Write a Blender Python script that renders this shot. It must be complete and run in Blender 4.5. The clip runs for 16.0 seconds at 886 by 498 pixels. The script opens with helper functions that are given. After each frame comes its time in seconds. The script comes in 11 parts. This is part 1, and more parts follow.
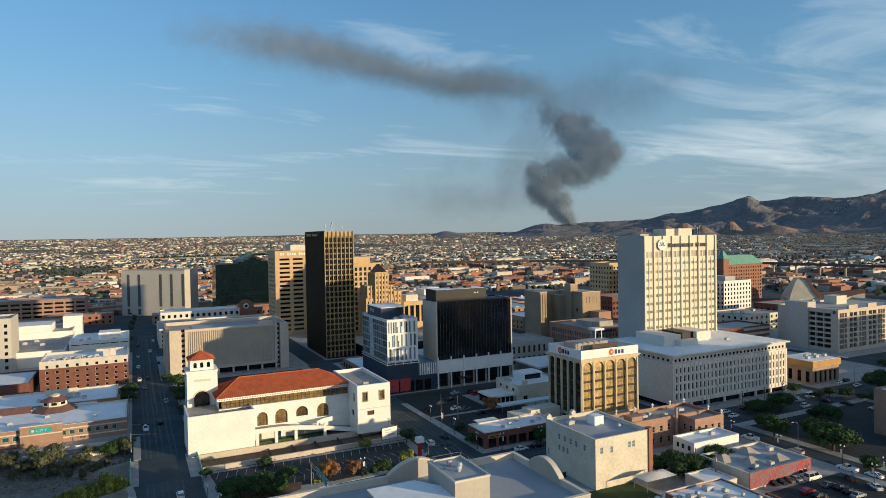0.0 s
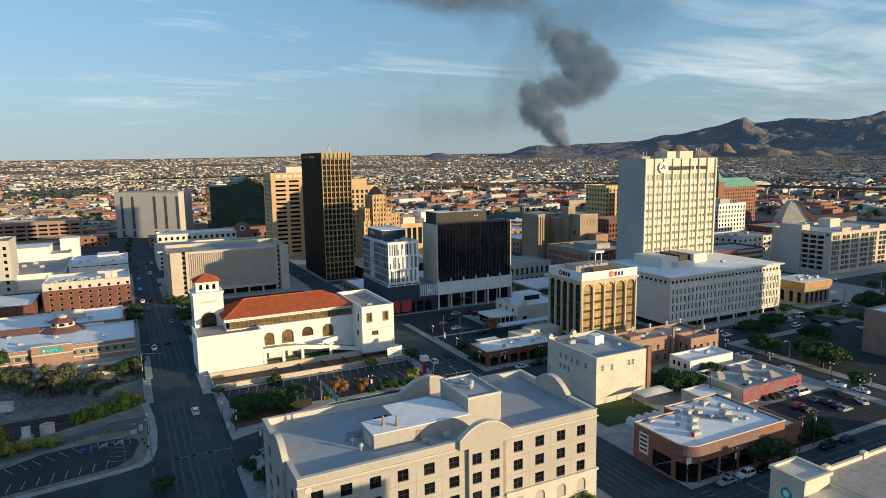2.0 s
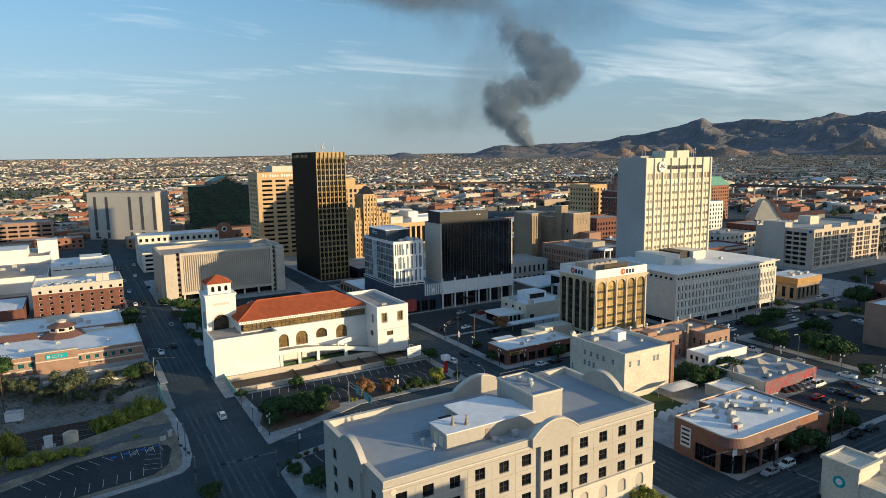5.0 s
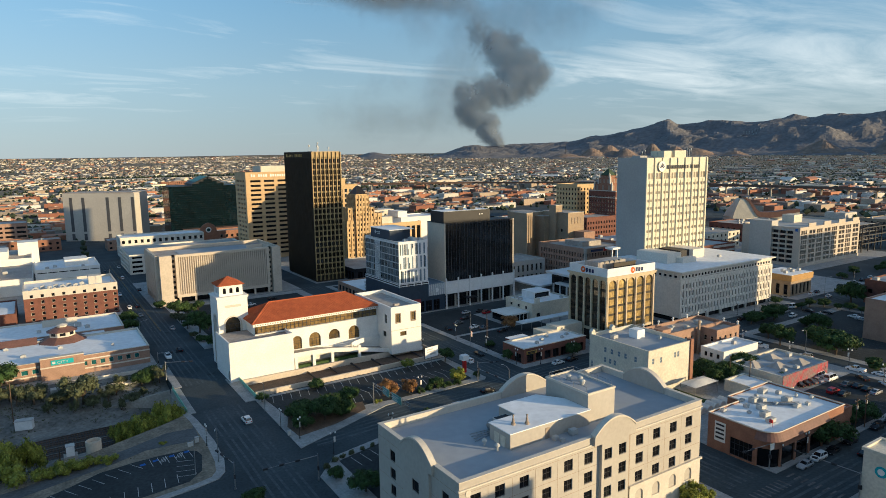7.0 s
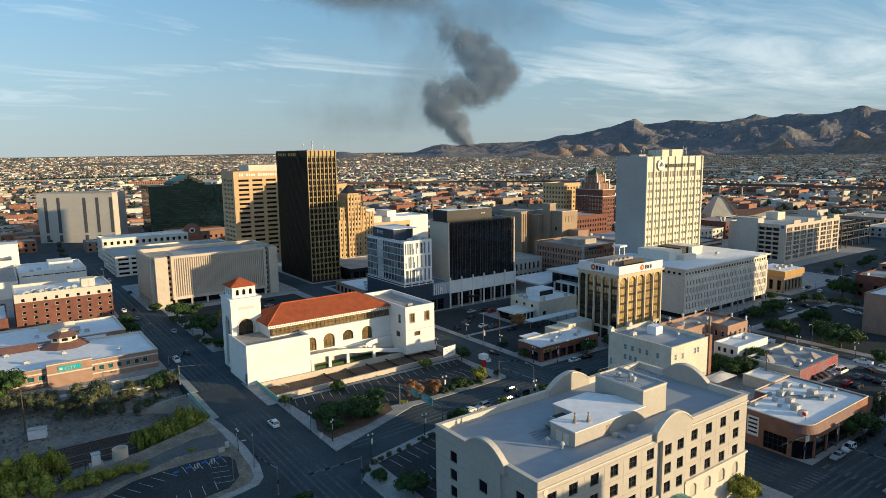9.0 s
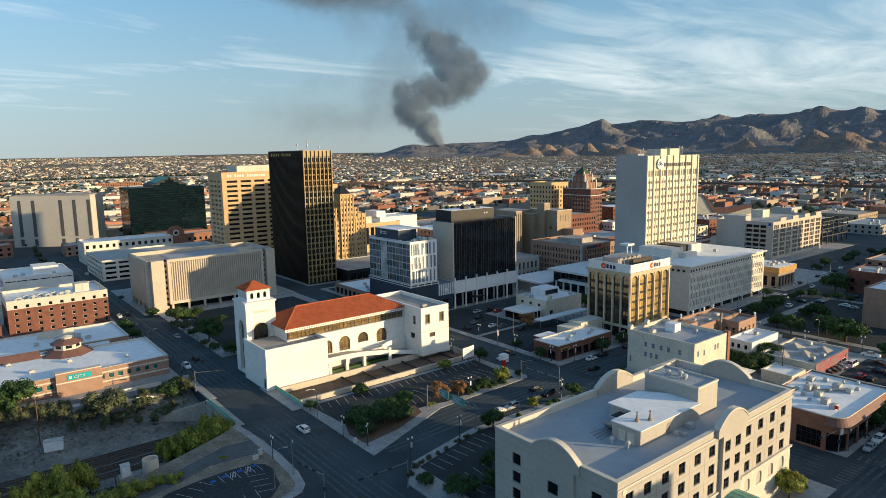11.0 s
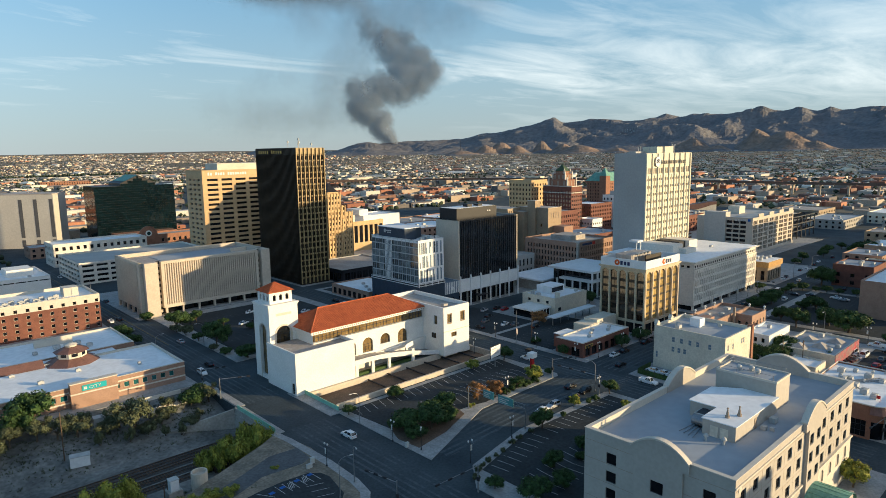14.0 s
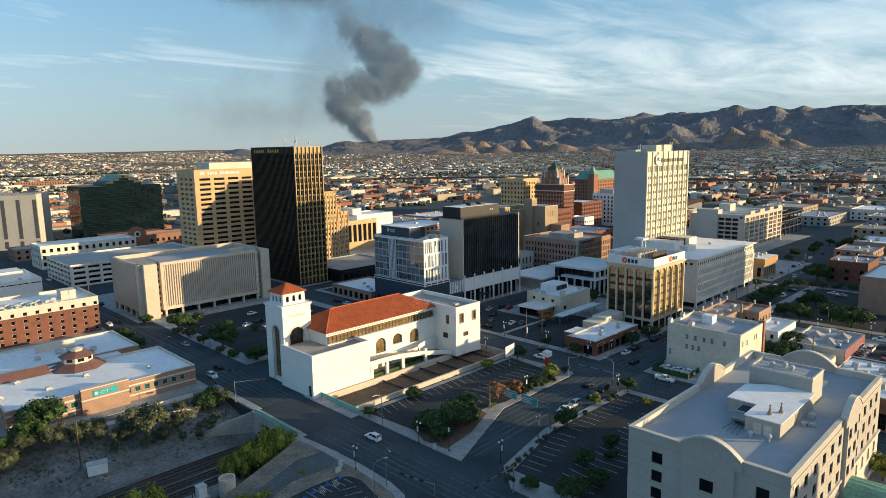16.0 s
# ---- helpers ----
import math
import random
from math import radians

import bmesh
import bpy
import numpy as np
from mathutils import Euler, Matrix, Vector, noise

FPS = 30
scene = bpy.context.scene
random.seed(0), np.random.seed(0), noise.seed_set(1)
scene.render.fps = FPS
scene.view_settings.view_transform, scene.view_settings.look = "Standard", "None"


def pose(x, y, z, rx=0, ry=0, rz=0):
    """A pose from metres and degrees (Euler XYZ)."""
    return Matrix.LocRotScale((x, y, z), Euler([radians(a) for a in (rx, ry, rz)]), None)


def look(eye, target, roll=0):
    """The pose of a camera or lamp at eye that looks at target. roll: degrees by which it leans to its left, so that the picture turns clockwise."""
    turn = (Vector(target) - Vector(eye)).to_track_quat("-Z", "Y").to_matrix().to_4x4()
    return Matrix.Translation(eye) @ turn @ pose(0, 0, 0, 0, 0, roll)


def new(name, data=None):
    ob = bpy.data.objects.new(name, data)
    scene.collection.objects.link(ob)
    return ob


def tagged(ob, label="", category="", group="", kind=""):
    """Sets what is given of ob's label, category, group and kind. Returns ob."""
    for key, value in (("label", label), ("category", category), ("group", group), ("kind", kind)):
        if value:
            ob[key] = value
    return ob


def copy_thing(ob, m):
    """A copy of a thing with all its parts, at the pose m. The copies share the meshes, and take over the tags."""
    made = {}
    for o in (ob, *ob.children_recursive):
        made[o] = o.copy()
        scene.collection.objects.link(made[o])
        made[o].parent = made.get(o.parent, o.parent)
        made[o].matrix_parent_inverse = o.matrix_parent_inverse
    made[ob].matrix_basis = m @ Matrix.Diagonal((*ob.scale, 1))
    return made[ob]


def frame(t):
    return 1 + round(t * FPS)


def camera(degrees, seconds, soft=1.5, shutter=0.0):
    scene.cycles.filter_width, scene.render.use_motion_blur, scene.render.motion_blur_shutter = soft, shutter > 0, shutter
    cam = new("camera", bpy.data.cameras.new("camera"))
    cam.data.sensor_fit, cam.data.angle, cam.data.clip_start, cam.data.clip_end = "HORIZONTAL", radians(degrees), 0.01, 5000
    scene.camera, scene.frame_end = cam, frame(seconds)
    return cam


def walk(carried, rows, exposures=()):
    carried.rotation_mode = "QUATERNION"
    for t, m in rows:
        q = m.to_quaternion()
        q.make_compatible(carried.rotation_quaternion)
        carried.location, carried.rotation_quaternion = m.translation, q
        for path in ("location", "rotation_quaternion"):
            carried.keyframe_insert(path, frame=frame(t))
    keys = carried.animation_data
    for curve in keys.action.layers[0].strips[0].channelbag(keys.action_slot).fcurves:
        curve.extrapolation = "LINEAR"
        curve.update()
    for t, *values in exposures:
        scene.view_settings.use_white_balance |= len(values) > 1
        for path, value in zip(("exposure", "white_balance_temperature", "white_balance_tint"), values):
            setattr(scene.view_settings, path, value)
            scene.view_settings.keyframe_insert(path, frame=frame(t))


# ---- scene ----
cam = camera(69.4, 16.0, soft=0.6)
PATH = [
    (0, (6.508, -1.847, 70.289), (7.223, -0.372, 70.254), -1.0),
    (0.5, (6.463, -1.957, 70.643), (7.174, -0.485, 70.499), -1.0),
    (1, (5.655, -1.702, 70.777), (6.365, -0.239, 70.563), -1.0),
    (1.5, (4.427, -0.982, 70.556), (5.142, 0.475, 70.325), -1.0),
    (2, (2.714, -0.184, 70.666), (3.439, 1.269, 70.432), -0.9),
    (2.5, (0.862, 0.955, 70.618), (1.597, 2.403, 70.385), -0.9),
    (3, (-1.597, 2.043, 70.758), (-0.851, 3.484, 70.523), -0.9),
    (3.5, (-4.122, 3.474, 70.681), (-3.362, 4.909, 70.446), -0.9),
    (4, (-7.152, 5.071, 70.71), (-6.377, 6.498, 70.475), -0.9),
    (6.5, (-23.952, 15.621, 70.674), (-23.093, 16.997, 70.437), -0.8),
    (7, (-27.291, 17.917, 70.728), (-26.415, 19.282, 70.491), -0.8),
    (7.5, (-30.716, 20.344, 70.721), (-29.821, 21.698, 70.483), -0.8),
    (8, (-33.998, 22.749, 70.709), (-33.088, 24.092, 70.471), -0.8),
    (8.5, (-37.165, 25.269, 70.777), (-36.237, 26.6, 70.537), -0.8),
    (9, (-40.411, 27.934, 70.744), (-39.467, 29.253, 70.504), -0.8),
    (11.5, (-55.503, 41.913, 70.845), (-54.478, 43.171, 70.602), -0.9),
    (12, (-58.384, 44.99, 70.79), (-57.343, 46.233, 70.545), -0.8),
    (12.5, (-61.122, 47.995, 70.847), (-60.065, 49.224, 70.602), -0.9),
    (13, (-63.918, 50.94, 70.889), (-62.846, 52.157, 70.644), -0.9),
    (13.5, (-66.637, 54.193, 70.896), (-65.55, 55.395, 70.649), -0.9),
    (14, (-69.275, 57.325, 70.971), (-68.173, 58.514, 70.723), -0.9),
    (14.5, (-71.863, 60.582, 70.912), (-70.746, 61.757, 70.663), -1.0),
    (15, (-74.016, 63.338, 70.973), (-72.887, 64.501, 70.726), -1.0),
    (15.5, (-75.584, 65.051, 71.037), (-74.449, 66.207, 70.788), -1.0),
    (16, (-76.494, 66.281, 71.081), (-75.353, 67.432, 70.829), -1.0),
]
walk(cam, [(t, look(*row)) for t, *row in PATH], [(0.0, 0.36, 6000, 5), (0.5, 0.31, 6110, 5), (1.3, 0.50, 6060, 5), (4.0, 0.53, 6060, 5), (9.0, 0.63, 6240, 5), (16.0, 0.78, 6330, 5)])

# ---- light ----
SUN_TRAVEL = (-0.80, 1.0, -0.19)
sun = new("sun", bpy.data.lights.new("sun", "SUN"))
sun.data.energy, sun.data.angle, sun.data.color = 4.6, radians(0.6), (1.0, 0.73, 0.41)
sun.matrix_world = look((0, 0, 0), SUN_TRAVEL)

world = bpy.data.worlds.new("evening_sky")
scene.world = world
world.use_nodes = True


def sky_nodes():
    nt = world.node_tree
    add, link = nt.nodes.new, nt.links.new
    back = nt.nodes["Background"]
    sky = add("ShaderNodeTexSky")
    sky.sky_type, sky.sun_disc = "NISHITA", False
    sky.sun_elevation, sky.sun_rotation = radians(8.0), radians(141.3)
    sky.altitude, sky.air_density, sky.dust_density, sky.ozone_density = 1100, 1.0, 0.3, 3.0
    coord = add("ShaderNodeTexCoord")
    sep = add("ShaderNodeSeparateXYZ")
    link(coord.outputs["Generated"], sep.inputs[0])
    # cloud sheet: the direction laid on a high plane
    lift = add("ShaderNodeMath"); lift.operation = "ADD"; lift.inputs[1].default_value = 0.06
    link(sep.outputs[2], lift.inputs[0])
    low = add("ShaderNodeMath"); low.operation = "MAXIMUM"; low.inputs[1].default_value = 0.02
    link(lift.outputs[0], low.inputs[0])
    flat = []
    for i in (0, 1):
        d = add("ShaderNodeMath"); d.operation = "DIVIDE"
        link(sep.outputs[i], d.inputs[0]); link(low.outputs[0], d.inputs[1])
        flat.append(d)
    comb = add("ShaderNodeCombineXYZ")
    link(flat[0].outputs[0], comb.inputs[0]); link(flat[1].outputs[0], comb.inputs[1])
    turn = add("ShaderNodeMapping")
    turn.inputs["Rotation"].default_value = (0, 0, radians(38))
    turn.inputs["Scale"].default_value = (0.6, 1.3, 1)
    link(comb.outputs[0], turn.inputs[0])
    fine = add("ShaderNodeTexNoise")
    fine.inputs["Scale"].default_value, fine.inputs["Detail"].default_value = 1.1, 9
    fine.inputs["Roughness"].default_value, fine.inputs["Distortion"].default_value = 0.62, 0.6
    link(turn.outputs[0], fine.inputs[0])
    broad = add("ShaderNodeTexNoise")
    broad.inputs["Scale"].default_value, broad.inputs["Detail"].default_value = 0.22, 3
    link(comb.outputs[0], broad.inputs[0])
    mul = add("ShaderNodeMath"); mul.operation = "MULTIPLY"
    link(fine.outputs[0], mul.inputs[0]); link(broad.outputs[0], mul.inputs[1])
    ramp = add("ShaderNodeValToRGB")
    ramp.color_ramp.elements[0].position, ramp.color_ramp.elements[0].color = 0.245, (0, 0, 0, 1)
    ramp.color_ramp.elements[1].position, ramp.color_ramp.elements[1].color = 0.42, (1, 1, 1, 1)
    # more cloud towards the east
    east = add("ShaderNodeMapRange"); east.interpolation_type = "SMOOTHSTEP"
    east.inputs["From Min"].default_value, east.inputs["From Max"].default_value = 0.55, 0.95
    east.inputs["To Min"].default_value, east.inputs["To Max"].default_value = -0.04, 0.08
    link(sep.outputs[0], east.inputs[0])
    more = add("ShaderNodeMath"); more.operation = "ADD"
    link(mul.outputs[0], more.inputs[0]); link(east.outputs[0], more.inputs[1])
    link(more.outputs[0], ramp.inputs[0])
    # dusty air: paler and greyer towards the horizon
    air = add("ShaderNodeValToRGB")
    els = air.color_ramp.elements
    els[0].position, els[0].color = 0.0, (0.43, 0.48, 0.50, 0.95)
    els[1].position, els[1].color = 1.0, (0.09, 0.20, 0.36, 0.85)
    for pos, col in ((0.10, (0.39, 0.515, 0.59, 0.85)), (0.25, (0.24, 0.455, 0.63, 0.65)), (0.42, (0.17, 0.39, 0.66, 0.35)), (0.6, (0.095, 0.21, 0.37, 0.8))):
        e = els.new(pos)
        e.color = col
    link(sep.outputs[2], air.inputs[0])
    glow = add("ShaderNodeVectorMath"); glow.operation = "SCALE"
    west = add("ShaderNodeMapRange"); west.interpolation_type = "SMOOTHSTEP"
    west.inputs["From Min"].default_value, west.inputs["From Max"].default_value = 0.5, -0.15
    west.inputs["To Min"].default_value, west.inputs["To Max"].default_value = 4.0, 5.1
    link(sep.outputs[0], west.inputs[0]); link(west.outputs[0], glow.inputs["Scale"])
    link(air.outputs["Color"], glow.inputs[0])
    tint = add("ShaderNodeMix"); tint.data_type = "RGBA"; tint.blend_type = "MIX"
    link(glow.outputs[0], tint.inputs["B"])
    link(air.outputs["Alpha"], tint.inputs["Factor"]); link(sky.outputs[0], tint.inputs["A"])
    # the dusty evening glow round the low sun
    near = add("ShaderNodeVectorMath"); near.operation = "DOT_PRODUCT"
    near.inputs[1].default_value = -Vector(SUN_TRAVEL).normalized()
    link(coord.outputs["Generated"], near.inputs[0])
    halo = add("ShaderNodeMapRange"); halo.interpolation_type = "SMOOTHERSTEP"
    halo.inputs["From Min"].default_value, halo.inputs["From Max"].default_value = 0.35, 1.0
    link(near.outputs["Value"], halo.inputs[0])
    warm = add("ShaderNodeVectorMath"); warm.operation = "SCALE"
    warm.inputs[0].default_value = (2.1, 1.55, 0.95)
    link(halo.outputs[0], warm.inputs["Scale"])
    lit = add("ShaderNodeVectorMath"); lit.operation = "ADD"
    link(tint.outputs["Result"], lit.inputs[0]); link(warm.outputs[0], lit.inputs[1])
    cloud = add("ShaderNodeMix"); cloud.data_type = "RGBA"
    cloud.inputs["B"].default_value = (4.6, 4.7, 4.65, 1)
    thin = add("ShaderNodeMath"); thin.operation = "MULTIPLY"; thin.inputs[1].default_value = 0.6
    # no cloud in the dust right over the horizon
    clear = add("ShaderNodeMapRange"); clear.interpolation_type = "SMOOTHSTEP"
    clear.inputs["From Min"].default_value, clear.inputs["From Max"].default_value = 0.015, 0.10
    link(sep.outputs[2], clear.inputs[0])
    fade = add("ShaderNodeMath"); fade.operation = "MULTIPLY"
    link(ramp.outputs[0], fade.inputs[0]); link(clear.outputs[0], fade.inputs[1])
    link(fade.outputs[0], thin.inputs[0])
    link(thin.outputs[0], cloud.inputs["Factor"]); link(lit.outputs[0], cloud.inputs["A"])
    link(cloud.outputs["Result"], back.inputs[0])
    back.inputs[1].default_value = 0.15


sky_nodes()

# ---- materials ----


def surface(name, a, b, rough=0.85, scale=0.35, fine=6.0, bump=0.15, metal=0.0, vary=0.0, stain=0.25, stretch=(1, 1, 1), islands=False, relief=0.02, gloss=0.25):
    """Two tones mixed by a broad and a fine noise in metres, with fine relief; vary: brightness that differs from piece to piece."""
    m = bpy.data.materials.new(name)
    m.use_nodes = True
    nt = m.node_tree
    add, link = nt.nodes.new, nt.links.new
    bsdf = nt.nodes["Principled BSDF"]
    geo = add("ShaderNodeNewGeometry")
    mp = add("ShaderNodeMapping"); mp.inputs["Scale"].default_value = stretch
    link(geo.outputs["Position"], mp.inputs[0])
    n1 = add("ShaderNodeTexNoise"); n1.inputs["Scale"].default_value = scale; n1.inputs["Detail"].default_value = 4
    n2 = add("ShaderNodeTexNoise"); n2.inputs["Scale"].default_value = fine; n2.inputs["Detail"].default_value = 5
    link(mp.outputs[0], n1.inputs[0]); link(mp.outputs[0], n2.inputs[0])
    r1 = add("ShaderNodeMapRange"); r1.inputs["From Min"].default_value = 0.35; r1.inputs["From Max"].default_value = 0.65
    link(n1.outputs[0], r1.inputs[0])
    mix = add("ShaderNodeMix"); mix.data_type = "RGBA"
    mix.inputs["A"].default_value, mix.inputs["B"].default_value = (*a, 1), (*b, 1)
    link(r1.outputs[0], mix.inputs["Factor"])
    r2 = add("ShaderNodeMapRange"); r2.inputs["From Min"].default_value = 0.3; r2.inputs["From Max"].default_value = 0.7
    r2.inputs["To Min"].default_value, r2.inputs["To Max"].default_value = 1 - stain, 1 + stain * 0.6
    link(n2.outputs[0], r2.inputs[0])
    val = r2.outputs[0]
    if vary:
        src = geo.outputs["Random Per Island"] if islands else add("ShaderNodeObjectInfo").outputs["Random"]
        r3 = add("ShaderNodeMapRange"); r3.inputs["To Min"].default_value, r3.inputs["To Max"].default_value = 1 - vary, 1 + vary
        link(src, r3.inputs[0])
        mm = add("ShaderNodeMath"); mm.operation = "MULTIPLY"
        link(val, mm.inputs[0]); link(r3.outputs[0], mm.inputs[1])
        val = mm.outputs[0]
    scl = add("ShaderNodeVectorMath"); scl.operation = "SCALE"
    link(mix.outputs["Result"], scl.inputs[0]); link(val, scl.inputs["Scale"])
    link(scl.outputs[0], bsdf.inputs["Base Color"])
    bsdf.inputs["Roughness"].default_value = rough
    bsdf.inputs["Metallic"].default_value = metal
    bsdf.inputs["Specular IOR Level"].default_value = gloss
    if bump:
        bp = add("ShaderNodeBump"); bp.inputs["Strength"].default_value = bump; bp.inputs["Distance"].default_value = relief
        link(n2.outputs[0], bp.inputs["Height"]); link(bp.outputs[0], bsdf.inputs["Normal"])
    return m


def pick_colours(name, colours, rough=0.85, stain=0.2, fine=0.8, gloss=0.3):
    """A colour from a short list for each separate island of a joined mesh."""
    m = surface(name, (1, 1, 1), (0.86, 0.86, 0.86), rough, 0.05, fine, 0, stain=stain, gloss=gloss)
    nt = m.node_tree
    geo = nt.nodes.new("ShaderNodeNewGeometry")
    ramp = nt.nodes.new("ShaderNodeValToRGB")
    ramp.color_ramp.interpolation = "CONSTANT"
    els = ramp.color_ramp.elements
    while len(els) < len(colours):
        els.new(0.5)
    for i, c in enumerate(colours):
        els[i].position, els[i].color = i / len(colours), (*c, 1)
    nt.links.new(geo.outputs["Random Per Island"], ramp.inputs[0])
    bsdf = nt.nodes["Principled BSDF"]
    old = bsdf.inputs["Base Color"].links[0].from_socket
    mul = nt.nodes.new("ShaderNodeMix"); mul.data_type, mul.blend_type = "RGBA", "MULTIPLY"
    mul.inputs["Factor"].default_value = 1
    nt.links.new(old, mul.inputs["A"]); nt.links.new(ramp.outputs[0], mul.inputs["B"])
    nt.links.new(mul.outputs["Result"], bsdf.inputs["Base Color"])
    return m


def glazing(name, tone, rough=0.06, vary=0.5, gloss=0.8):
    """Tinted panes over dark rooms; each pane a little lighter or darker, as blinds and lamps differ."""
    m = surface(name, tone, tuple(c * 0.6 for c in tone), rough, 0.5, 0.9, 0.05, vary=vary, stain=0.35, relief=0.004, gloss=gloss)
    m.node_tree.nodes["Principled BSDF"].inputs["IOR"].default_value = 1.6
    return m


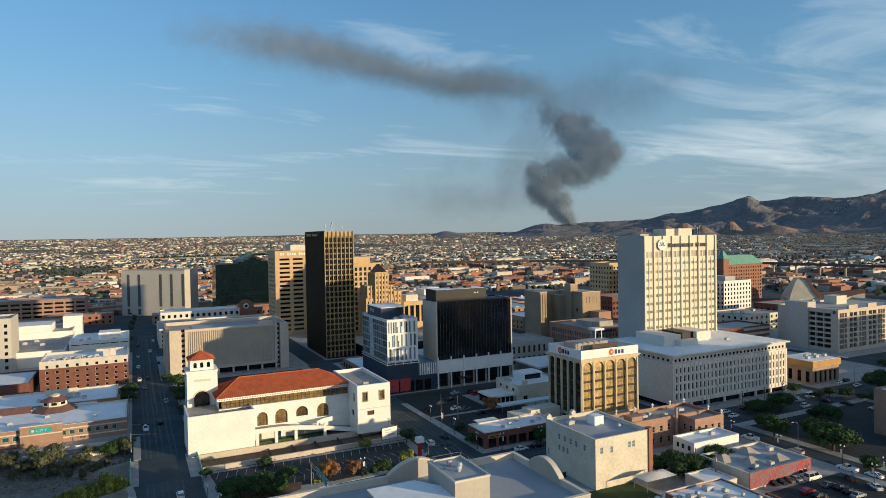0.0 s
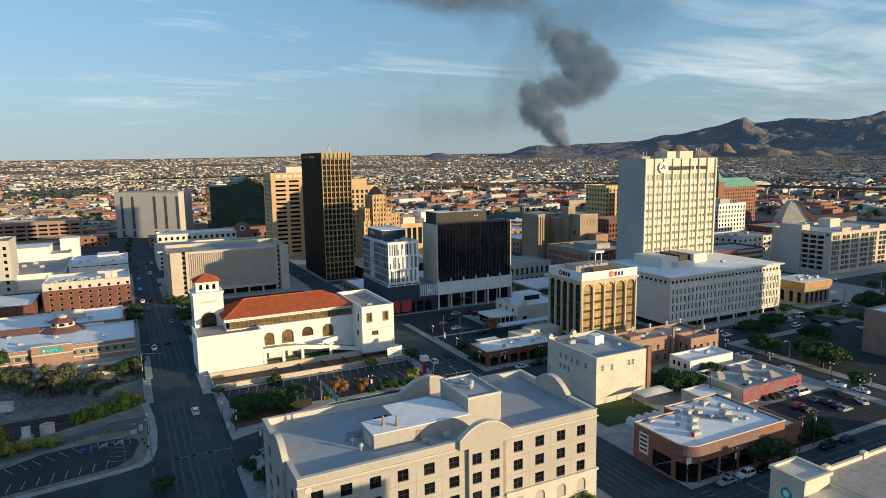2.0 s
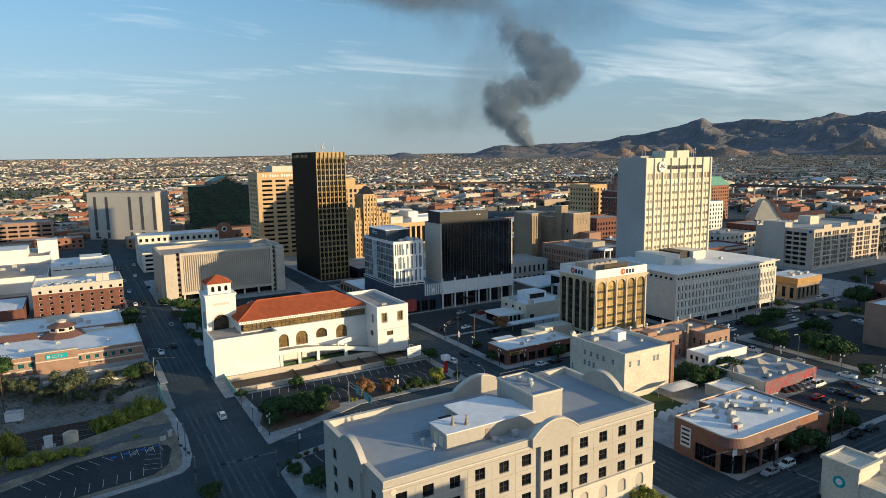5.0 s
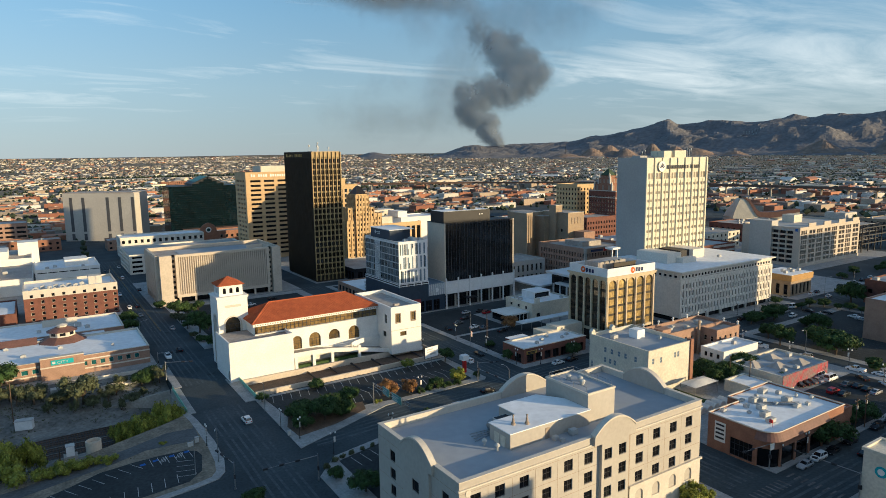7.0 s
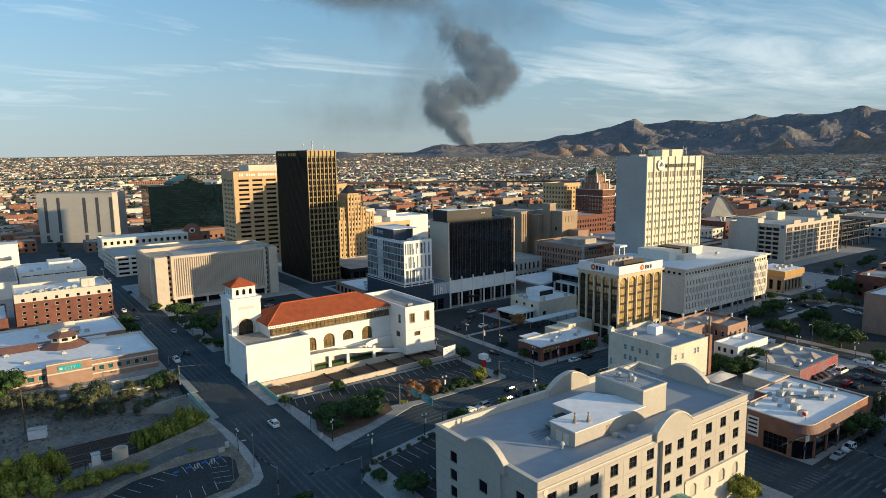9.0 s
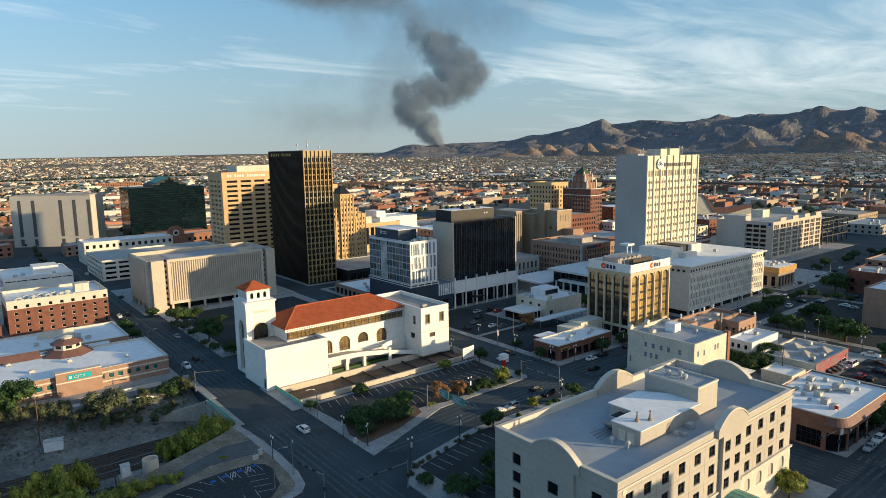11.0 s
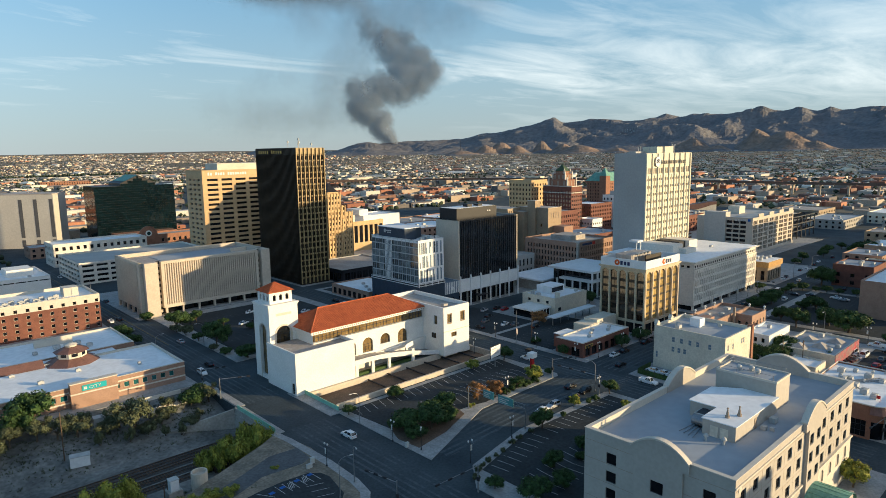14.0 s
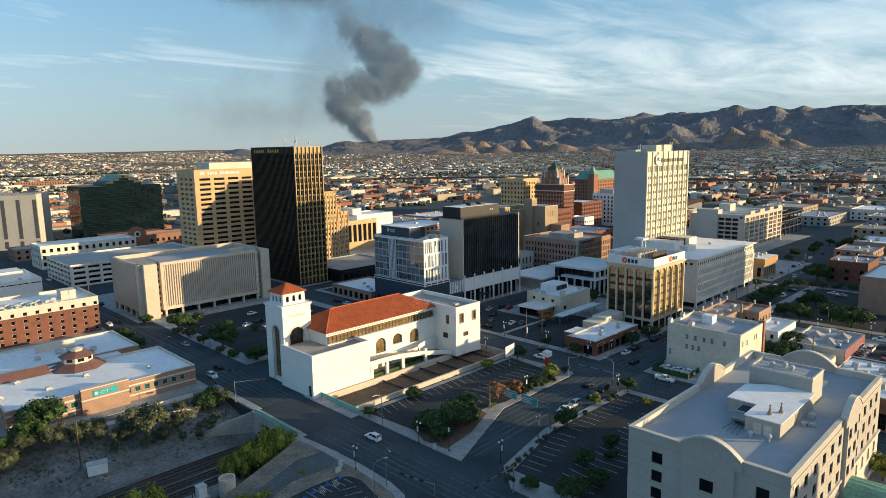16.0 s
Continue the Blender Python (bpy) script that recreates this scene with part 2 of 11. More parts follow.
M = {}
for key, args in {
    "stone": dict(a=(0.44, 0.405, 0.355), b=(0.40, 0.365, 0.32), scale=0.12, fine=1.4, stain=0.07, bump=0.06),
    "stone_trim": dict(a=(0.59, 0.54, 0.46), b=(0.53, 0.485, 0.42), scale=0.3, fine=2.0, stain=0.08),
    "stone_dark": dict(a=(0.34, 0.27, 0.21), b=(0.28, 0.22, 0.17), scale=0.4, fine=2.0, stain=0.2),
    "membrane": dict(a=(0.345, 0.37, 0.40), b=(0.305, 0.33, 0.36), scale=0.07, fine=0.5, stain=0.06, bump=0.03),
    "roof_white": dict(a=(0.80, 0.81, 0.82), b=(0.71, 0.725, 0.74), scale=0.07, fine=0.6, stain=0.1, bump=0.04),
    "roof_tan": dict(a=(0.42, 0.38, 0.34), b=(0.32, 0.29, 0.27), scale=0.12, fine=0.9, stain=0.2, bump=0.06),
    "stucco": dict(a=(0.77, 0.755, 0.72), b=(0.71, 0.695, 0.66), scale=0.2, fine=2.2, stain=0.1),
    "cream_stucco": dict(a=(0.66, 0.60, 0.49), b=(0.57, 0.52, 0.43), scale=0.2, fine=1.8, stain=0.14),
    "terracotta": dict(a=(0.50, 0.13, 0.05), b=(0.40, 0.10, 0.04), scale=0.4, fine=3.0, stain=0.25, bump=0.4, relief=0.05),
    "concrete": dict(a=(0.40, 0.37, 0.33), b=(0.31, 0.29, 0.26), scale=0.2, fine=1.5, stain=0.2),
    "concrete_tan": dict(a=(0.56, 0.48, 0.39), b=(0.50, 0.43, 0.35), scale=0.15, fine=1.6, stain=0.12),
    "concrete_grey": dict(a=(0.42, 0.41, 0.39), b=(0.37, 0.36, 0.34), scale=0.06, fine=1.2, stain=0.08),
    "brick_tan_light": dict(a=(0.56, 0.39, 0.22), b=(0.49, 0.34, 0.19), scale=0.15, fine=1.6, stain=0.12),
    "panel_cream": dict(a=(0.68, 0.63, 0.49), b=(0.62, 0.57, 0.45), scale=0.1, fine=1.4, stain=0.12),
    "concrete_white": dict(a=(0.72, 0.67, 0.59), b=(0.65, 0.60, 0.53), scale=0.1, fine=1.4, stain=0.12),
    "cornice_tan": dict(a=(0.46, 0.28, 0.11), b=(0.40, 0.24, 0.10), scale=0.2, fine=1.4, stain=0.15),
    "concrete_grey_light": dict(a=(0.50, 0.47, 0.42), b=(0.45, 0.42, 0.38), scale=0.05, fine=1.0, stain=0.1),
    "deco_gold": dict(a=(0.58, 0.41, 0.22), b=(0.50, 0.35, 0.19), scale=0.15, fine=1.4, stain=0.15),
    "roof_tan_dark": dict(a=(0.20, 0.11, 0.07), b=(0.16, 0.09, 0.06), scale=0.12, fine=0.9, stain=0.2),
    "brick_red": dict(a=(0.20, 0.085, 0.062), b=(0.15, 0.065, 0.05), scale=0.5, fine=5.0, stain=0.3, bump=0.3),
    "brick_orange": dict(a=(0.31, 0.155, 0.10), b=(0.25, 0.12, 0.08), scale=0.5, fine=5.0, stain=0.25, bump=0.3),
    "brick_tan": dict(a=(0.36, 0.23, 0.17), b=(0.30, 0.19, 0.14), scale=0.5, fine=5.0, stain=0.22, bump=0.3),
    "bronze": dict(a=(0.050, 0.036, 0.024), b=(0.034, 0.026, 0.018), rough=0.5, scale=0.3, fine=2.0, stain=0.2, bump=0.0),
    # bronze with the low sun's gold put into its colour, for sunward fronts
    "bronze_sunlit": dict(a=(0.42, 0.30, 0.14), b=(0.35, 0.25, 0.12), rough=0.5, scale=0.3, fine=2.0, stain=0.2, bump=0.0),
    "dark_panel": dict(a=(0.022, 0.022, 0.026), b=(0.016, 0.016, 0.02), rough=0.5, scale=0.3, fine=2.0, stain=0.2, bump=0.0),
    "navy_panel": dict(a=(0.035, 0.055, 0.085), b=(0.028, 0.045, 0.07), rough=0.5, scale=0.3, fine=2.0, stain=0.15, bump=0.0),
    "white_panel": dict(a=(0.72, 0.72, 0.72), b=(0.66, 0.66, 0.66), rough=0.5, scale=0.3, fine=2.0, stain=0.08, bump=0.0),
    "blue_grey": dict(a=(0.16, 0.22, 0.28), b=(0.13, 0.18, 0.24), rough=0.5, scale=0.3, fine=2.0, stain=0.12, bump=0.0),
    "asphalt": dict(a=(0.06, 0.077, 0.086), b=(0.038, 0.050, 0.058), gloss=0.2, rough=0.9, scale=0.09, fine=1.6, stain=0.25, bump=0.1),
    "asphalt_lot": dict(a=(0.042, 0.049, 0.053), b=(0.027, 0.033, 0.036), gloss=0.2, rough=0.9, scale=0.07, fine=1.3, stain=0.3, bump=0.1),
    "asphalt_worn": dict(a=(0.085, 0.106, 0.116), b=(0.056, 0.072, 0.082), gloss=0.2, rough=0.85, scale=0.12, fine=0.8, stain=0.35, bump=0.05),
    "asphalt_old": dict(a=(0.125, 0.13, 0.135), b=(0.09, 0.096, 0.10), gloss=0.2, rough=0.9, scale=0.15, fine=1.6, stain=0.25, bump=0.1),
    "pavement": dict(a=(0.355, 0.352, 0.342), b=(0.27, 0.27, 0.265), scale=0.3, fine=2.0, stain=0.22),
    "gravel": dict(a=(0.27, 0.225, 0.17), b=(0.16, 0.14, 0.11), rough=0.95, scale=0.25, fine=1.6, stain=0.35, bump=0.5, relief=0.08),
    "dirt": dict(a=(0.235, 0.23, 0.212), b=(0.11, 0.112, 0.106), rough=0.95, scale=0.10, fine=0.9, stain=0.35, bump=0.5, relief=0.1),
    "ballast": dict(a=(0.085, 0.08, 0.078), b=(0.05, 0.048, 0.047), rough=0.95, scale=0.15, fine=3.0, stain=0.4, bump=0.6, relief=0.08),
    "soil_bed": dict(a=(0.16, 0.11, 0.08), b=(0.10, 0.075, 0.055), rough=0.95, scale=0.3, fine=3.0, stain=0.3, bump=0.4),
    "grass": dict(a=(0.035, 0.065, 0.022), b=(0.055, 0.075, 0.03), rough=0.95, scale=0.3, fine=4.0, stain=0.35, bump=0.4),
    "paint_white": dict(a=(0.60, 0.60, 0.58), b=(0.42, 0.42, 0.41), scale=0.5, fine=3.0, stain=0.3, bump=0.0),
    "sign_red": dict(a=(0.62, 0.11, 0.02), b=(0.56, 0.10, 0.02), rough=0.5, scale=0.5, fine=2.0, stain=0.05, bump=0.0),
    "mullion_grey": dict(a=(0.10, 0.10, 0.105), b=(0.08, 0.08, 0.085), rough=0.5, scale=0.5, fine=2.0, stain=0.1, bump=0.0),
    "theatre_tan": dict(a=(0.37, 0.28, 0.19), b=(0.31, 0.235, 0.165), scale=0.15, fine=1.2, stain=0.15),
    "paint_worn": dict(a=(0.16, 0.16, 0.16), b=(0.08, 0.08, 0.08), scale=0.5, fine=3.0, stain=0.4, bump=0.0),
    "bank_tan": dict(a=(0.58, 0.47, 0.33), b=(0.52, 0.42, 0.29), scale=0.2, fine=1.8, stain=0.14),
    "paint_yellow": dict(a=(0.30, 0.22, 0.06), b=(0.20, 0.15, 0.06), scale=0.5, fine=3.0, stain=0.3, bump=0.0),
    "paint_blue": dict(a=(0.02, 0.12, 0.42), b=(0.02, 0.10, 0.34), scale=0.5, fine=3.0, stain=0.3, bump=0.0),
    "steel": dict(a=(0.30, 0.31, 0.32), b=(0.24, 0.25, 0.26), rough=0.45, metal=0.6, scale=0.5, fine=3.0, stain=0.15, bump=0.0),
    "steel_dark": dict(a=(0.045, 0.045, 0.05), b=(0.03, 0.03, 0.035), rough=0.6, metal=0.2, scale=0.5, fine=3.0, stain=0.15, bump=0.0),
    "rail_steel": dict(a=(0.16, 0.12, 0.10), b=(0.12, 0.09, 0.08), rough=0.5, metal=0.7, scale=0.5, fine=3.0, stain=0.3, bump=0.0),
    "timber": dict(a=(0.13, 0.085, 0.055), b=(0.09, 0.06, 0.04), scale=0.5, fine=5.0, stain=0.3, stretch=(1, 1, 0.2)),
    "unit_grey": dict(a=(0.48, 0.48, 0.46), b=(0.40, 0.40, 0.39), rough=0.6, scale=0.5, fine=2.0, stain=0.15, bump=0.0),
    "green_rail": dict(a=(0.26, 0.52, 0.40), b=(0.22, 0.45, 0.35), rough=0.6, scale=0.5, fine=2.0, stain=0.15, bump=0.0),
    "teal_sign": dict(a=(0.02, 0.36, 0.40), b=(0.02, 0.32, 0.36), rough=0.5, scale=0.5, fine=2.0, stain=0.05, bump=0.0),
    "road_sign_green": dict(a=(0.09, 0.27, 0.27), b=(0.07, 0.23, 0.23), rough=0.5, scale=0.5, fine=2.0, stain=0.1, bump=0.0),
    "red_paint": dict(a=(0.45, 0.02, 0.02), b=(0.38, 0.02, 0.02), rough=0.5, scale=0.5, fine=2.0, stain=0.1, bump=0.0),
    "mural_red": dict(a=(0.33, 0.06, 0.06), b=(0.27, 0.05, 0.055), rough=0.7, scale=0.5, fine=2.0, stain=0.15, bump=0.0),
    "orange_paint": dict(a=(0.50, 0.26, 0.03), b=(0.42, 0.21, 0.03), rough=0.5, scale=0.5, fine=2.0, stain=0.1, bump=0.0),
    "navy_paint": dict(a=(0.02, 0.03, 0.10), b=(0.02, 0.03, 0.08), rough=0.5, scale=0.5, fine=2.0, stain=0.1, bump=0.0),
    "gold_paint": dict(a=(0.60, 0.42, 0.12), b=(0.52, 0.36, 0.10), rough=0.4, metal=0.5, scale=0.5, fine=2.0, stain=0.1, bump=0.0),
    "mural_pink": dict(a=(0.36, 0.05, 0.07), b=(0.18, 0.16, 0.16), scale=0.7, fine=1.5, stain=0.3, bump=0.0),
    "copper_green": dict(a=(0.16, 0.34, 0.27), b=(0.12, 0.27, 0.22), rough=0.6, scale=0.3, fine=2.0, stain=0.25, bump=0.1),
    "slate_green": dict(a=(0.065, 0.10, 0.055), b=(0.045, 0.07, 0.04), rough=0.7, scale=0.3, fine=2.0, stain=0.25, bump=0.1),
    "freeway_brown": dict(a=(0.17, 0.11, 0.085), b=(0.13, 0.09, 0.072), scale=0.1, fine=0.8, stain=0.15, bump=0.0),
    "rust_roof": dict(a=(0.19, 0.10, 0.08), b=(0.15, 0.08, 0.065), rough=0.6, scale=0.3, fine=2.0, stain=0.2, bump=0.1),
    "bark": dict(a=(0.12, 0.09, 0.065), b=(0.08, 0.06, 0.045), scale=1.0, fine=8.0, stain=0.3, bump=0.4, stretch=(1, 1, 0.3)),
    "leaf": dict(a=(0.052, 0.094, 0.028), b=(0.028, 0.055, 0.017), gloss=0.2, scale=0.8, fine=3.0, stain=0.3, bump=0.0, vary=0.45, islands=True, rough=0.7),
    "leaf_bright": dict(a=(0.25, 0.25, 0.04), b=(0.15, 0.18, 0.035), gloss=0.2, scale=0.8, fine=3.0, stain=0.3, bump=0.0, vary=0.4, islands=True, rough=0.7),
    "leaf_dusty": dict(a=(0.105, 0.118, 0.062), b=(0.060, 0.070, 0.038), gloss=0.2, scale=0.8, fine=3.0, stain=0.3, bump=0.0, vary=0.4, islands=True, rough=0.75),
    "leaf_autumn": dict(a=(0.28, 0.14, 0.045), b=(0.20, 0.10, 0.05), scale=0.8, fine=3.0, stain=0.3, bump=0.0, vary=0.4, islands=True, rough=0.7),
    "rubber": dict(a=(0.02, 0.02, 0.02), b=(0.015, 0.015, 0.015), rough=0.8, scale=1.0, fine=4.0, stain=0.1, bump=0.0),
    "canvas": dict(a=(0.62, 0.60, 0.56), b=(0.55, 0.53, 0.50), scale=0.4, fine=2.0, stain=0.08, bump=0.0),
    "desert": dict(a=(0.20, 0.165, 0.125), b=(0.14, 0.12, 0.09), rough=0.95, scale=0.012, fine=0.09, stain=0.35, bump=0.0),
    # cool dark grey carries the haze and cloud shade over the range
    "rock_hazed": dict(a=(0.180, 0.174, 0.180), b=(0.138, 0.135, 0.142), rough=0.95, scale=0.006, fine=0.05, stain=0.25, bump=0.7, relief=7.0),
    # tan carries the low sun that falls on the foothill knolls
    "rock_sunlit": dict(a=(0.27, 0.19, 0.145), b=(0.17, 0.142, 0.125), rough=0.95, scale=0.012, fine=0.05, stain=0.3, bump=0.7, relief=7.0),
    "lime_paint": dict(a=(0.30, 0.30, 0.30), b=(0.20, 0.20, 0.20), rough=0.95, scale=0.02, fine=0.1, stain=0.3, bump=0.0),
    "far_green": dict(a=(0.055, 0.072, 0.04), b=(0.035, 0.05, 0.03), rough=0.9, scale=0.05, fine=0.4, stain=0.3, bump=0.0, vary=0.4, islands=True),
}.items():
    M[key] = surface(key, **args)
M["glass"] = glazing("glass", (0.020, 0.023, 0.028))
M["glass_dark"] = glazing("glass_dark", (0.010, 0.010, 0.012), 0.12, 0.4, 0.35)
M["glass_bronze"] = glazing("glass_bronze", (0.030, 0.022, 0.014), 0.08, 0.5)
# bronze glass over pale blinds, with the sunlight on them in the tone
M["glass_sunlit"] = glazing("glass_sunlit", (0.46, 0.32, 0.12), 0.22, 0.4, 0.7)
# bronze glass lightened to amber, the sun's glow mixed into its colour
M["glass_sun_amber"] = glazing("glass_sun_amber", (0.15, 0.10, 0.04), 0.2, 0.7, 0.6)
M["glass_blind"] = glazing("glass_blind", (0.20, 0.165, 0.12), 0.3, 0.5, 0.5)
M["glass_teal"] = glazing("glass_teal", (0.02, 0.11, 0.115), 0.1, 0.4)
M["glass_blue"] = glazing("glass_blue", (0.045, 0.065, 0.08), 0.05, 0.7)
M["glass_sky"] = glazing("glass_sky", (0.13, 0.155, 0.165), 0.06, 0.75, 0.8)
M["glass_green"] = surface("glass_green", (0.0035, 0.0125, 0.017), (0.0025, 0.008, 0.011), 0.05, 0.05, 0.5, 0.0, vary=0.35, stain=0.3, islands=True, gloss=0.6)
M["car_glass"] = glazing("car_glass", (0.015, 0.017, 0.02), 0.05, 0.2)
M["lamp_glass"] = surface("lamp_glass", (0.72, 0.72, 0.70), (0.66, 0.66, 0.64), 0.25, 0.5, 3.0, 0.0, stain=0.05)
for key, c in {"car_white": (0.75, 0.75, 0.75), "car_silver": (0.36, 0.37, 0.39), "car_black": (0.015, 0.015, 0.018), "car_red": (0.28, 0.015, 0.02), "car_blue": (0.03, 0.06, 0.14), "car_yellow": (0.7, 0.5, 0.03), "car_grey": (0.12, 0.125, 0.13)}.items():
    M[key] = surface(key, c, tuple(v * 0.9 for v in c), rough=0.3, scale=0.5, fine=2.0, stain=0.06, bump=0.0)
M["houses"] = pick_colours("houses", [(0.52, 0.45, 0.36), (0.72, 0.69, 0.63), (0.40, 0.31, 0.23), (0.34, 0.30, 0.27), (0.42, 0.20, 0.13), (0.66, 0.58, 0.46), (0.30, 0.27, 0.25), (0.55, 0.50, 0.44), (0.20, 0.18, 0.17), (0.70, 0.62, 0.48)])
M["warehouses"] = pick_colours("warehouses", [(0.36, 0.16, 0.10), (0.46, 0.38, 0.30), (0.70, 0.68, 0.64), (0.28, 0.12, 0.08), (0.26, 0.22, 0.19), (0.44, 0.20, 0.12), (0.16, 0.145, 0.14), (0.42, 0.33, 0.25), (0.22, 0.12, 0.09), (0.60, 0.56, 0.50)])

# ---- mesh tools ----


class Shape:
    """Collects corners and faces of one mesh."""

    def __init__(self):
        self.v, self.f, self.mi, self.slot = [], [], [], 0

    def poly(self, pts):
        n = len(self.v)
        self.v.extend(tuple(p) for p in pts)
        self.f.append(tuple(range(n, n + len(pts))))
        self.mi.append(self.slot)
        return self

    def faces(self, pts, faces):
        n = len(self.v)
        self.v.extend(tuple(p) for p in pts)
        for f in faces:
            self.f.append(tuple(n + i for i in f))
            self.mi.append(self.slot)
        return self

    def box(self, x0, x1, y0, y1, z0, z1):
        return self.faces([(x0, y0, z0), (x1, y0, z0), (x1, y1, z0), (x0, y1, z0), (x0, y0, z1), (x1, y0, z1), (x1, y1, z1), (x0, y1, z1)],
                          [(3, 2, 1, 0), (4, 5, 6, 7), (0, 1, 5, 4), (1, 2, 6, 5), (2, 3, 7, 6), (3, 0, 4, 7)])

    def prism(self, pts, z0, z1):
        n = len(pts)
        return self.faces([(x, y, z0) for x, y in pts] + [(x, y, z1) for x, y in pts],
                          [tuple(range(n - 1, -1, -1)), tuple(range(n, 2 * n))] + [(i, (i + 1) % n, n + (i + 1) % n, n + i) for i in range(n)])

    def ring(self, x, y, z0, z1, r0, r1, n=10, turn=0.0, cap=True):
        a = [(math.cos(turn + 2 * math.pi * i / n), math.sin(turn + 2 * math.pi * i / n)) for i in range(n)]
        fs = [(i, (i + 1) % n, n + (i + 1) % n, n + i) for i in range(n)]
        if cap:
            fs += [tuple(range(n - 1, -1, -1)), tuple(range(n, 2 * n))]
        return self.faces([(x + c * r0, y + s * r0, z0) for c, s in a] + [(x + c * r1, y + s * r1, z1) for c, s in a], fs)

    def rod(self, p, q, r0, r1=None, n=6):
        r1 = r0 if r1 is None else r1
        p, q = Vector(p), Vector(q)
        d = (q - p).normalized()
        u = d.orthogonal().normalized()
        w = d.cross(u)
        a = [(math.cos(2 * math.pi * i / n), math.sin(2 * math.pi * i / n)) for i in range(n)]
        return self.faces([p + (u * c + w * s) * r0 for c, s in a] + [q + (u * c + w * s) * r1 for c, s in a],
                          [(i, (i + 1) % n, n + (i + 1) % n, n + i) for i in range(n)] + [tuple(range(n - 1, -1, -1)), tuple(range(n, 2 * n))])

    def mesh(self, name, mats):
        me = bpy.data.meshes.new(name)
        at, verts, remap = {}, [], []
        for p in self.v:
            k = (round(p[0], 3), round(p[1], 3), round(p[2], 3))
            if k not in at:
                at[k] = len(verts)
                verts.append(tuple(p))
            remap.append(at[k])
        me.from_pydata(verts, [], [tuple(remap[i] for i in f) for f in self.f])
        for m in mats if isinstance(mats, (list, tuple)) else [mats]:
            me.materials.append(m)
        if any(self.mi):
            me.polygons.foreach_set("material_index", self.mi)
        me.update()
        return me


def origin_of(ob):
    at = Vector((0, 0, 0))
    while ob:
        at += ob.location
        ob = ob.parent
    return at


def thing(name, at, label, category, group="", kind=""):
    root = new(name)
    root.location = at
    root.empty_display_size = 0.5
    return tagged(root, label, category, group, kind)


def part(name, shape, material, parent, label="", place=None):
    """One mesh object under a thing or a part. shape: a Shape or a ready mesh, in the place's own axes unless place is given."""
    me = shape.mesh(name, material) if isinstance(shape, Shape) else shape
    ob = new(name, me)
    ob.parent = parent
    ob.location = (Vector(place) if place is not None else Vector((0, 0, 0))) - origin_of(parent)
    return tagged(ob, label)


def local(name, shape, material, parent, label=""):
    """A part given in its thing's own axes (for things that are copied)."""
    ob = new(name, shape.mesh(name, material) if isinstance(shape, Shape) else shape)
    ob.parent = parent
    return tagged(ob, label)


def single(name, shape, material, label, category="", group="", kind=""):
    return tagged(new(name, shape.mesh(name, material) if isinstance(shape, Shape) else shape), label, category, group, kind)


PANES = {}


def pane_mesh(w, h, face, mats, bars, arch):
    """A window: frame, mullions and glass in one piece, its lower middle at the origin, seen from the side named by face. bars: (columns, rows)."""
    key = (round(w, 2), round(h, 2), face, tuple(m.name for m in mats), bars, arch)
    if key in PANES:
        return PANES[key]
    s, t, d = Shape(), min(0.09, w * 0.12), 0.07
    ax, sg = face[1], (-1 if face[0] == "-" else 1)

    def pt(u, o, z):
        return (u, o * sg, z) if ax == "y" else (o * sg, u, z)

    top = h - w / 2 if arch else h

    def cuts(a, b, n):
        out = [a, a + t]
        for i in range(1, n):
            m = a + (b - a) * i / n
            out += [m - t * 0.4, m + t * 0.4]
        return out + [b - t, b]

    us, zs = cuts(-w / 2, w / 2, bars[0]), cuts(0, top, bars[1])
    for j in range(len(zs) - 1):
        for i in range(len(us) - 1):
            a, b, c, e = us[i], us[i + 1], zs[j], zs[j + 1]
            if i % 2 and j % 2:
                s.slot = 1
                s.poly([pt(a, 0, c), pt(b, 0, c), pt(b, 0, e), pt(a, 0, e)])
                s.slot = 0
                for p, q in (((a, c), (b, c)), ((b, c), (b, e)), ((b, e), (a, e)), ((a, e), (a, c))):
                    s.poly([pt(p[0], 0, p[1]), pt(q[0], 0, q[1]), pt(q[0], d, q[1]), pt(p[0], d, p[1])])
            else:
                s.poly([pt(a, d, c), pt(b, d, c), pt(b, d, e), pt(a, d, e)])
    if arch:
        n, r = 10, w / 2
        s.slot = 1
        s.poly([pt(r * math.cos(math.pi * i / n), d, top + r * math.sin(math.pi * i / n)) for i in range(n + 1)])
        s.slot = 0
    PANES[key] = s.mesh("window", mats)
    return PANES[key]


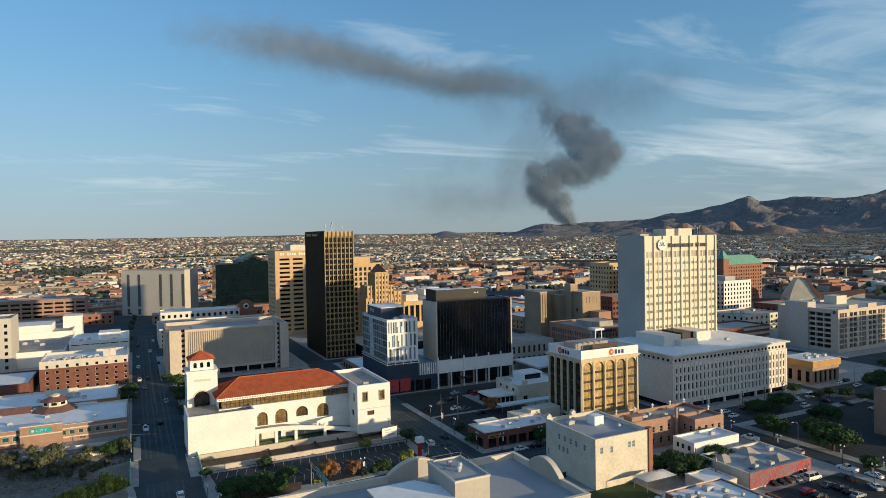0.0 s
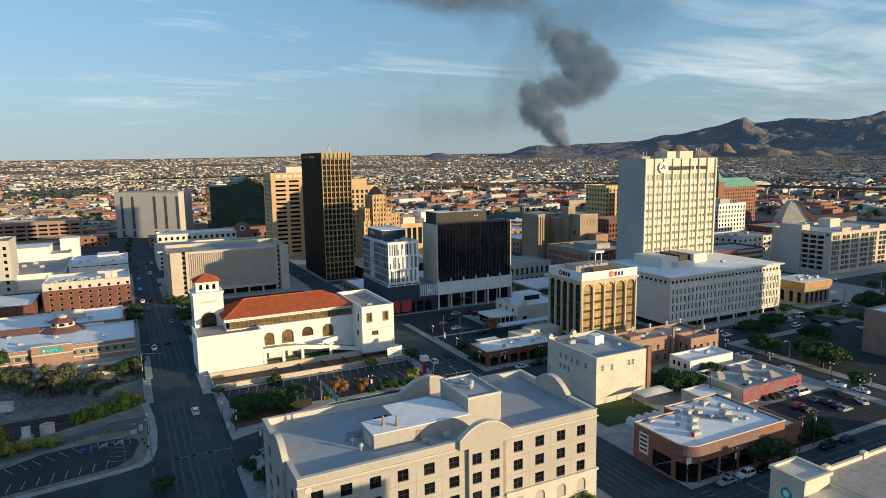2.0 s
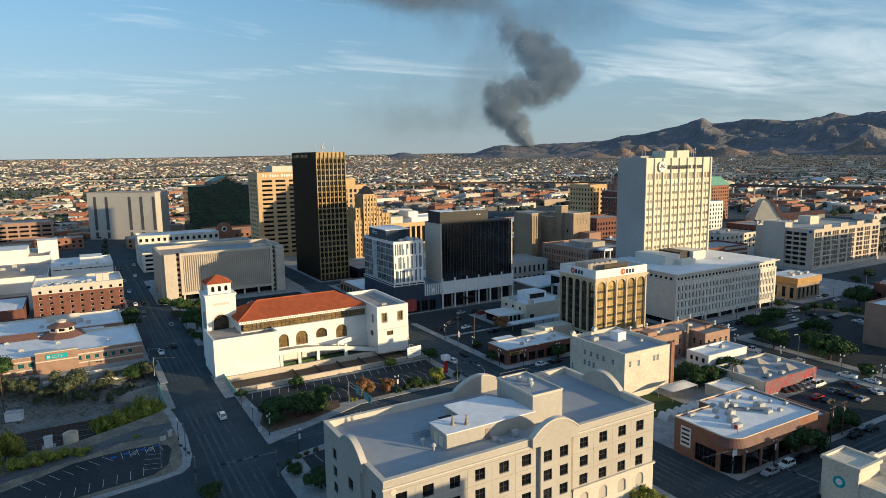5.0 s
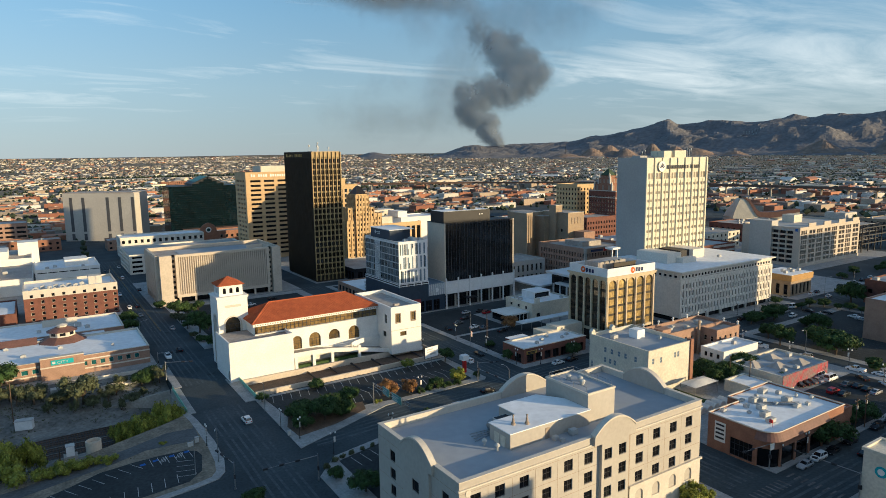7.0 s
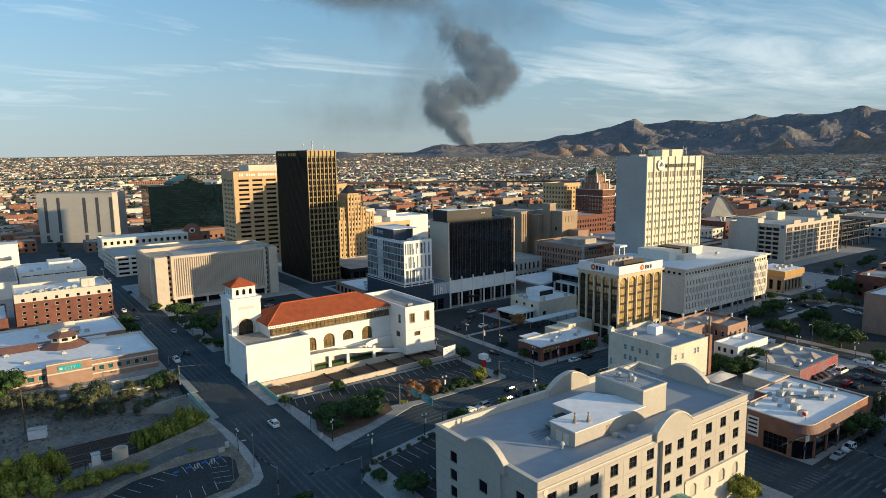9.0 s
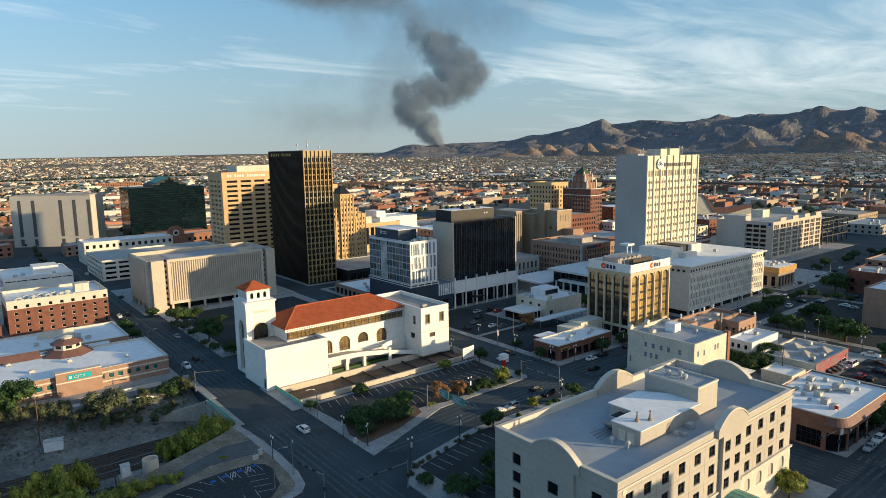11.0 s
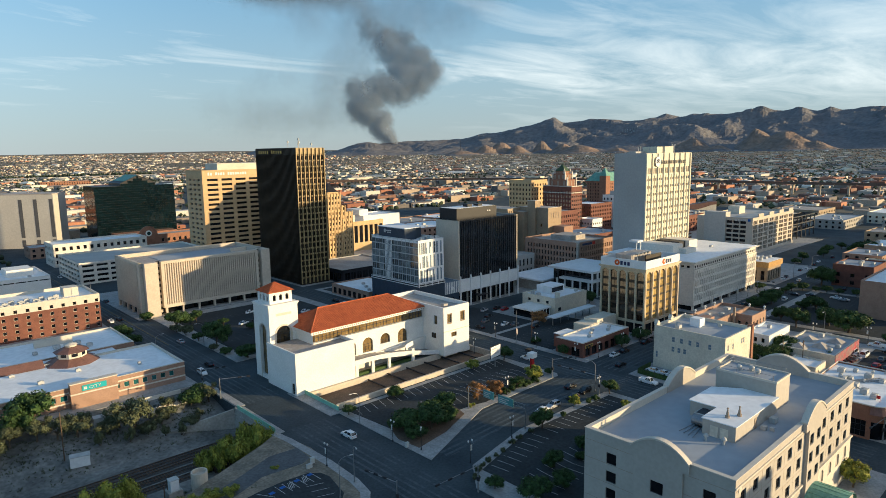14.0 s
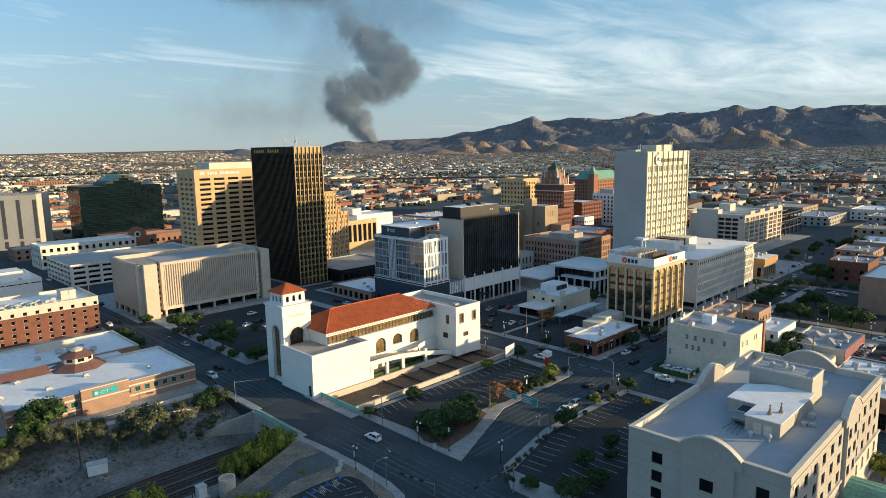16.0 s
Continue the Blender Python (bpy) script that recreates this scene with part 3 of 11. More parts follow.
def facade(root, wall, face, v, u0, u1, z0, z1, holes, depth=0.3, mats=None, bars=(1, 1), parts=True, arch=False, name="window"):
    """A wall face in the plane v, from u0 to u1 and z0 to z1, with openings (u0, u1, z0, z1), their reveals, and a window in each.
    face: the way it looks ('-y', '+x' ...). wall: the Shape that takes the wall."""
    mats = mats or [M["steel_dark"], M["glass"]]
    ax, sg = face[1], (-1 if face[0] == "-" else 1)

    def pt(u, o, z):
        return (u, v + o * sg, z) if ax == "y" else (v + o * sg, u, z)

    flip = (ax == "y") != (sg < 0)

    def quad(a, b, c, d):
        wall.poly((d, c, b, a) if flip else (a, b, c, d))

    us = sorted({u0, u1, *(round(h[0], 4) for h in holes), *(round(h[1], 4) for h in holes)})
    zs = sorted({z0, z1, *(round(h[2], 4) for h in holes), *(round(h[3], 4) for h in holes)})
    hs = [tuple(round(q, 4) for q in h) for h in holes]
    ui, zi = {u: i for i, u in enumerate(us)}, {z: i for i, z in enumerate(zs)}
    solid = [[True] * (len(us) - 1) for _ in range(len(zs) - 1)]
    for h in hs:
        for j in range(zi[h[2]], zi[h[3]]):
            for i in range(ui[h[0]], ui[h[1]]):
                solid[j][i] = False
    for j in range(len(zs) - 1):
        i = 0
        while i < len(us) - 1:
            if not solid[j][i]:
                i += 1
                continue
            k = i
            while k < len(us) - 1 and solid[j][k]:
                k += 1
            quad(pt(us[i], 0, zs[j]), pt(us[k], 0, zs[j]), pt(us[k], 0, zs[j + 1]), pt(us[i], 0, zs[j + 1]))
            i = k
    rest = Shape()
    for a, b, c, d in hs:
        D = -depth
        quad(pt(a, D, c), pt(b, D, c), pt(b, 0, c), pt(a, 0, c))
        quad(pt(a, 0, d), pt(b, 0, d), pt(b, D, d), pt(a, D, d))
        quad(pt(a, D, c), pt(a, 0, c), pt(a, 0, d), pt(a, D, d))
        quad(pt(b, 0, c), pt(b, D, c), pt(b, D, d), pt(b, 0, d))
        if arch:
            # spandrels over a round head
            n, r, m = 8, (b - a) / 2, (a + b) / 2
            for s0 in (1, -1):
                arc = [(m + s0 * r * math.cos(math.pi / 2 * i / n), d - r + r * math.sin(math.pi / 2 * i / n)) for i in range(n + 1)]
                ring = [(m + s0 * r, d)] + arc
                for i in range(n):
                    p = [pt(m + s0 * r, -0.01, d), pt(*[(q) for q in (arc[i][0], -0.01, arc[i][1])]), pt(arc[i + 1][0], -0.01, arc[i + 1][1])]
                    wall.poly(p)
        if parts:
            me = pane_mesh(b - a, d - c, face, mats, bars, arch)
            o = pt((a + b) / 2, D + 0.02, c)
            part(name, me, None, root, place=o)
        else:
            rest.poly([pt(a, D + 0.02, c), pt(b, D + 0.02, c), pt(b, D + 0.02, d), pt(a, D + 0.02, d)])
    if rest.f:
        tagged(part("rear_windows", rest, mats[1], root), kind="stuff")


def grid_holes(us, w, zs, h):
    """Openings of one size: us: their middles; zs: their sills."""
    return [(u - w / 2, u + w / 2, z, z + h) for u in us for z in zs]


def steps(a, b, n):
    return [a + (b - a) * i / (n - 1) for i in range(n)] if n > 1 else [a]


def flat_roof(root, x0, x1, y0, y1, deck, top, t, deck_mat, rim_mat, cap=0.12, lip=0.08):
    """A roof deck inside a parapet with a slightly proud coping."""
    part("roof", Shape().box(x0 + t * 0.5, x1 - t * 0.5, y0 + t * 0.5, y1 - t * 0.5, deck - 0.4, deck), deck_mat, root)
    s = Shape()
    s.box(x0 + 0.01, x1 - 0.01, y0 + 0.01, y0 + t, deck - 0.2, top).box(x0 + 0.01, x1 - 0.01, y1 - t, y1 - 0.01, deck - 0.2, top)
    s.box(x0 + 0.01, x0 + t, y0 + t, y1 - t, deck - 0.2, top).box(x1 - t, x1 - 0.01, y0 + t, y1 - t, deck - 0.2, top)
    part("parapet", s, rim_mat, root)
    c = Shape()
    l = lip
    c.box(x0 - l, x1 + l, y0 - l, y0 + t + l, top, top + cap).box(x0 - l, x1 + l, y1 - t - l, y1 + l, top, top + cap)
    c.box(x0 - l, x0 + t + l, y0 + t + l, y1 - t - l, top, top + cap).box(x1 - t - l, x1 + l, y0 + t + l, y1 - t - l, top, top + cap)
    part("coping", c, rim_mat, root)
    return root


def arc_gable(face, v, c, half, z0, rise, t):
    """A low segmental gable wall standing on a parapet, centred at c."""
    s, n = Shape(), 14
    ax = face[1]
    prof = [(c + half * (2 * i / n - 1), z0 + rise * (1 - (2 * i / n - 1) ** 2)) for i in range(n + 1)]
    lo = z0 - 1.6

    def pt(u, o, z):
        return (u, v + o, z) if ax == "y" else (v + o, u, z)

    for i in range(n):
        (ua, za), (ub, zb) = prof[i], prof[i + 1]
        q = [pt(ua, -0.02, lo), pt(ub, -0.02, lo), pt(ub, -0.02, zb), pt(ua, -0.02, za), pt(ua, t, lo), pt(ub, t, lo), pt(ub, t, zb), pt(ua, t, za)]
        s.faces(q, [(0, 1, 2, 3), (5, 4, 7, 6), (3, 2, 6, 7)] + ([(4, 0, 3, 7)] if i == 0 else []) + ([(1, 5, 6, 2)] if i == n - 1 else []))
    cap = Shape()
    for i in range(n):
        (ua, za), (ub, zb) = prof[i], prof[i + 1]
        q = [pt(ua, -0.15, za + 0.01), pt(ub, -0.15, zb + 0.01), pt(ub, -0.15, zb + 0.3), pt(ua, -0.15, za + 0.3), pt(ua, t + 0.15, za + 0.01), pt(ub, t + 0.15, zb + 0.01), pt(ub, t + 0.15, zb + 0.3), pt(ua, t + 0.15, za + 0.3)]
        cap.faces(q, [(0, 1, 2, 3), (5, 4, 7, 6), (3, 2, 6, 7), (0, 4, 5, 1)] + ([(4, 0, 3, 7)] if i == 0 else []) + ([(1, 5, 6, 2)] if i == n - 1 else []))
    return s, cap


def words(text, size, face, at, material, parent, deep=0.06, name="lettering", label="", wide=None):
    """Raised letters in the built-in font, their lower left corner at the place given. wide: the width that they fill."""
    cu = bpy.data.curves.new(name, "FONT")
    cu.body, cu.size, cu.extrude = text, size, deep
    tmp = bpy.data.objects.new(name, cu)
    scene.collection.objects.link(tmp)
    me = bpy.data.meshes.new_from_object(tmp)
    bpy.data.objects.remove(tmp)
    me.materials.clear()
    me.materials.append(material)
    xs = [v.co.x for v in me.vertices]
    k = wide / (max(xs) - min(xs)) if wide else 1
    turn = {"-y": pose(0, 0, 0, 90, 0, 0), "-x": pose(0, 0, 0, 90, 0, -90)}[face]
    me.transform(turn @ Matrix.Diagonal((k, 1, 1, 1)))
    return part(name, me, None, parent, label, at)


def sign_bars(counts, size, face, at, material, parent, wide, label="", deep=0.06):
    """Plain raised bars in place of a trade name, one for each letter; counts: how many stand in each word."""
    pitch = wide / (sum(counts) + len(counts) - 1)
    slot = 0
    for word in counts:
        for i in range(word):
            a, b, h = (slot + 0.14) * pitch, (slot + 0.8) * pitch, 0.72 * size * (1.0 if i == 0 else 0.88)
            if face == "-y":
                s = Shape().box(at[0] + a, at[0] + b, at[1] - deep, at[1] + deep, at[2], at[2] + h)
            else:
                s = Shape().box(at[0] - deep, at[0] + deep, at[1] - b, at[1] - a, at[2], at[2] + h)
            part("sign_bar", s, material, parent, label)
            slot += 1
        slot += 1

# ---- ground ----


def smooth(a, b, x):
    t = min(1.0, max(0.0, (x - a) / (b - a)))
    return t * t * (3 - 2 * t)


def lerp(a, b, x, p, q):
    t = min(1.0, max(0.0, (x - a) / (b - a)))
    return p + (q - p) * t


def ground_height(x, y):
    r = math.hypot(x, y)
    if r > 900:
        return 83 * ((r - 900) / 3900) ** 1.15 + 3.0 * noise.noise((x * 0.002, y * 0.002, 0)) * smooth(900, 1500, r)
    if x <= 5.0 and 180 < y < 252:
        d = min(lerp(224, 250, y, 1, 0), lerp(186, 199, y, 0.1, 1) if y > 186 else lerp(180, 186, y, 0, 0.1))
        w = 0.5 * noise.noise((x * 0.07, y * 0.07, 3)) if y > 222 else 0.1 * noise.noise((x * 0.2, y * 0.2, 3))
        return (-5.6 * d + w * min(1, d * 3)) * smooth(-700, -500, x)
    if 5.0 < x < 92.0 and 203.0 <= y <= 218.0:
        return -6.2
    return 0.0


def build_ground():
    xs = [-5000, -4000, -3000, -2200, -1500, -1100, -900, -700, -500, -350, -250, -180, -140] + list(range(-110, 0, 5)) + [0, 5.0, 5.01, 22, 40, 60, 80, 91.99, 92.0, 120, 160, 220, 300, 400, 500, 600, 700, 800, 900, 1000, 1150, 1300, 1500, 1700, 2000, 2300, 2600, 3000, 3400, 3800, 4200, 4600, 5000]
    ys = [-5000, -3500, -2000, -1100, -800, -500, -250, -100, 0, 60, 120, 160] + list(range(180, 203, 2)) + [202.99, 203.0, 206, 210, 214, 218.0, 218.01] + list(range(220, 253, 2)) + [300, 350, 420, 500, 600, 700, 800, 900, 1000, 1150, 1300, 1500, 1700, 2000, 2300, 2600, 3000, 3400, 3800, 4200, 4600, 5000]
    s = Shape()
    s.v = [(x, y, ground_height(x, y)) for y in ys for x in xs]
    nx = len(xs)
    for j in range(len(ys) - 1):
        for i in range(nx - 1):
            cx, cy = (xs[i] + xs[i + 1]) / 2, (ys[j] + ys[j + 1]) / 2
            slot = 1 if (-200 < cx < 720 and -120 < cy < 720) else 0
            if cx < 5 and 180 < cy < 252:
                slot = 2
            if 5 < cx < 92 and 203 < cy < 218:
                slot = 3
            s.f.append((j * nx + i, j * nx + i + 1, (j + 1) * nx + i + 1, (j + 1) * nx + i))
            s.mi.append(slot)
    single("ground", s, [M["desert"], M["asphalt"], M["dirt"], M["ballast"]], "dry desert ground with dark city asphalt and a railway cutting", "ground", kind="structure")


build_ground()


def slab_block(name, pts, z, mat, label, category="pavement"):
    s = Shape().prism(pts, -0.3, z)
    return single(name, s, mat, label, category, kind="structure")


def rect(x0, x1, y0, y1):
    return [(x0, y0), (x1, y0), (x1, y1), (x0, y1)]


K = 0.15
for pts, lab in [
    ([(23, 162), (53, 174.3), (89, 175.5), (90.5, 177), (90.5, 201.5), (23, 201.5)], "grey concrete pavement round the sunken car park"),
    ([(21.5, 146), (28, 153.5), (50, 158.3), (87.5, 157.3), (88.8, 156), (88.8, 86), (21.5, 86)], "concrete pavement round the cream office building"),
    (rect(105.8, 192, 90.2, 160.6), "concrete pavement along the brick shop block"),
    (rect(105.8, 186, 176.5, 246), "concrete pavement along the bank tower block"),
    (rect(192, 270, 176.5, 246), "concrete pavement round the long white office building"),
    (rect(105, 186, 261, 345), "concrete pavement round the hotel"),
    (rect(23.2, 91.5, 218.4, 248), "concrete pavement under the white mission-style bank"),
    (rect(22.5, 91, 262, 345), "tree-lined concrete pavement of the car park plaza"),
    (rect(-150, 4.6, 251, 326), "concrete pavement along the low brick school"),
    (rect(-150, 4.6, 341, 445), "concrete pavement along the brick apartment block"),
    (rect(17.5, 92, 346, 420), "concrete pavement round the ribbed federal building"),
    (rect(104, 250, 356, 470), "concrete pavement round the bronze tower"),
    (rect(105.8, 260, -60, 76.2), "concrete pavement along the corner building"),
    (rect(200, 276, 96, 160), "asphalt and concrete of a large open car park"),
    (rect(276, 345, 178, 246), "concrete pavement round the small tan bank"),
    (rect(352, 470, 214, 330), "concrete pavement round the parking garage"),
    (rect(196, 340, 258, 340), "concrete pavement behind the tall bank tower"),
]:
    slab_block("pavement", pts, K, M["pavement"], lab)
slab_block("pavement", [(-60, 150), (2.5, 158), (5.4, 165), (5.2, 178), (6.3, 187), (4.6, 201), (-2, 197), (-30, 184), (-60, 181)], K, M["gravel"], "gravel verge and footpath beside the railway", "verge")
slab_block("path", [(4.4, 197), (3.4, 189.6), (-3.2, 190.2), (-13.2, 185.8), (-34, 178.2), (-60, 172.5), (-60, 168.5), (-34, 173.6), (-17, 178.9), (-9, 182.4), (0.8, 181.6), (3.4, 183.0), (3.9, 190)], K + 0.02, M["asphalt_old"], "old grey asphalt path along the railway", "path")
slab_block("pavement", [(4.7, 201), (5.5, 195), (5.9, 187), (6.3, 178), (5.7, 166.5), (4.4, 160.5), (2.4, 157.9), (-3, 156.4), (-30, 152.6), (-30, 154.4), (-3, 158.3), (1.2, 159.6), (2.7, 161.9), (3.6, 166.8), (4.1, 178), (3.9, 187), (3.6, 195), (2.9, 201)], K + 0.03, M["pavement"], "pale concrete footpath round the small car park")
slab_block("pavement", rect(5.0, 7.2, 224, 251), K, M["pavement"], "narrow concrete footpath beside the street")

LOTS = [
    ("parking_lot", [(27, 178.5), (52, 178), (57, 176.8), (86, 178.5), (88, 199.8), (25.5, 199.8)], "dark asphalt car park with white bays"),
    ("parking_lot", [(28, 124), (28, 150.5), (50, 156), (86, 155), (86, 124)], "asphalt car park behind the cream office building"),
    ("parking_lot", [(-34, 168.5), (-25.8, 172.4), (-19.8, 175.9), (-12.7, 177.1), (-6.6, 177.4), (-0.8, 176.8), (1.3, 174.8), (1.8, 172), (0.1, 164), (-3.4, 160.2), (-30, 156.2), (-34, 157)], "small asphalt car park with blue accessible bays"),
    ("parking_lot", rect(139, 188, 92, 113), "asphalt car park full of parked cars"),
    ("parking_lot", rect(204, 272, 100, 156), "large shaded asphalt car park"),
    ("parking_lot", rect(109, 150, 193, 220), "asphalt drive-through court of the bank"),
    ("parking_lot", rect(28, 86, 266, 338), "asphalt car park beside the federal building"),
    ("parking_lot", rect(108, 146, 300, 342), "asphalt car park behind the hotel"),
]
for nm, pts, lab in LOTS:
    slab_block(nm, pts, K + 0.03, M["asphalt_lot"], lab, "car park")


def bay_lines(name, rows, z, label, w=0.11, paint="paint_white"):
    """Painted bay lines: rows of (x0, y0, dx, dy, count, line dx, line dy)."""
    s = Shape()
    for x0, y0, dx, dy, n, lx, ly in rows:
        L = math.hypot(lx, ly)
        px, py = -ly / L * w / 2, lx / L * w / 2
        for i in range(n):
            x, y = x0 + dx * i, y0 + dy * i
            s.poly([(x + px, y + py, z), (x - px, y - py, z), (x + lx - px, y + ly - py, z), (x + lx + px, y + ly + py, z)])
    single(name, s, M[paint], label, "road marking", kind="stuff")


LZ = K + 0.036
bay_lines("bay_lines", [(28, 199.2, 2.75, 0.02, 22, -1.2, -4.8), (45, 185.5, 2.75, 0.1, 15, -1.2, -4.6), (45, 185.5, 2.75, 0.1, 15, -1.0, 4.6)], LZ, "worn white parking bay lines")
bay_lines("bay_lines", [(31, 150.5, 2.75, 0.55, 8, 0.6, -4.8), (55, 155, 2.75, -0.03, 11, 0.3, -4.8), (31, 137, 2.75, 0.2, 17, 0.5, -4.8), (31, 137, 2.75, 0.2, 17, 0.5, 4.8)], LZ, "worn white parking bay lines")
bay_lines("bay_lines", [(-27.5, 157.4, 2.75, 0.42, 9, 0.4, 4.4), (-9.2, 176.6, 1.75, 0.0, 6, 0.25, -4.2), (-29.5, 170.4, 2.7, 1.0, 7, 2.2, -3.7), (-0.6, 170.6, -0.35, -2.6, 4, -3.6, 1.2)] + [(-7.3 + 0.35 * i, 173.4, 0, 0, 1, 0.9, 2.6) for i in range(4)] + [(-3.7 + 0.35 * i, 173.6, 0, 0, 1, 0.9, 2.6) for i in range(4)], LZ, "worn white parking bay lines")
bay_lines("bay_lines", [(142, 93, 2.75, 0, 15, 0, 5), (142, 106, 2.75, 0, 15, 0, 5)], LZ, "worn white parking bay lines", paint="paint_worn")
bay_lines("bay_lines", [(206, 102 + 17 * i, 2.75, 0, 23, 0, 5) for i in range(3)] + [(30, 270 + 17 * i, 2.75, 0, 19, 0, 5) for i in range(4)] + [(111, 196 + 12 * i, 2.75, 0, 12, 0, 5) for i in range(2)], LZ, "faint white parking bay lines", paint="paint_worn")
s = Shape()
for x, y in ((-11.4, 174.0), (-8.6, 174.6), (-4.9, 175.0), (-1.5, 175.3)):
    s.poly([(x, y, LZ + 0.006), (x + 1.2, y + 0.15, LZ + 0.006), (x + 1.05, y + 1.15, LZ + 0.006), (x - 0.15, y + 1.0, LZ + 0.006)])
single("accessible_bay_marks", s, M["paint_blue"], "blue painted marks of accessible bays", "road marking", kind="stuff")


def road_marks():
    s = Shape()
    z = 0.012

    def dash(x0, y0, x1, y1, w):
        L = math.hypot(x1 - x0, y1 - y0)
        px, py = -(y1 - y0) / L * w / 2, (x1 - x0) / L * w / 2
        s.poly([(x0 + px, y0 + py, z), (x0 - px, y0 - py, z), (x1 - px, y1 - py, z), (x1 + px, y1 + py, z)])

    for y in range(262, 700, 9):
        dash(11, y, 11, y + 3, 0.12)
        dash(16, y, 16, y + 3, 0.12)
    for y in range(92, 345, 9):
        for x in (93.2, 97.2, 101.2):
            if not 156 < y < 178 and not 246 < y < 262:
                dash(x, y, x, y + 3, 0.12)
    for x in range(110, 330, 9):
        for y in (165, 169, 173):
            dash(x, y, x + 3, y, 0.12)
        for y in (80, 84):
            dash(x, y, x + 3, y, 0.12)
    for i in range(8):
        dash(93 + 1.5 * i, 88.5, 93 + 1.5 * i, 85.5, 0.5)
        dash(106.5, 77.6 + 1.5 * i, 109.3, 77.6 + 1.5 * i, 0.5)
        dash(93 + 1.5 * i, 157.5, 93 + 1.5 * i, 160.0, 0.5)
    for x in range(28, 88, 8):
        dash(x, 160.5 + (x - 28) * 0.08, x + 3, 160.7 + (x - 28) * 0.08, 0.12)
    single("lane_lines", s, M["paint_worn"], "worn white lane dashes and crossings", "road marking", kind="stuff")
    s2 = Shape()
    for y0, y1 in ((300, 500),):
        for o in (-0.14, 0.14):
            s2.poly([(13.3 + o - 0.06, y0, z), (13.3 + o + 0.06, y0, z), (13.3 + o + 0.06, y1, z), (13.3 + o - 0.06, y1, z)])
    single("centre_lines", s2, M["paint_yellow"], "faded double yellow centre lines", "road marking", kind="stuff")


road_marks()


def road_wear():
    """Paler strips where wheels have polished the asphalt, and darker patches of newer surface."""
    rnd = random.Random(5)
    pale, dark = Shape(), Shape()

    def strip(s, pts, w, z):
        for (xa, ya), (xb, yb) in zip(pts, pts[1:]):
            l = math.hypot(xb - xa, yb - ya)
            px, py = -(yb - ya) / l * w / 2, (xb - xa) / l * w / 2
            s.poly([(xa - px, ya - py, z), (xb - px, yb - py, z), (xb + px, yb + py, z), (xa + px, ya + py, z)])

    def wavy(f, a, b, w):
        n = max(2, int((b - a) / 6))
        phase = rnd.uniform(0, 6)
        strip(pale, [f(a + (b - a) * i / n, 0.1 * math.sin(phase + 0.7 * i)) for i in range(n + 1)], w, 0.008)

    for lane in (161.6, 163.4, 165.4, 167.2, 169.6, 171.4):
        wavy(lambda t, o: (t, lane + 0.06 * max(0.0, min(t, 60) - 30) + o), 27, 92, 0.8)
        wavy(lambda t, o: (t, lane + 2.6 + o), 106, 330, 0.7)
    for lane in (8.6, 10.2, 12.2, 13.8, 16.2, 17.8):
        wavy(lambda t, o: (lane + o, t), 128, 200, 0.6)
        wavy(lambda t, o: (lane + o, t), 224, 520, 0.6)
    for lane in (91.9, 93.7, 95.9, 97.7, 99.9, 101.7):
        wavy(lambda t, o: (lane + o, t), 92, 350, 0.65)
    for lane in (78.6, 80.2, 82.6, 84.2, 86.4):
        wavy(lambda t, o: (t, lane + o), 86, 260, 0.65)
    for _ in range(9):
        x, y = rnd.choice(((rnd.uniform(8, 18), rnd.uniform(130, 340)), (rnd.uniform(30, 160), rnd.uniform(161, 172)), (rnd.uniform(92, 102), rnd.uniform(95, 300))))
        w, d = rnd.uniform(1.2, 3), rnd.uniform(1.2, 3)
        if not 195 < y < 225:
            dark.poly([(x, y, 0.006), (x + w, y + 0.1, 0.006), (x + w + 0.1, y + d, 0.006), (x - 0.1, y + d, 0.006)])
    single("wheel_tracks", pale, M["asphalt_worn"], "paler wheel tracks worn into the asphalt", "road marking", kind="stuff")
    single("asphalt_patches", dark, M["asphalt_lot"], "darker patches of newer asphalt", "road marking", kind="stuff")


road_wear()

# ---- railway cutting ----


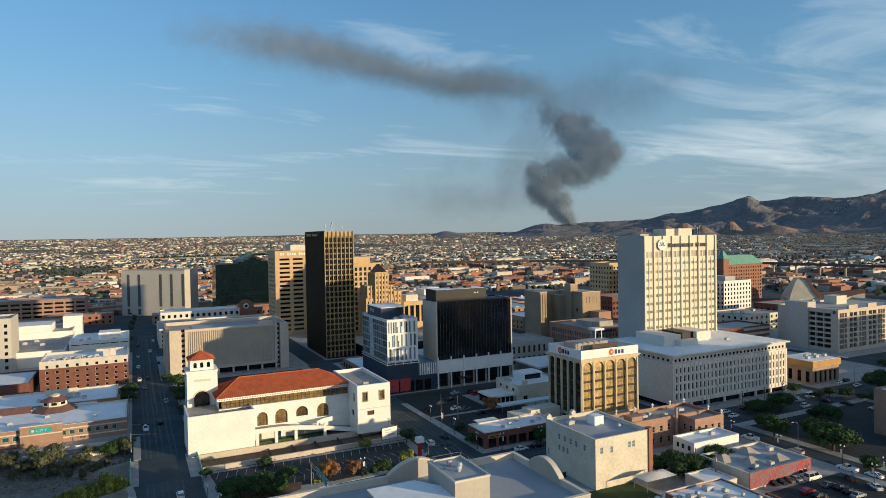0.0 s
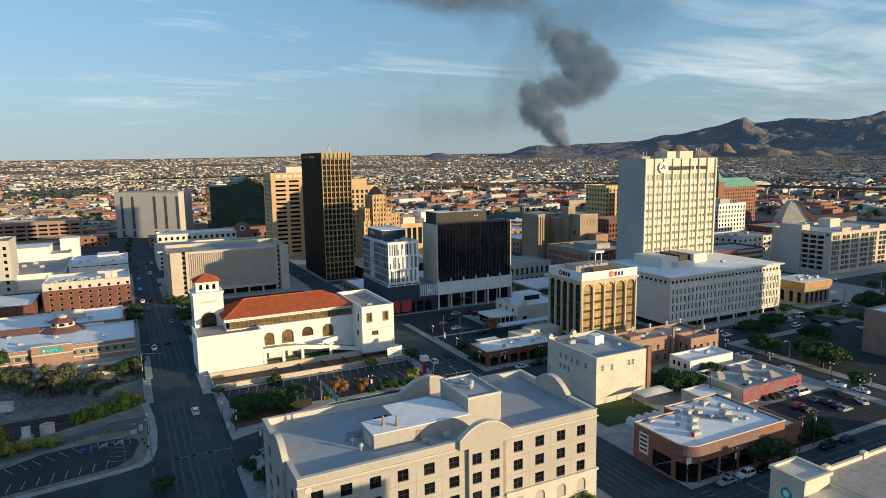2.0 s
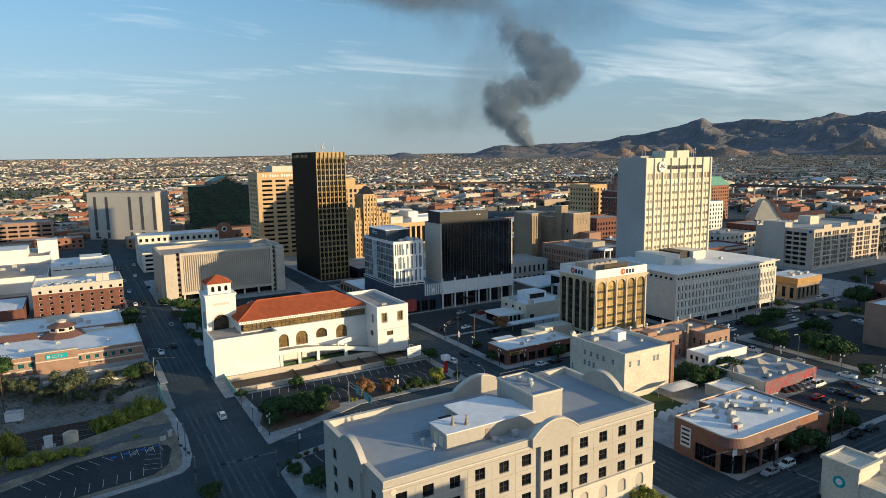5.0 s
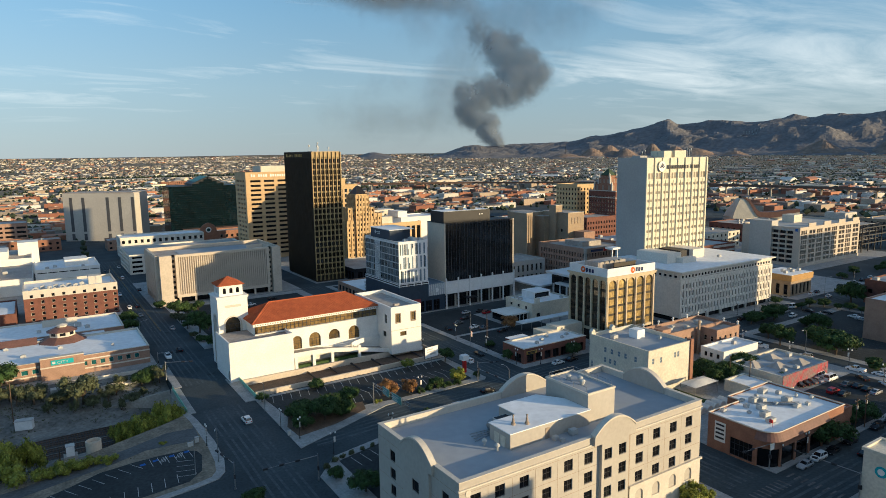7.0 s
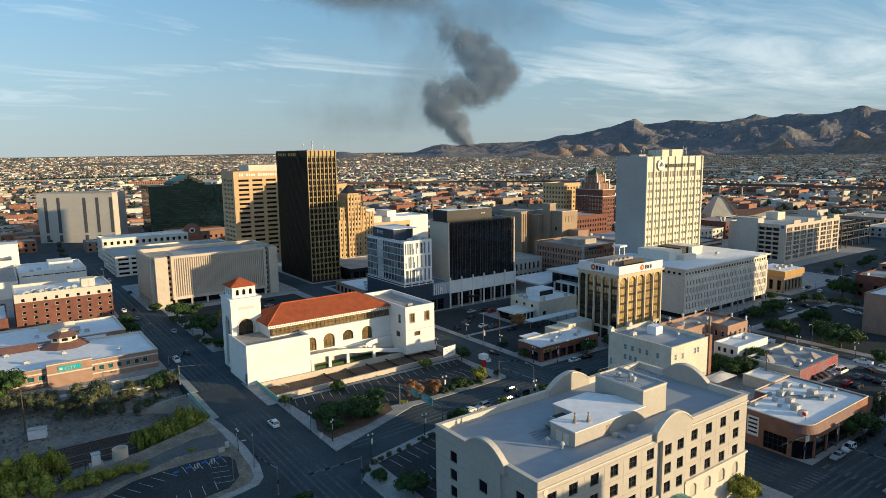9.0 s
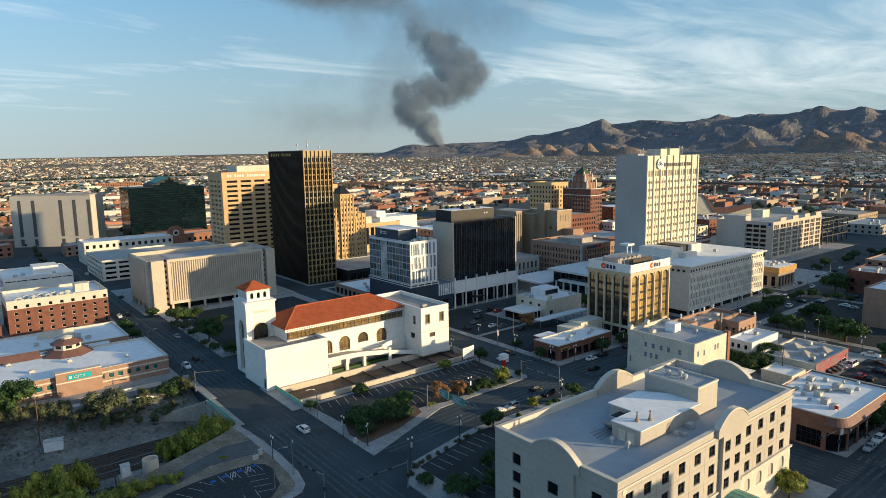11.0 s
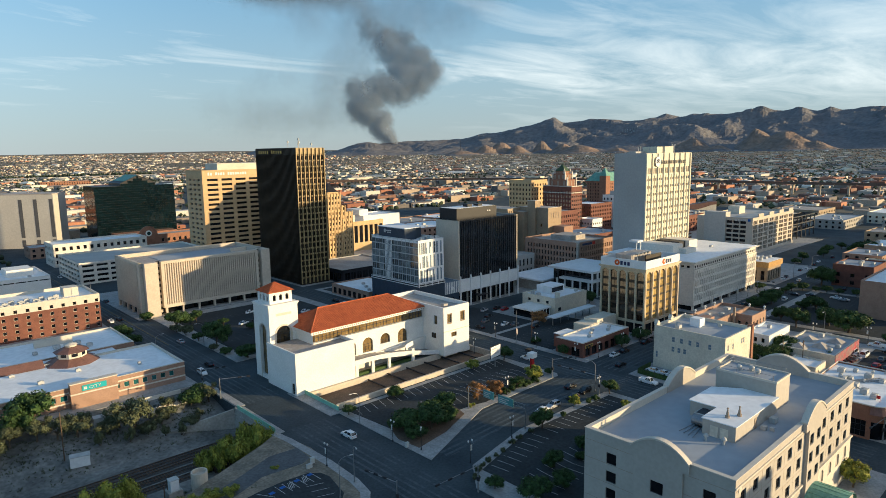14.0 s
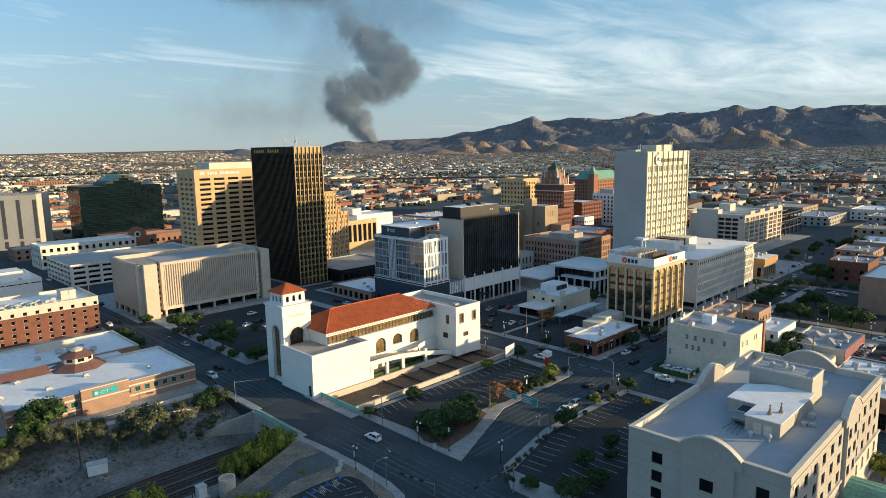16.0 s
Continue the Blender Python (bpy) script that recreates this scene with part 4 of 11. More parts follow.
def cutting():
    bridge = thing("road_bridge", (13.6, 211, 0), "concrete road bridge over the railway with green railings", "bridge")
    part("deck", Shape().box(4.4, 23.4, 200.5, 222.8, -1.3, 0.006), M["asphalt"], bridge)
    part("footpath", Shape().box(20.2, 23.6, 200.0, 223.2, 0.004, K + 0.004), M["pavement"], bridge)
    part("footpath", Shape().box(4.2, 6.4, 200.0, 223.2, 0.004, K + 0.004), M["pavement"], bridge)
    part("edge_beam", Shape().box(3.9, 4.4, 199.5, 224, -1.9, 0.25), M["concrete"], bridge)
    part("edge_beam", Shape().box(23.4, 23.9, 200, 222, -1.9, 0.25), M["concrete"], bridge)
    for x in (4.15, 23.65):
        part("railing", Shape().box(x - 0.05, x + 0.05, 201, 222.5, 0.25, 1.35), M["green_rail"], bridge, "pale green mesh railing panel")
        r = Shape()
        for i in range(10):
            r.box(x - 0.09, x + 0.09, 201 + 2.36 * i, 201.12 + 2.36 * i, 0.2, 1.5)
        r.box(x - 0.08, x + 0.08, 200.9, 222.6, 1.35, 1.47)
        part("railing_posts", r, M["green_rail"], bridge)
    part("abutment", Shape().prism([(3.6, 218.2), (24, 218.2), (24, 224), (3.6, 224)], -6.4, -1.31), M["concrete"], bridge)
    part("abutment", Shape().prism([(3.6, 198), (24, 198), (24, 203), (3.6, 203)], -6.4, -1.31), M["concrete"], bridge)
    # wing wall that slopes down into the cutting
    w = Shape()
    w.faces([(3.6, 223.4, 0.1), (3.6, 224, 0.1), (-17, 232.5, -5.3), (-17, 233.2, -5.3), (3.6, 223.4, -6.4), (3.6, 224, -6.4), (-17, 232.5, -6.4), (-17, 233.2, -6.4)],
            [(0, 1, 3, 2), (0, 2, 6, 4), (1, 5, 7, 3), (2, 3, 7, 6)])
    part("wing_wall", w, M["concrete"], bridge)
    single("retaining_wall", Shape().box(24.0, 91.9, 202.4, 203.05, -6.3, 1.5), M["concrete_tan"], "long tan concrete wall along the car park", "wall", kind="structure")
    single("retaining_wall", Shape().box(24.0, 91.9, 217.95, 218.6, -6.3, 0.5), M["concrete_tan"], "tall tan concrete wall below the white bank", "wall", kind="structure")
    single("retaining_wall", Shape().box(91.4, 92.0, 203.05, 217.95, -6.3, 0.6), M["concrete"], "end wall where the cutting goes under the street", "wall", kind="structure")
    strut = thing("trench_strut", (0, 0, 0), "dark steel strut across the railway trench", "beam", "struts of the trench")
    local("beam", Shape().box(-0.2, 0.2, 203.05, 217.95, -1.15, -0.75), M["steel_dark"], strut)
    strut.location = (46, 0, 0)
    for x in (54, 62, 70, 78, 86):
        copy_thing(strut, Matrix.Translation((x, 0, 0)))
    # tracks
    for yo, bend in ((205.5, 0), (209.6, 0), (213.8, 1), (217.0, 1)):
        tr = thing("railway_track", (0, yo, -5.6), "rusty railway track on dark ballast", "railway track", "tracks in the cutting")
        ball = Shape()
        ra = [Shape(), Shape()]
        sl = Shape()
        xs = list(range(-240, 4, 6)) + ([4, 12, 22, 40, 60, 91] if yo < 217 else [4])

        def line(x):
            return yo + (0.0 if x > -10 else -0.00035 * (x + 10) ** 2 * (1 if bend else 1.15))

        for a, b in zip(xs, xs[1:]):
            ya, yb = line(a), line(b)
            z = -5.62 if b <= 4 else -6.18
            ball.faces([(a, ya - 2, z - 0.1), (a, ya + 2, z - 0.1), (b, yb + 2, z - 0.1), (b, yb - 2, z - 0.1), (a, ya - 1.4, z + 0.22), (a, ya + 1.4, z + 0.22), (b, yb + 1.4, z + 0.22), (b, yb - 1.4, z + 0.22)],
                       [(4, 7, 6, 5), (0, 3, 7, 4), (1, 5, 6, 2)])
            for k, o in enumerate((-0.72, 0.72)):
                ra[k].faces([(a, ya + o - 0.05, z + 0.3), (a, ya + o + 0.05, z + 0.3), (b, yb + o + 0.05, z + 0.3), (b, yb + o - 0.05, z + 0.3), (a, ya + o - 0.05, z + 0.5), (a, ya + o + 0.05, z + 0.5), (b, yb + o + 0.05, z + 0.5), (b, yb + o - 0.05, z + 0.5)],
                            [(4, 7, 6, 5), (0, 3, 7, 4), (1, 5, 6, 2)])
            if a >= -100:
                for i in range(int((b - a) / 0.7)):
                    x = a + 0.35 + 0.7 * i
                    y = ya + (yb - ya) * (x - a) / (b - a)
                    sl.box(x - 0.13, x + 0.13, y - 1.25, y + 1.25, z + 0.18, z + 0.33)
        part("ballast_bed", ball, M["ballast"], tr)
        part("rail", ra[0], M["rail_steel"], tr)
        part("rail", ra[1], M["rail_steel"], tr)
        tagged(part("sleepers", sl, M["timber"], tr), kind="stuff")


cutting()

# ---- foreground office building ----


def office_cream():
    root = thing("office_building", (53, 107, 0), "cream stone-clad office building with curved gables and grey roof", "building")
    x0, x1, y0, y1, top = 23.5, 82.6, 93.5, 120.4, 21.3
    deck = 20.0
    W = 2.0
    rows = [5.8 + 0.05, 9.45, 13.05, 16.65]
    wall = Shape()
    right = [64.3, 69.1, 74.0, 78.8]
    left = [26.6, 31.4, 36.4, 41.3, 46.2, 51.0]
    fr = [M["steel_dark"], M["glass_dark"]]
    # the projecting bay between x 53.6 and 60.6
    front = [h for h in grid_holes(right + left, W, rows[1:], 2.1)]
    front = [h for h in front if not (52.9 < (h[0] + h[1]) / 2 < 61)]
    facade(root, wall, "-y", y0, x0, x1, 0, top, front, 0.3, fr, (2, 2))
    facade(root, wall, "-x", x0, y0, y1, 0, top, grid_holes([97.4, 114.9], W, [3.0, 6.2, 9.4, 12.6, 16.0], 2.1), 0.3, fr, (1, 1))
    facade(root, wall, "+x", x1, y0, y1, 0, top, grid_holes([97.4, 106, 114.9], W, rows[1:], 2.1), 0.3, fr, parts=False)
    facade(root, wall, "+y", y1, x0, x1, 0, top, grid_holes(right + left + [58], W, [3.0, 6.2, 9.4, 12.6, 16.0], 2.1), 0.3, fr, parts=False)
    part("wall", wall, M["stone"], root)
    # round-headed windows of the lower storey
    low = Shape()
    facade(root, low, "-y", y0 - 0.25, 61.6, x1 + 0.02, 0, 9.0, grid_holes(right, 2.2, [5.4], 2.6), 0.35, [M["steel_dark"], M["glass_dark"]], (2, 2), arch=True)
    low.box(61.6, x1 + 0.2, y0 - 0.25, y0 - 0.01, 9.0, 9.02)
    part("base_course", low, M["stone_trim"], root)
    part("string_course", Shape().box(61.5, x1 + 0.35, y0 - 0.5, y0 + 0.02, 8.9, 9.3), M["stone_trim"], root)
    part("string_course", Shape().box(x0 - 0.3, 53.4, y0 - 0.35, y0 + 0.02, 8.9, 9.3), M["stone_trim"], root)
    bay = Shape()
    facade(root, bay, "-y", y0 - 0.7, 53.6, 60.6, 0, top + 0.2, grid_holes([55.2, 58.9], 1.9, rows[1:], 2.1), 0.3, fr, (2, 2))
    bay.box(53.6, 60.6, y0 - 0.69, y0 + 0.01, top - 0.1, top + 0.2)
    for x in (53.6, 60.6):
        bay.poly([(x, y0 - 0.7, 0), (x, y0, 0), (x, y0, top + 0.2), (x, y0 - 0.7, top + 0.2)])
    part("bay", bay, M["stone"], root)
    part("pilaster", Shape().box(60.6, 61.6, y0 - 0.1, y0 + 0.02, 0, top), M["stone_dark"], root)
    g, c = arc_gable("-y", y0 - 0.7, 57.1, 5.3, top + 0.2, 2.6, 0.9)
    part("gable", g, M["stone"], root); part("gable_coping", c, M["stone_trim"], root)
    lb = Shape()
    facade(root, lb, "-x", x0 - 0.5, 101.6, 110.3, 0, top, grid_holes([106], 2.3, [3.4, 6.9, 10.4, 14.0 + 0.3], 2.2), 0.3, fr, (1, 1))
    for y in (101.6, 110.3):
        lb.poly([(x0 - 0.5, y, 0), (x0, y, 0), (x0, y, top), (x0 - 0.5, y, top)])
    part("bay", lb, M["stone"], root)
    g, c = arc_gable("-x", x0 - 0.5, 105.8, 5.2, top - 0.1, 2.5, 0.8)
    part("gable", g, M["stone"], root); part("gable_coping", c, M["stone_trim"], root)
    g, c = arc_gable("+y", y1 - 0.8, 58.3, 6.2, top - 0.1, 2.6, 0.9)
    part("gable", g, M["stone"], root); part("gable_coping", c, M["stone_trim"], root)
    g, c = arc_gable("+x", x1 - 0.8, 107.6, 5.6, top - 0.1, 2.6, 0.9)
    part("gable", g, M["stone"], root); part("gable_coping", c, M["stone_trim"], root)
    flat_roof(root, x0, x1, y0, y1, deck, top, 0.7, M["membrane"], M["stone_trim"])
    # cornice line below the parapet
    part("cornice", Shape().box(61.7, x1 + 0.25, y0 - 0.25, y0 + 0.02, 19.9, 20.15), M["stone_trim"], root)
    part("cornice", Shape().box(x0 - 0.25, 53.4, y0 - 0.25, y0 + 0.02, 19.9, 20.15), M["stone_trim"], root)
    # panel joints
    j = Shape()
    for z in (8.7, 12.35, 15.95, 19.3):
        j.box(x0 + 0.2, 53.4, y0 - 0.012, y0 + 0.01, z, z + 0.06)
        j.box(61.7, x1 - 0.1, y0 - 0.012, y0 + 0.01, z, z + 0.06)
        j.box(x0 - 0.012, x0 + 0.01, y0 + 0.2, y1 - 0.2, z, z + 0.06)
    for x in [29, 33.9, 38.8, 43.7, 48.6, 66.7, 71.5, 76.4]:
        j.box(x - 0.03, x + 0.03, y0 - 0.012, y0 + 0.01, 9.4, 19.2)
    part("panel_joints", j, M["stone_dark"], root)
    # stair head
    sh = Shape().box(57.6, 64.8, 100.3, 112.0, deck - 0.1, 25.6)
    stair = part("stair_head", sh, M["stone"], root)
    rim = Shape()
    for a in ((57.5, 64.9, 100.2, 100.5), (57.5, 64.9, 111.8, 112.1), (57.5, 57.8, 100.5, 111.8), (64.6, 64.9, 100.5, 111.8)):
        rim.box(*a, 25.6, 26.0)
    part("coping", rim, M["stone_trim"], stair)
    part("roof", Shape().box(57.8, 64.6, 100.5, 111.8, 25.55, 25.68), M["membrane"], stair)
    rl = Shape()
    for y in (101, 104.5, 108, 111.4):
        rl.rod((57.9, y, 26), (57.9, y, 26.9), 0.04); rl.rod((64.5, y, 26), (64.5, y, 26.9), 0.04)
    rl.rod((57.9, 101, 26.9), (57.9, 111.4, 26.9), 0.04); rl.rod((64.5, 101, 26.9), (64.5, 111.4, 26.9), 0.04); rl.rod((57.9, 111.4, 26.9), (64.5, 111.4, 26.9), 0.04)
    part("guard_rail", rl, M["steel"], stair)
    for x, y in ((60.6, 108.6), (61.8, 106.6), (60.8, 105.0)):
        hv = Shape().ring(x, y, 26.0, 26.4, 0.5, 0.5, 10).ring(x, y, 26.4, 26.75, 0.62, 0.35, 10).ring(x, y, 25.68, 26.0, 0.3, 0.3, 8)
        part("roof_fan", hv, M["unit_grey"], stair)
    # plant room with its notch for the chiller
    pr = Shape().prism([(38.6, 99.9), (57.6, 99.9), (57.6, 106.2), (54.2, 111.2), (44.9, 111.2), (44.9, 105.8), (38.6, 105.8)], deck - 0.1, 22.9)
    plant = part("plant_room", pr, M["stone"], root)
    part("roof", Shape().prism([(38.4, 99.7), (57.8, 99.7), (57.8, 106.3), (54.3, 111.4), (44.7, 111.4), (44.7, 106.0), (38.4, 106.0)], 22.9, 23.06), M["roof_white"], plant)
    d = Shape()
    for x in (40.4, 42.2):
        d.box(38.52, 38.6, 101.2 + (x - 40.4), 102.6 + (x - 40.4), deck, 22.0)
    part("door", d, M["cream_stucco"], plant)
    part("door", Shape().box(46.6, 47.6, 99.84, 99.9, deck, 22.1), M["stone_dark"], plant)
    ch = Shape().box(41.2, 44.5, 106.3, 108.6, deck + 0.15, 22.3)
    chiller = part("chiller", ch, M["unit_grey"], root)
    cy = Shape()
    for i in range(8):
        a0, a1 = math.pi * i / 8, math.pi * (i + 1) / 8
        cy.faces([(41.0 - 1.1 * math.sin(a0), 106.3, 21.2 - 1.0 * math.cos(a0)), (41.0 - 1.1 * math.sin(a1), 106.3, 21.2 - 1.0 * math.cos(a1)), (41.0 - 1.1 * math.sin(a1), 108.6, 21.2 - 1.0 * math.cos(a1)), (41.0 - 1.1 * math.sin(a0), 108.6, 21.2 - 1.0 * math.cos(a0))], [(0, 1, 2, 3)])
    cy.poly([(41.0 - 1.1 * math.sin(math.pi * i / 8), 106.3, 21.2 - math.cos(math.pi * i / 8)) for i in range(9)])
    cy.box(40.9, 41.25, 106.3, 108.6, 20.2, 22.2)
    part("duct_hood", cy, M["steel"], chiller)
    part("fan_grille", Shape().box(41.5, 44.3, 106.5, 108.4, 22.3, 22.36), M["dark_panel"], chiller)
    for x, y in ((41.4, 102.6), (43.6, 101.4)):
        st = Shape().ring(x, y, 23.06, 23.4, 0.42, 0.42, 10).ring(x, y, 23.4, 24.2, 0.3, 0.2, 10).ring(x, y, 24.2, 24.75, 0.13, 0.13, 8).ring(x, y, 24.75, 24.95, 0.24, 0.1, 8)
        part("flue", st, M["stone_dark"], plant)
    for x, y, w, dd, h in ((51.4, 98.0, 1.5, 1.1, 0.9), (47.4, 98.2, 1.0, 0.9, 0.6), (48.0, 97.0, 0.7, 0.7, 0.5)):
        part("roof_unit", Shape().box(x, x + w, y, y + dd, deck + 0.15, deck + 0.15 + h).box(x + 0.1, x + 0.3, y, y + dd, deck, deck + 0.15).box(x + w - 0.3, x + w - 0.1, y, y + dd, deck, deck + 0.15), M["unit_grey"], root)
    for x, y in ((36.6, 101.0), (36.0, 103.9)):
        part("roof_vent", Shape().ring(x, y, deck, deck + 0.9, 0.2, 0.2, 10).ring(x, y, deck + 0.9, deck + 1.2, 0.45, 0.45, 10).ring(x, y, deck + 1.2, deck + 1.5, 0.45, 0.1, 10), M["unit_grey"], root)
    for i in range(4):
        part("pipe", Shape().rod((35.5 + 0.3 * i, 106 + 1.0 * i, deck + 0.15), (41.3, 106.9 + 0.5 * i, deck + 0.25), 0.07), M["steel"], root)
    # copper-green barrel roof over the entrance
    cp, n = Shape(), 10
    for i in range(n):
        a0, a1 = math.pi * i / n, math.pi * (i + 1) / n
        p0, p1 = (57.1 - 4.6 * math.cos(a0), 5.6 + 2.6 * math.sin(a0)), (57.1 - 4.6 * math.cos(a1), 5.6 + 2.6 * math.sin(a1))
        cp.poly([(p0[0], 86.5, p0[1]), (p1[0], 86.5, p1[1]), (p1[0], y0 - 0.7, p1[1]), (p0[0], y0 - 0.7, p0[1])])
        for k in range(1):
            cp.rod((p1[0], 86.5, p1[1]), (p1[0], y0 - 0.7, p1[1]), 0.06, n=4)
    can = part("entrance_roof", cp, M["copper_green"], root, "green copper barrel roof")
    part("porch_wall", Shape().box(52.5, 53.4, 86.6, y0 - 0.7, 0, 5.6).box(60.8, 61.7, 86.6, y0 - 0.7, 0, 5.6).box(53.4, 60.8, 86.9, 87.4, 5.2, 7.6), M["stone"], root)
    seal = part("round_plaque", Shape().rod((25.2, y0 - 0.08, 19.2), (25.2, y0 + 0.01, 19.2), 0.55, n=18), M["stone_trim"], root)
    return root


office_cream()

# ---- white mission-style bank ----


def mission_bank():
    root = thing("bank_building", (50, 232, 0), "white mission-style bank with red tile roof and bell tower", "building")
    st = M["stucco"]
    gl = [M["steel_dark"], M["glass_sun_amber"]]
    # low front block with a terrace on top
    wall = Shape()
    facade(root, wall, "-y", 219, 21, 42, 0, 13.0, [], 0.3)
    facade(root, wall, "-x", 21, 219, 236.3, 0, 13.0, [(220.0, 221.6, 0.2, 3.6)], 0.4, [M["steel_dark"], M["glass_dark"]], (1, 1), name="door")
    wall.poly([(42, 219, 0), (42, 236, 0), (42, 236, 13), (42, 219, 13)])
    part("front_wall", wall, st, root)
    part("terrace_floor", Shape().box(21.3, 41.7, 219.3, 236, 11.0, 12.0), M["roof_tan"], root)
    pp = Shape().box(21.01, 41.99, 219.01, 219.5, 11.5, 13.0).box(21.01, 21.5, 219.5, 236, 11.5, 13.0).box(41.5, 41.99, 219.5, 226, 11.5, 13.0)
    part("terrace_parapet", pp, st, root)
    # bell tower
    tw = Shape()
    x0, x1, y0, y1 = 22.2, 32.3, 236, 246.2
    facade(root, tw, "-y", y0, x0, x1, 0, 24.0, [(24.4, 29.6, 9.8, 17.2)], 0.9, gl, (3, 3), arch=True, name="arched_window")
    facade(root, tw, "-x", x0, y0, y1, 0, 24.0, [(238.3, 242.3, 1.2, 17.8)], 0.9, gl, (2, 5), arch=True, name="arched_window")
    facade(root, tw, "+x", x1, y0, y1, 0, 24.0, [(238.6, 243.6, 14.0, 20.2)], 0.9, gl, (3, 3), arch=True, name="arched_window")
    facade(root, tw, "+y", y1, x0, x1, 0, 24.0, [], 0.3)
    part("tower_wall", tw, st, root)
    trim = Shape()
    n = 14
    for i in range(n):
        a0, a1 = math.pi * i / n, math.pi * (i + 1) / n
        for r0, r1 in ((2.6, 3.1),):
            trim.faces([(27 + r0 * math.cos(a0), y0 - 0.12, 14.6 + r0 * math.sin(a0)), (27 + r1 * math.cos(a0), y0 - 0.12, 14.6 + r1 * math.sin(a0)), (27 + r1 * math.cos(a1), y0 - 0.12, 14.6 + r1 * math.sin(a1)), (27 + r0 * math.cos(a1), y0 - 0.12, 14.6 + r0 * math.sin(a1)), (27 + r1 * math.cos(a0), y0 + 0.01, 14.6 + r1 * math.sin(a0)), (27 + r1 * math.cos(a1), y0 + 0.01, 14.6 + r1 * math.sin(a1))], [(0, 1, 2, 3), (1, 4, 5, 2)])
            trim.faces([(x0 - 0.12, 240.3 + (r0 - .6) * math.cos(a0), 15.8 + (r0 - .6) * math.sin(a0)), (x0 - 0.12, 240.3 + (r1 - .6) * math.cos(a0), 15.8 + (r1 - .6) * math.sin(a0)), (x0 - 0.12, 240.3 + (r1 - .6) * math.cos(a1), 15.8 + (r1 - .6) * math.sin(a1)), (x0 - 0.12, 240.3 + (r0 - .6) * math.cos(a1), 15.8 + (r0 - .6) * math.sin(a1))], [(0, 1, 2, 3)])
    trim.box(23.9, 24.4, y0 - 0.12, y0 + 0.01, 9.8, 14.6).box(29.6, 30.1, y0 - 0.12, y0 + 0.01, 9.8, 14.6)
    trim.box(x0 - 0.12, x0 + 0.01, 237.8, 238.3, 0.2, 15.8).box(x0 - 0.12, x0 + 0.01, 242.3, 242.8, 0.2, 15.8)
    part("arch_surround", trim, M["stone_trim"], root)
    part("tower_cornice", Shape().box(x0 - 0.35, x1 + 0.35, y0 - 0.35, y1 + 0.35, 24.0, 24.4).box(x0 - 0.15, x1 + 0.15, y0 - 0.15, y1 + 0.15, 23.6, 24.0), st, root)
    bf = Shape()
    bx0, bx1, by0, by1 = 23.4, 31.2, 237.3, 245.0
    facade(root, bf, "-y", by0, bx0, bx1, 24.4, 28.0, grid_holes([25.1, 27.3, 29.5], 1.1, [25.2], 1.9), 0.5, [M["steel_dark"], M["glass_dark"]], arch=True, name="belfry_opening")
    facade(root, bf, "-x", bx0, by0, by1, 24.4, 28.0, grid_holes([239, 241.1, 243.2], 1.1, [25.2], 1.9), 0.5, [M["steel_dark"], M["glass_dark"]], arch=True, name="belfry_opening")
    facade(root, bf, "+x", bx1, by0, by1, 24.4, 28.0, grid_holes([239, 241.1, 243.2], 1.1, [25.2], 1.9), 0.5, parts=False)
    facade(root, bf, "+y", by1, bx0, bx1, 24.4, 28.0, [], 0.5)
    part("belfry", bf, st, root)
    pyr = Shape()
    ex0, ex1, ey0, ey1 = bx0 - 0.7, bx1 + 0.7, by0 - 0.7, by1 + 0.7
    ap = ((bx0 + bx1) / 2, (by0 + by1) / 2, 30.6)
    cs = [(ex0, ey0, 28.0), (ex1, ey0, 28.0), (ex1, ey1, 28.0), (ex0, ey1, 28.0)]
    pyr.faces(cs + [ap], [(0, 1, 4), (1, 2, 4), (2, 3, 4), (3, 0, 4), (3, 2, 1, 0)])
    part("tower_roof", pyr, M["terracotta"], root)
    ribs = Shape()
    for k in range(4):
        a, b = Vector(cs[k]), Vector(cs[(k + 1) % 4])
        for i in range(1, 18):
            p = a.lerp(b, i / 18)
            q = p.lerp(Vector(ap), 1 - abs(2 * i / 18 - 1) * 1.0)
            q = p + (Vector(ap) - (a + b) / 2) * (1 - abs(2 * i / 18 - 1))
            ribs.rod(p + Vector((0, 0, 0.03)), q + Vector((0, 0, 0.03)), 0.09, n=4)
    part("roof_tiles", ribs, M["terracotta"], root)
    # lettering on the tower is too faint to read: a plain bar
    part("sign_bar", Shape().box(24.6, 30.0, y0 - 0.06, y0 + 0.005, 20.6, 21.4), M["stone_trim"], root)
    # long hall
    hx0, hx1, hy0, hy1 = 31.5, 77.6, 226.2, 244.6
    hall = Shape()
    big = [(50.2, 54.5, 4.9, 9.9), (57.6, 61.8, 6.4, 9.9), (65.2, 69.5, 5.2, 10.0), (44.0, 47.6, 4.9, 9.6)]
    facade(root, hall, "-y", hy0, hx0, hx1, 0, 12.4, big, 0.6, gl, (3, 3), arch=True, name="arched_window")
    facade(root, hall, "-x", hx0, hy0, hy1, 0, 16.2, [], 0.3)
    facade(root, hall, "+y", hy1, hx0, hx1, 0, 16.2, [], 0.3)
    part("hall_wall", hall, st, root)
    band = Shape().box(32.4, hx1 - 0.3, hy0 + 0.9, hy1 - 0.2, 12.3, 15.1)
    part("ribbon_window", band, M["glass_sun_amber"], root, "long ribbon of bronze-tinted glass")
    mul = Shape()
